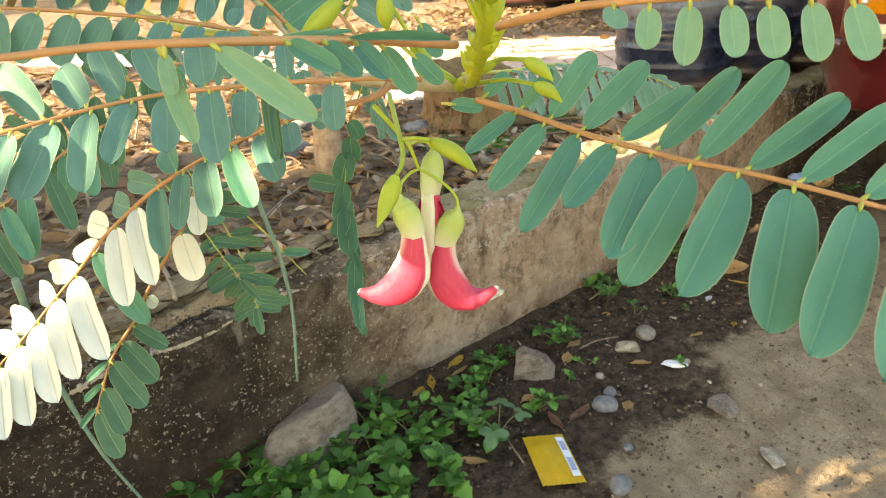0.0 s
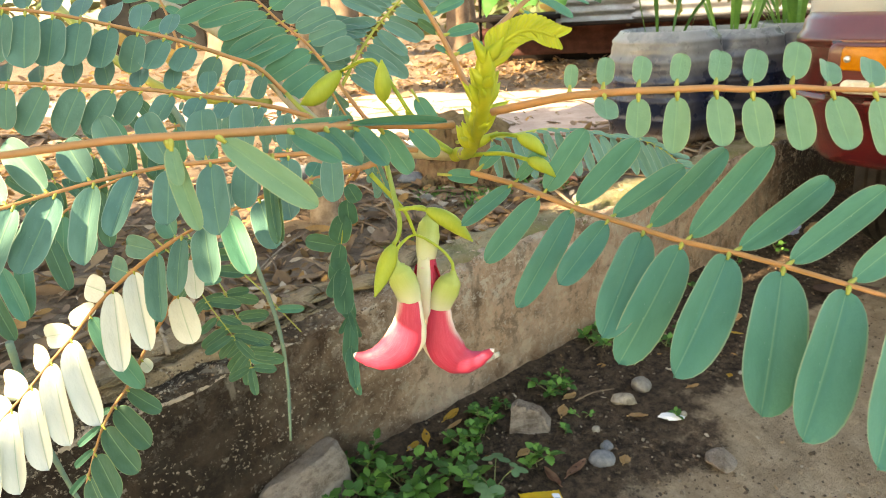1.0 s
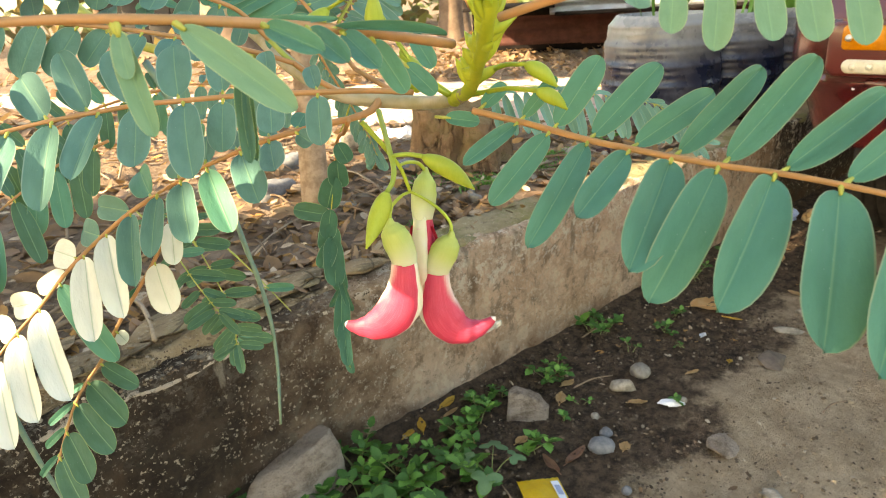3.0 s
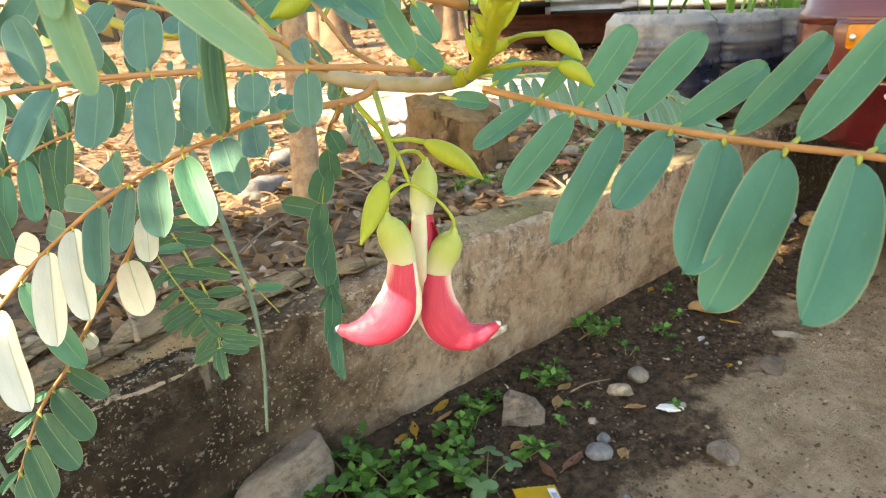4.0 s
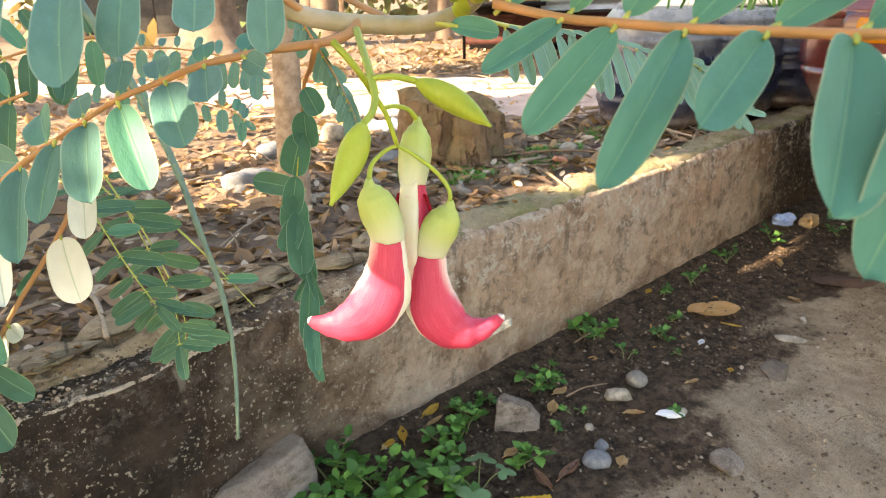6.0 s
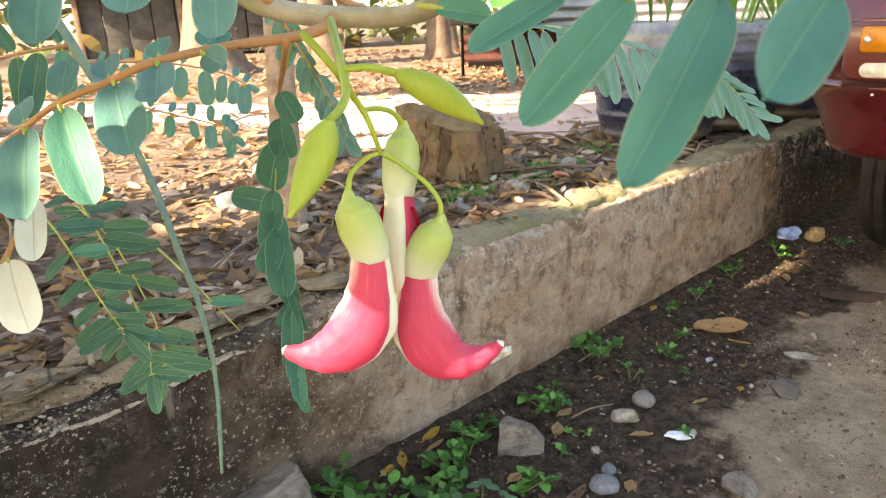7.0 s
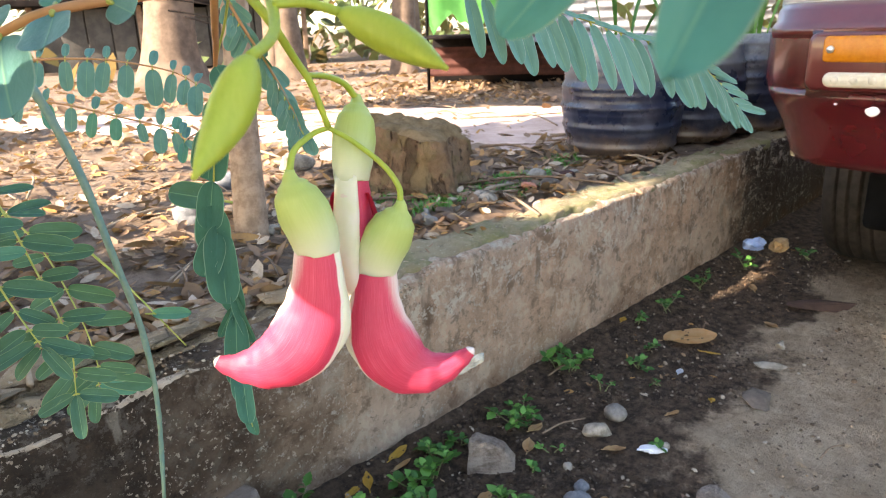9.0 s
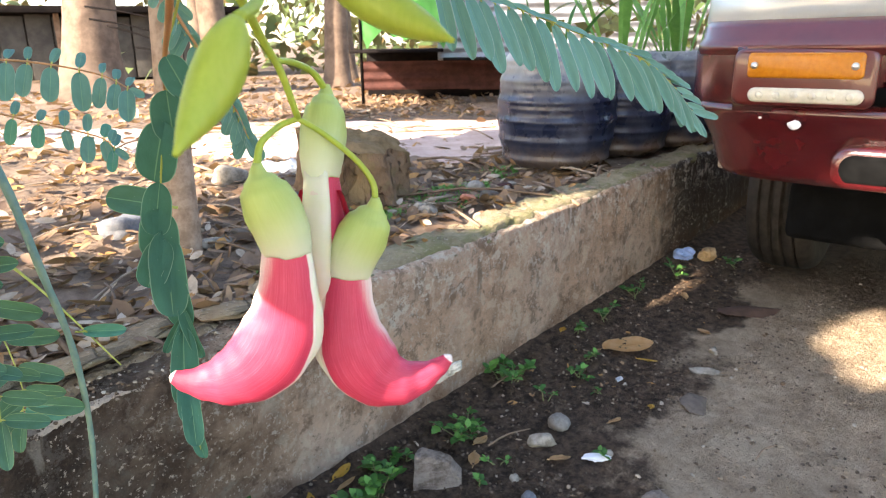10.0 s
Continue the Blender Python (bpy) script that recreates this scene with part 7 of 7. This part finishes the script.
for n in range(26):
    x, y = r_rubble.uniform(1.12, 1.72), r_rubble.uniform(1.50, 2.10)
    if math.hypot(x - 1.735, y - 1.865) < 0.23:
        continue
    size = r_rubble.uniform(0.014, 0.040)
    bit = part("stone", chunk((size, size * r_rubble.uniform(0.6, 0.9), size * r_rubble.uniform(0.4, 0.7)), 120 + n, 15), (M_STONE_PALE, M_STONE_BROWN, M_STONE_WARM, M_RUBBLE)[n % 4], None)
    bit.location, bit.rotation_euler = (x, y, bed_height(x, y) + size * 0.35), (0.2, 0.1, n * 2.1)
    tagged(bit, "grey-brown broken stone among dry leaves", "stone", "stones in the bed")
board = part("board", chunk((0.125, 0.055, 0.012), 21, 9), M_BOARD_DARK, None, "", False)
board.location, board.rotation_euler = (2.45, 0.86, 0.004), (0.02, 0.03, -0.75)
tagged(board, "dark brown broken piece of board on the soil", "board")
for a, b in (((1.33, 1.08), (1.44, 1.045)), ((0.93, 0.90), (0.955, 0.965)), ((1.55, 1.22), (1.66, 1.205)), ((1.62, 0.62), (1.70, 0.60))):
    z = 0.012
    ob = part("twig", stem([(*a, z), ((a[0] + b[0]) / 2, (a[1] + b[1]) / 2 + 0.006, z + 0.004), (*b, z)], 0.0022, 0.0014, 8, 6), M_TWIG, None)
    tagged(ob, "thin dry twig lying on the soil", "twig", "twigs")

# ---- weeds ----
def weed_leaf_mesh(name, material, lobed):
    bm = bmesh.new()
    n, w = 8, 4
    rows = []
    for i in range(n + 1):
        u = i / n
        half = 0.33 * math.sin(math.pi * u ** 0.85) ** 0.85 * (1 + (0.16 * (-1) ** i if lobed else 0)) + 0.004
        rows.append([bm.verts.new((u, half * (j / w * 2 - 1), 0.14 * abs(j / w * 2 - 1) * half + 0.08 * math.sin(u * 2.4) - 0.12 * u * u)) for j in range(w + 1)])
    for a, b in zip(rows, rows[1:]):
        for j in range(w):
            bm.faces.new((a[j], a[j + 1], b[j + 1], b[j]))
    return mesh_of(name, bm, material)


WEED_LEAVES = [weed_leaf_mesh("weed_leaf", M_WEED, False), weed_leaf_mesh("weed_leaf", M_WEED, True), weed_leaf_mesh("weed_leaf", M_WEED_LIGHT, False), weed_leaf_mesh("weed_leaf", M_WEED_LIGHT, True)]


def weed(at, reach, leaf, stems, seed, label):
    """A low herb: bent stems with leaves in whorls."""
    r = random.Random(seed)
    top = thing("weed", label, "weed", (at[0], at[1], soil_height(*at) - 0.004), "weeds along the wall")
    for s in range(stems):
        a = r.uniform(0, 6.28)
        out = reach * r.uniform(0.25, 1.0)
        high = reach * r.uniform(0.35, 0.95)
        tip = Vector((math.cos(a) * out, math.sin(a) * out, high))
        pts = [Vector((r.uniform(-1, 1), r.uniform(-1, 1), 0)) * reach * 0.25, tip * 0.55 + Vector((0, 0, high * 0.1)), tip]
        st = part("stem", stem(pts, 0.0016, 0.0009, 6, 5), M_WEED_STEM, top)
        axis = spline(pts, 7)
        for k in range(6):
            p = axis[6 - k // 2]
            b = a + k * 2.4 + r.uniform(-0.5, 0.5)
            tilt = r.uniform(-0.1, 0.7) if k > 1 else r.uniform(0.3, 0.9)
            size = leaf * r.uniform(0.55, 1.30) * (0.75 if k < 2 else 1.0)
            m = Matrix.Translation(p) @ Matrix.Rotation(b, 4, "Z") @ Matrix.Rotation(-tilt, 4, "Y") @ Matrix.Rotation(r.uniform(-0.4, 0.4), 4, "X") @ Matrix.Scale(size, 4)
            shared("leaf", WEED_LEAVES[r.choice((0, 0, 1, 1, 2, 3))], st, m)


for n, (at, reach, leaf, stems) in enumerate((
    ((0.42, 1.22), 0.07, 0.036, 7), ((0.56, 1.12), 0.07, 0.040, 8), ((0.63, 1.06), 0.075, 0.042, 8), ((0.74, 1.07), 0.08, 0.038, 9), ((0.79, 1.22), 0.07, 0.032, 8),
    ((0.85, 1.18), 0.06, 0.030, 7), ((0.83, 1.10), 0.07, 0.036, 8), ((0.82, 0.98), 0.06, 0.045, 7), ((0.94, 1.03), 0.07, 0.045, 7), ((0.94, 1.12), 0.06, 0.030, 6),
    ((1.08, 1.16), 0.06, 0.028, 7), ((1.12, 1.20), 0.05, 0.026, 6), ((1.08, 1.00), 0.05, 0.030, 6), ((1.33, 1.165), 0.05, 0.024, 7), ((1.36, 1.14), 0.04, 0.020, 5),
    ((1.60, 1.225), 0.07, 0.034, 6), ((1.62, 1.20), 0.05, 0.028, 4), ((1.75, 1.09), 0.05, 0.020, 5), ((1.455, 0.875), 0.022, 0.018, 2), ((1.59, 1.09), 0.028, 0.016, 3),
    ((1.30, 1.04), 0.03, 0.016, 3), ((2.12, 1.20), 0.06, 0.022, 6), ((2.35, 1.20), 0.07, 0.022, 6), ((2.62, 1.17), 0.07, 0.026, 6), ((2.9, 1.05), 0.06, 0.026, 4), ((0.70, 0.98), 0.06, 0.042, 6), ((0.52, 1.25), 0.06, 0.04, 6), ((0.60, 1.19), 0.06, 0.034, 8), ((0.68, 1.17), 0.055, 0.034, 8), ((0.63, 1.16), 0.055, 0.036, 7), ((0.55, 1.22), 0.055, 0.034, 7), ((0.50, 1.17), 0.06, 0.036, 6), ((0.75, 1.15), 0.055, 0.032, 7), ((1.0, 1.10), 0.04, 0.026, 4), ((1.02, 1.16), 0.045, 0.030, 5), ((1.20, 1.20), 0.04, 0.022, 5), ((1.40, 1.19), 0.03, 0.018, 4), ((1.85, 1.12), 0.035, 0.02, 4), ((1.98, 1.22), 0.04, 0.02, 4), ((1.22, 1.02), 0.025, 0.016, 3), ((1.70, 1.00), 0.022, 0.014, 3),
)):
    weed(at, reach, leaf, max(2, round(stems * 0.72)), n + 40, "low green weed with toothed leaves on the soil" if leaf > 0.03 else "small green seedling on dark soil")


def lobed_weed(at, size, seed):
    """A weed with a few broad hand-shaped leaves on thin stalks."""
    r = random.Random(seed)
    top = thing("lobed_weed", "weed with broad grey-green hand-shaped leaves", "weed", (at[0], at[1], soil_height(*at) - 0.002), "weeds along the wall")
    for n in range(4):
        a = 0.6 + n * 1.65 + r.uniform(-0.2, 0.2)
        tip = Vector((math.cos(a) * size * 0.7, math.sin(a) * size * 0.7, size * r.uniform(0.55, 0.9)))
        st = part("stem", stem([Vector((0, 0, 0)), tip * 0.5 + Vector((0, 0, size * 0.15)), tip], 0.0015, 0.0009, 7, 5), M_WEED_STEM, top)
        bm = bmesh.new()
        hub = bm.verts.new((0, 0, 0))
        rim = []
        for i in range(33):
            b = -2.5 + 5.0 * i / 32
            reach = (0.50 + 0.50 * abs(math.cos(b * 1.8)) ** 1.6) * (1 - 0.25 * abs(b) / 2.5)
            ring = [bm.verts.new((reach * q * math.cos(b), reach * q * math.sin(b), 0.10 * q * abs(math.sin(b * 1.8)) - 0.16 * q * q)) for q in (0.5, 1.0)]
            rim.append(ring)
        for p, q in zip(rim, rim[1:]):
            bm.faces.new((hub, p[0], q[0]))
            bm.faces.new((p[0], p[1], q[1], q[0]))
        bmesh.ops.transform(bm, verts=bm.verts, matrix=Matrix.Translation(tip) @ Matrix.Rotation(a, 4, "Z") @ Matrix.Rotation(0.25, 4, "Y") @ Matrix.Scale(size * r.uniform(0.42, 0.62), 4))
        part("leaf", bm, M_WEED_GREY, st)


lobed_weed((0.965, 1.005), 0.065, 5)


# ---- litter and gravel ----
def scattered(name, count, place, sizes, material, label, category, seed, shape="leaf"):
    g = np.random.default_rng(seed)
    verts, faces = [], []
    for _ in range(count):
        x, y, z = place(g)
        if z is None:
            continue
        s = g.uniform(*sizes)
        rot = Euler((g.normal(0, 0.35), g.normal(0, 0.35), g.uniform(0, 6.28))).to_matrix()
        n = len(verts)
        if shape == "leaf":
            asp, curl = g.uniform(0.28, 0.55), g.uniform(-0.1, 0.5)
            for u, w in ((-1, 0.05), (-0.55, 0.8), (0.1, 1.0), (0.65, 0.65), (1, 0.04)):
                for t in (-1, 0, 1):
                    p = Vector((u * s, t * w * asp * s, s * (curl * asp * abs(t) * w + 0.22 * curl * u * u)))
                    verts.append(tuple(Vector((x, y, z)) + rot @ p))
            for i in range(4):
                for t in range(2):
                    faces.append((n + i * 3 + t, n + i * 3 + t + 1, n + i * 3 + t + 4, n + i * 3 + t + 3))
        else:
            ring = 6
            for lev, (rr, zz) in enumerate(((0.75, -0.3), (1.0, 0.15), (0.55, 0.6))):
                for i in range(ring):
                    a = 6.283 * i / ring + lev * 0.4
                    q = s * rr * g.uniform(0.75, 1.2)
                    verts.append(tuple(Vector((x, y, z)) + rot @ Vector((q * math.cos(a) * 1.25, q * math.sin(a), zz * s))))
            for lev in range(2):
                for i in range(ring):
                    faces.append((n + lev * ring + i, n + lev * ring + (i + 1) % ring, n + (lev + 1) * ring + (i + 1) % ring, n + (lev + 1) * ring + i))
            faces.append(tuple(n + 2 * ring + i for i in range(ring)))
    ob = new(name, from_arrays(name, verts, faces, material, shape == "leaf"))
    return tagged(ob, label, category, kind="stuff")


def on_path(x, y):
    """Between the two edges of the trodden path."""
    near = np.interp(x, (0.2, 1.45, 1.74, 1.98, 2.22, 2.44, 3.0, 6.0), (7.2, 4.22, 3.45, 2.70, 2.12, 1.92, 1.98, 1.75))
    far = np.interp(x, (0.6, 1.8, 2.33, 2.91, 3.87, 4.6, 7.0), (8.2, 5.1, 4.47, 4.03, 2.9, 2.6, 2.3))
    return near < y < far


def on_bed(g):
    y = 1.40 + 3.6 * g.random() ** 1.6
    x = g.uniform(-0.4 + 0.3 * (y - 1.4), 2.6 + 0.9 * (y - 1.4))
    if (on_path(x, y) or (x > 1.02 and y < 1.45)) and g.random() < 0.93:
        return 0, 0, None
    return x, y, bed_height(x, y) + 0.006 + 0.012 * g.random()


def on_far_bed(g):
    x, y = g.uniform(0.5, 6.5), g.uniform(3.5, 8.5)
    return x, y, bed_height(x, y) + 0.01


def on_soil(g):
    x = g.uniform(0.3, 3.2)
    y = g.uniform(0.2, 1.28)
    if noise.noise(Vector((x * 3, y * 3, 1))) < -0.25 or (y < 0.60 + 0.11 * x and g.random() < 0.72):
        return 0, 0, None
    return x, y, soil_height(x, y) + 0.001


def on_coping(g):
    x = g.uniform(-0.2, 3.0)
    if x > 1.02 and g.random() < 0.6:
        return 0, 0, None
    return x, g.uniform(1.34, 1.46), 0.386


scattered("leaf_litter", 9000, on_bed, (0.008, 0.030), M_LITTER, "thick layer of dry brown leaves and chips", "leaf litter", 3)
scattered("broad_leaf_litter", 900, on_bed, (0.028, 0.056), M_LITTER, "broad dry brown leaves on the bed", "leaf litter", 31)
scattered("far_leaf_litter", 1500, on_far_bed, (0.03, 0.07), M_LITTER, "dry brown leaves beyond the path", "leaf litter", 4)
scattered("ledge_litter", 260, on_coping, (0.008, 0.02), M_LITTER, "a few dry leaf scraps on the ledge", "leaf litter", 8)
scattered("gravel", 11000, on_soil, (0.0008, 0.0044), M_GRAVEL, "fine gravel and crumbs in the soil", "gravel", 5, "stone")
scattered("soil_crumbs", 5200, on_soil, (0.002, 0.0065), M_SOIL, "loose crumbs and clods of dark soil", "soil", 12, "stone")
scattered("soil_litter", 760, on_soil, (0.003, 0.013), M_LITTER, "small dry leaf scraps on the soil", "leaf litter", 6)


def on_trodden(g):
    x, y = g.uniform(0.6, 2.7), g.uniform(0.15, 0.80)
    return x, y, soil_height(x, y) + 0.001


scattered("pale_chips", 420, on_soil, (0.002, 0.0065), M_RUBBLE_BITS, "small pale stone chips in the soil", "gravel", 15, "stone")
scattered("grit", 700, on_trodden, (0.0012, 0.0050), M_RUBBLE_BITS, "loose grit on the trodden earth", "gravel", 16, "stone")


def on_rim(g):
    x = -0.3 + 1.5 * g.random() ** 1.1
    y = WALL_Y + 0.10 * g.random() ** 1.5 - 0.004
    return x, y, 0.352 + 0.02 * g.random() - (0.012 if y < WALL_Y + 0.02 else 0)


scattered("ledge_rubble", 1500, on_rim, (0.0008, 0.0036), M_RUBBLE_BITS, "crumbled bits of mortar along the broken ledge", "rubble", 9, "stone")


def bed_sticks():
    r = random.Random(8)
    bm = bmesh.new()
    for _ in range(130):
        y = 1.45 + 2.2 * r.random() ** 1.4
        x = r.uniform(0.2, 2.6 + 0.5 * (y - 1.4))
        a, l = r.uniform(0, 3.14), r.uniform(0.05, 0.24)
        z = bed_height(x, y) + 0.012
        d = Vector((math.cos(a), math.sin(a), 0)) * l
        tube(bm, spline([Vector((x, y, z)) - d, Vector((x, y, z + 0.012 * r.random())) + d.orthogonal() * 0.06, Vector((x, y, z)) + d], 6), [r.uniform(0.002, 0.006)] * 6, 5)
    ob = new("fallen_sticks", mesh_of("fallen_sticks", bm, M_TWIG))
    return tagged(ob, "dry sticks lying in the leaf litter", "sticks", kind="stuff")


bed_sticks()
for at, size, material, label, seed in (
    ((1.62, 2.36), (0.062, 0.05, 0.04), M_RUBBLE, "whitish chunk of rubble in the litter", 2.2),
    ((1.33, 2.30), (0.06, 0.05, 0.04), M_STONE_GREY, "grey stone in the litter", 3.3),
    ((1.10, 2.05), (0.07, 0.05, 0.035), M_STONE_GREY, "grey stone beside the slender trunk", 4.3),
    ((2.02, 1.62), (0.035, 0.03, 0.022), M_STONE_PALE, "pale stone on the bed", 5.3),
    ((2.10, 1.56), (0.030, 0.025, 0.018), M_RUST, "red brick chip on the bed", 6.3),
    ((1.95, 1.52), (0.03, 0.024, 0.018), M_STONE_BROWN, "brown stone on the bed", 7.3),
    ((1.35, 1.62), (0.05, 0.04, 0.03), M_STONE_BROWN, "brown stone in the litter", 8.3),
    ((1.55, 1.95), (0.05, 0.045, 0.03), M_STONE_GREY, "grey stone beside the stump", 9.3),
):
    ob = part("stone", rock(size, seed, 0.25), material, None)
    ob.location = (at[0], at[1], bed_height(*at) + size[2] * 0.5)
    tagged(ob, label, "stone", "stones on the bed")


def moss(at, r0, seed):
    bm = bmesh.new()
    r = random.Random(seed)
    for _ in range(130):
        a, d = r.uniform(0, 6.28), r0 * r.random() ** 0.6
        x, y = at[0] + math.cos(a) * d * 1.6, at[1] + math.sin(a) * d
        z = bed_height(x, y)
        b = Vector((x, y, z))
        blade(bm, b, b + Vector((r.uniform(-1, 1), r.uniform(-1, 1), 1.2)) * 0.018, 0.0035, Vector((0, 0, -0.004)), 3)
    ob = new("creeping_weed", mesh_of("creeping_weed", bm, M_WEED_LIGHT))
    tagged(ob, "patch of low green creeping weed", "weed", kind="stuff")


for n, (at, r0) in enumerate((((1.72, 1.62), 0.07), ((1.56, 1.63), 0.05), ((1.90, 1.70), 0.06), ((1.50, 1.78), 0.05), ((2.35, 1.75), 0.06), ((1.80, 1.56), 0.08), ((2.02, 1.64), 0.06), ((1.66, 1.72), 0.06), ((1.18, 1.50), 0.05))):
    moss(at, r0, n)


# loose layers of broken cement on the ledge
for n, (x, y, l, w, turn) in enumerate(((-0.10, 1.40, 0.13, 0.06, 0.1), (0.10, 1.37, 0.12, 0.05, -0.2), (0.26, 1.43, 0.14, 0.055, 0.15), (0.40, 1.365, 0.10, 0.045, -0.1), (0.54, 1.41, 0.12, 0.05, 0.25), (0.66, 1.36, 0.085, 0.04, -0.15), (0.80, 1.40, 0.11, 0.05, 0.1), (0.93, 1.36, 0.08, 0.035, -0.3), (0.33, 1.335, 0.07, 0.03, 0.1), (0.02, 1.335, 0.08, 0.03, 0.05), (1.08, 1.41, 0.09, 0.045, 0.2))):
    ob = part("broken_slab", chunk((l, w, 0.011), 60 + n, 18), M_COPING, None)
    ob.location, ob.rotation_euler = (x, y, 0.379 + 0.004 * (n % 3)), (0.10 * math.sin(n * 2.1), 0.07 * math.cos(n * 1.7), turn)
    tagged(ob, "flat broken layer of brown cement on the ledge", "slab", "broken slabs")


# ---- unseen shade tree, added at the side; its crown gaps set the sun patches ----
# gaps cut so that sun falls on these points, each with its radius
GAPS = [((0.18, 0.735, 0.66), 0.056), ((0.203, 0.73, 0.695), 0.05), ((0.235, 0.725, 0.73), 0.034), ((0.263, 0.721, 0.764), 0.020), ((0.321, 0.69, 0.735), 0.016), ((0.419, 0.550, 0.731), 0.042),
        ((1.15, 3.3, 0.38), 0.7), ((1.65, 3.35, 0.38), 0.6), ((1.15, 2.70, 0.38), 0.36), ((1.6, 2.75, 0.38), 0.24), ((1.55, 2.5, 0.38), 0.16), ((2.2, 3.7, 0.38), 0.5), ((2.35, 3.3, 0.38), 0.40), ((2.95, 2.95, 0.38), 0.35), ((3.5, 2.5, 0.38), 0.28),
        ((1.95, 1.35, 0.38), 0.09), ((2.10, 1.37, 0.38), 0.06), ((1.74, 1.37, 0.38), 0.08), ((2.46, 0.52, 0.0), 0.13), ((2.28, 0.47, 0.0), 0.08), ((2.6, 0.36, 0.0), 0.22), ((0.95, 1.95, 0.38), 0.10), ((1.36, 2.36, 0.38), 0.13), ((1.12, 2.12, 0.38), 0.09), ((1.28, 2.02, 0.38), 0.04), ((1.50, 2.18, 0.38), 0.05), ((1.82, 2.31, 0.40), 0.06), ((1.45, 1.52, 0.39), 0.05), ((2.3, 1.42, 0.38), 0.03)]


def shades(c):
    """Whether a leaf at c stays: not where a gap lets the sun down, and sparser over the far yard."""
    for p, r in GAPS:
        d = c - np.array(p)
        d = d - np.array(SUN_TO) * d.dot(np.array(SUN_TO))
        if np.linalg.norm(d) < r + (0.03 if r > 0.02 else 0.004):
            return False
    fall = (c[2] - 0.4) / SUN_TO.z
    y = c[1] - SUN_TO.y * fall
    x = c[0] - SUN_TO.x * fall
    return (-0.8 < y or x > 1.9) and (y < 2.45 or rng.random() < 0.4)


def crown_boxes():
    """Blocks of crown across the sun's way over the near yard."""
    side = Vector((SUN_TO.y, -SUN_TO.x, 0)).normalized()
    rise = SUN_TO.cross(side)
    out = []
    r = random.Random(3)
    for i in range(-14, 15):
        for j in range(-9, 10):
            bulge = 1.1 * math.sqrt(max(0.05, 1 - (i / 15) ** 2 - (j / 12) ** 2))
            c = Vector((1.2, 1.5, 0.5)) + SUN_TO * (3.5 + r.uniform(-bulge, bulge)) + side * i * 0.2 + rise * j * 0.2
            if c.z > 1.15:
                out.append((tuple(c - Vector((0.1, 0.1, 0.1))), tuple(c + Vector((0.1, 0.1, 0.1)))))
    return out


shade_tree = build_tree((-2.6, 2.6, 0.36), 0.16, 3.6, (0.05, 0.02), "unseen shade tree added beside the yard", M_BARK_FAR)
crown = leaf_cloud("crown", crown_boxes(), 46000, 0.085, M_CROWN, "", 12, shades, "")
crown.parent = shade_tree
crown.matrix_parent_inverse = shade_tree.matrix_basis.inverted()
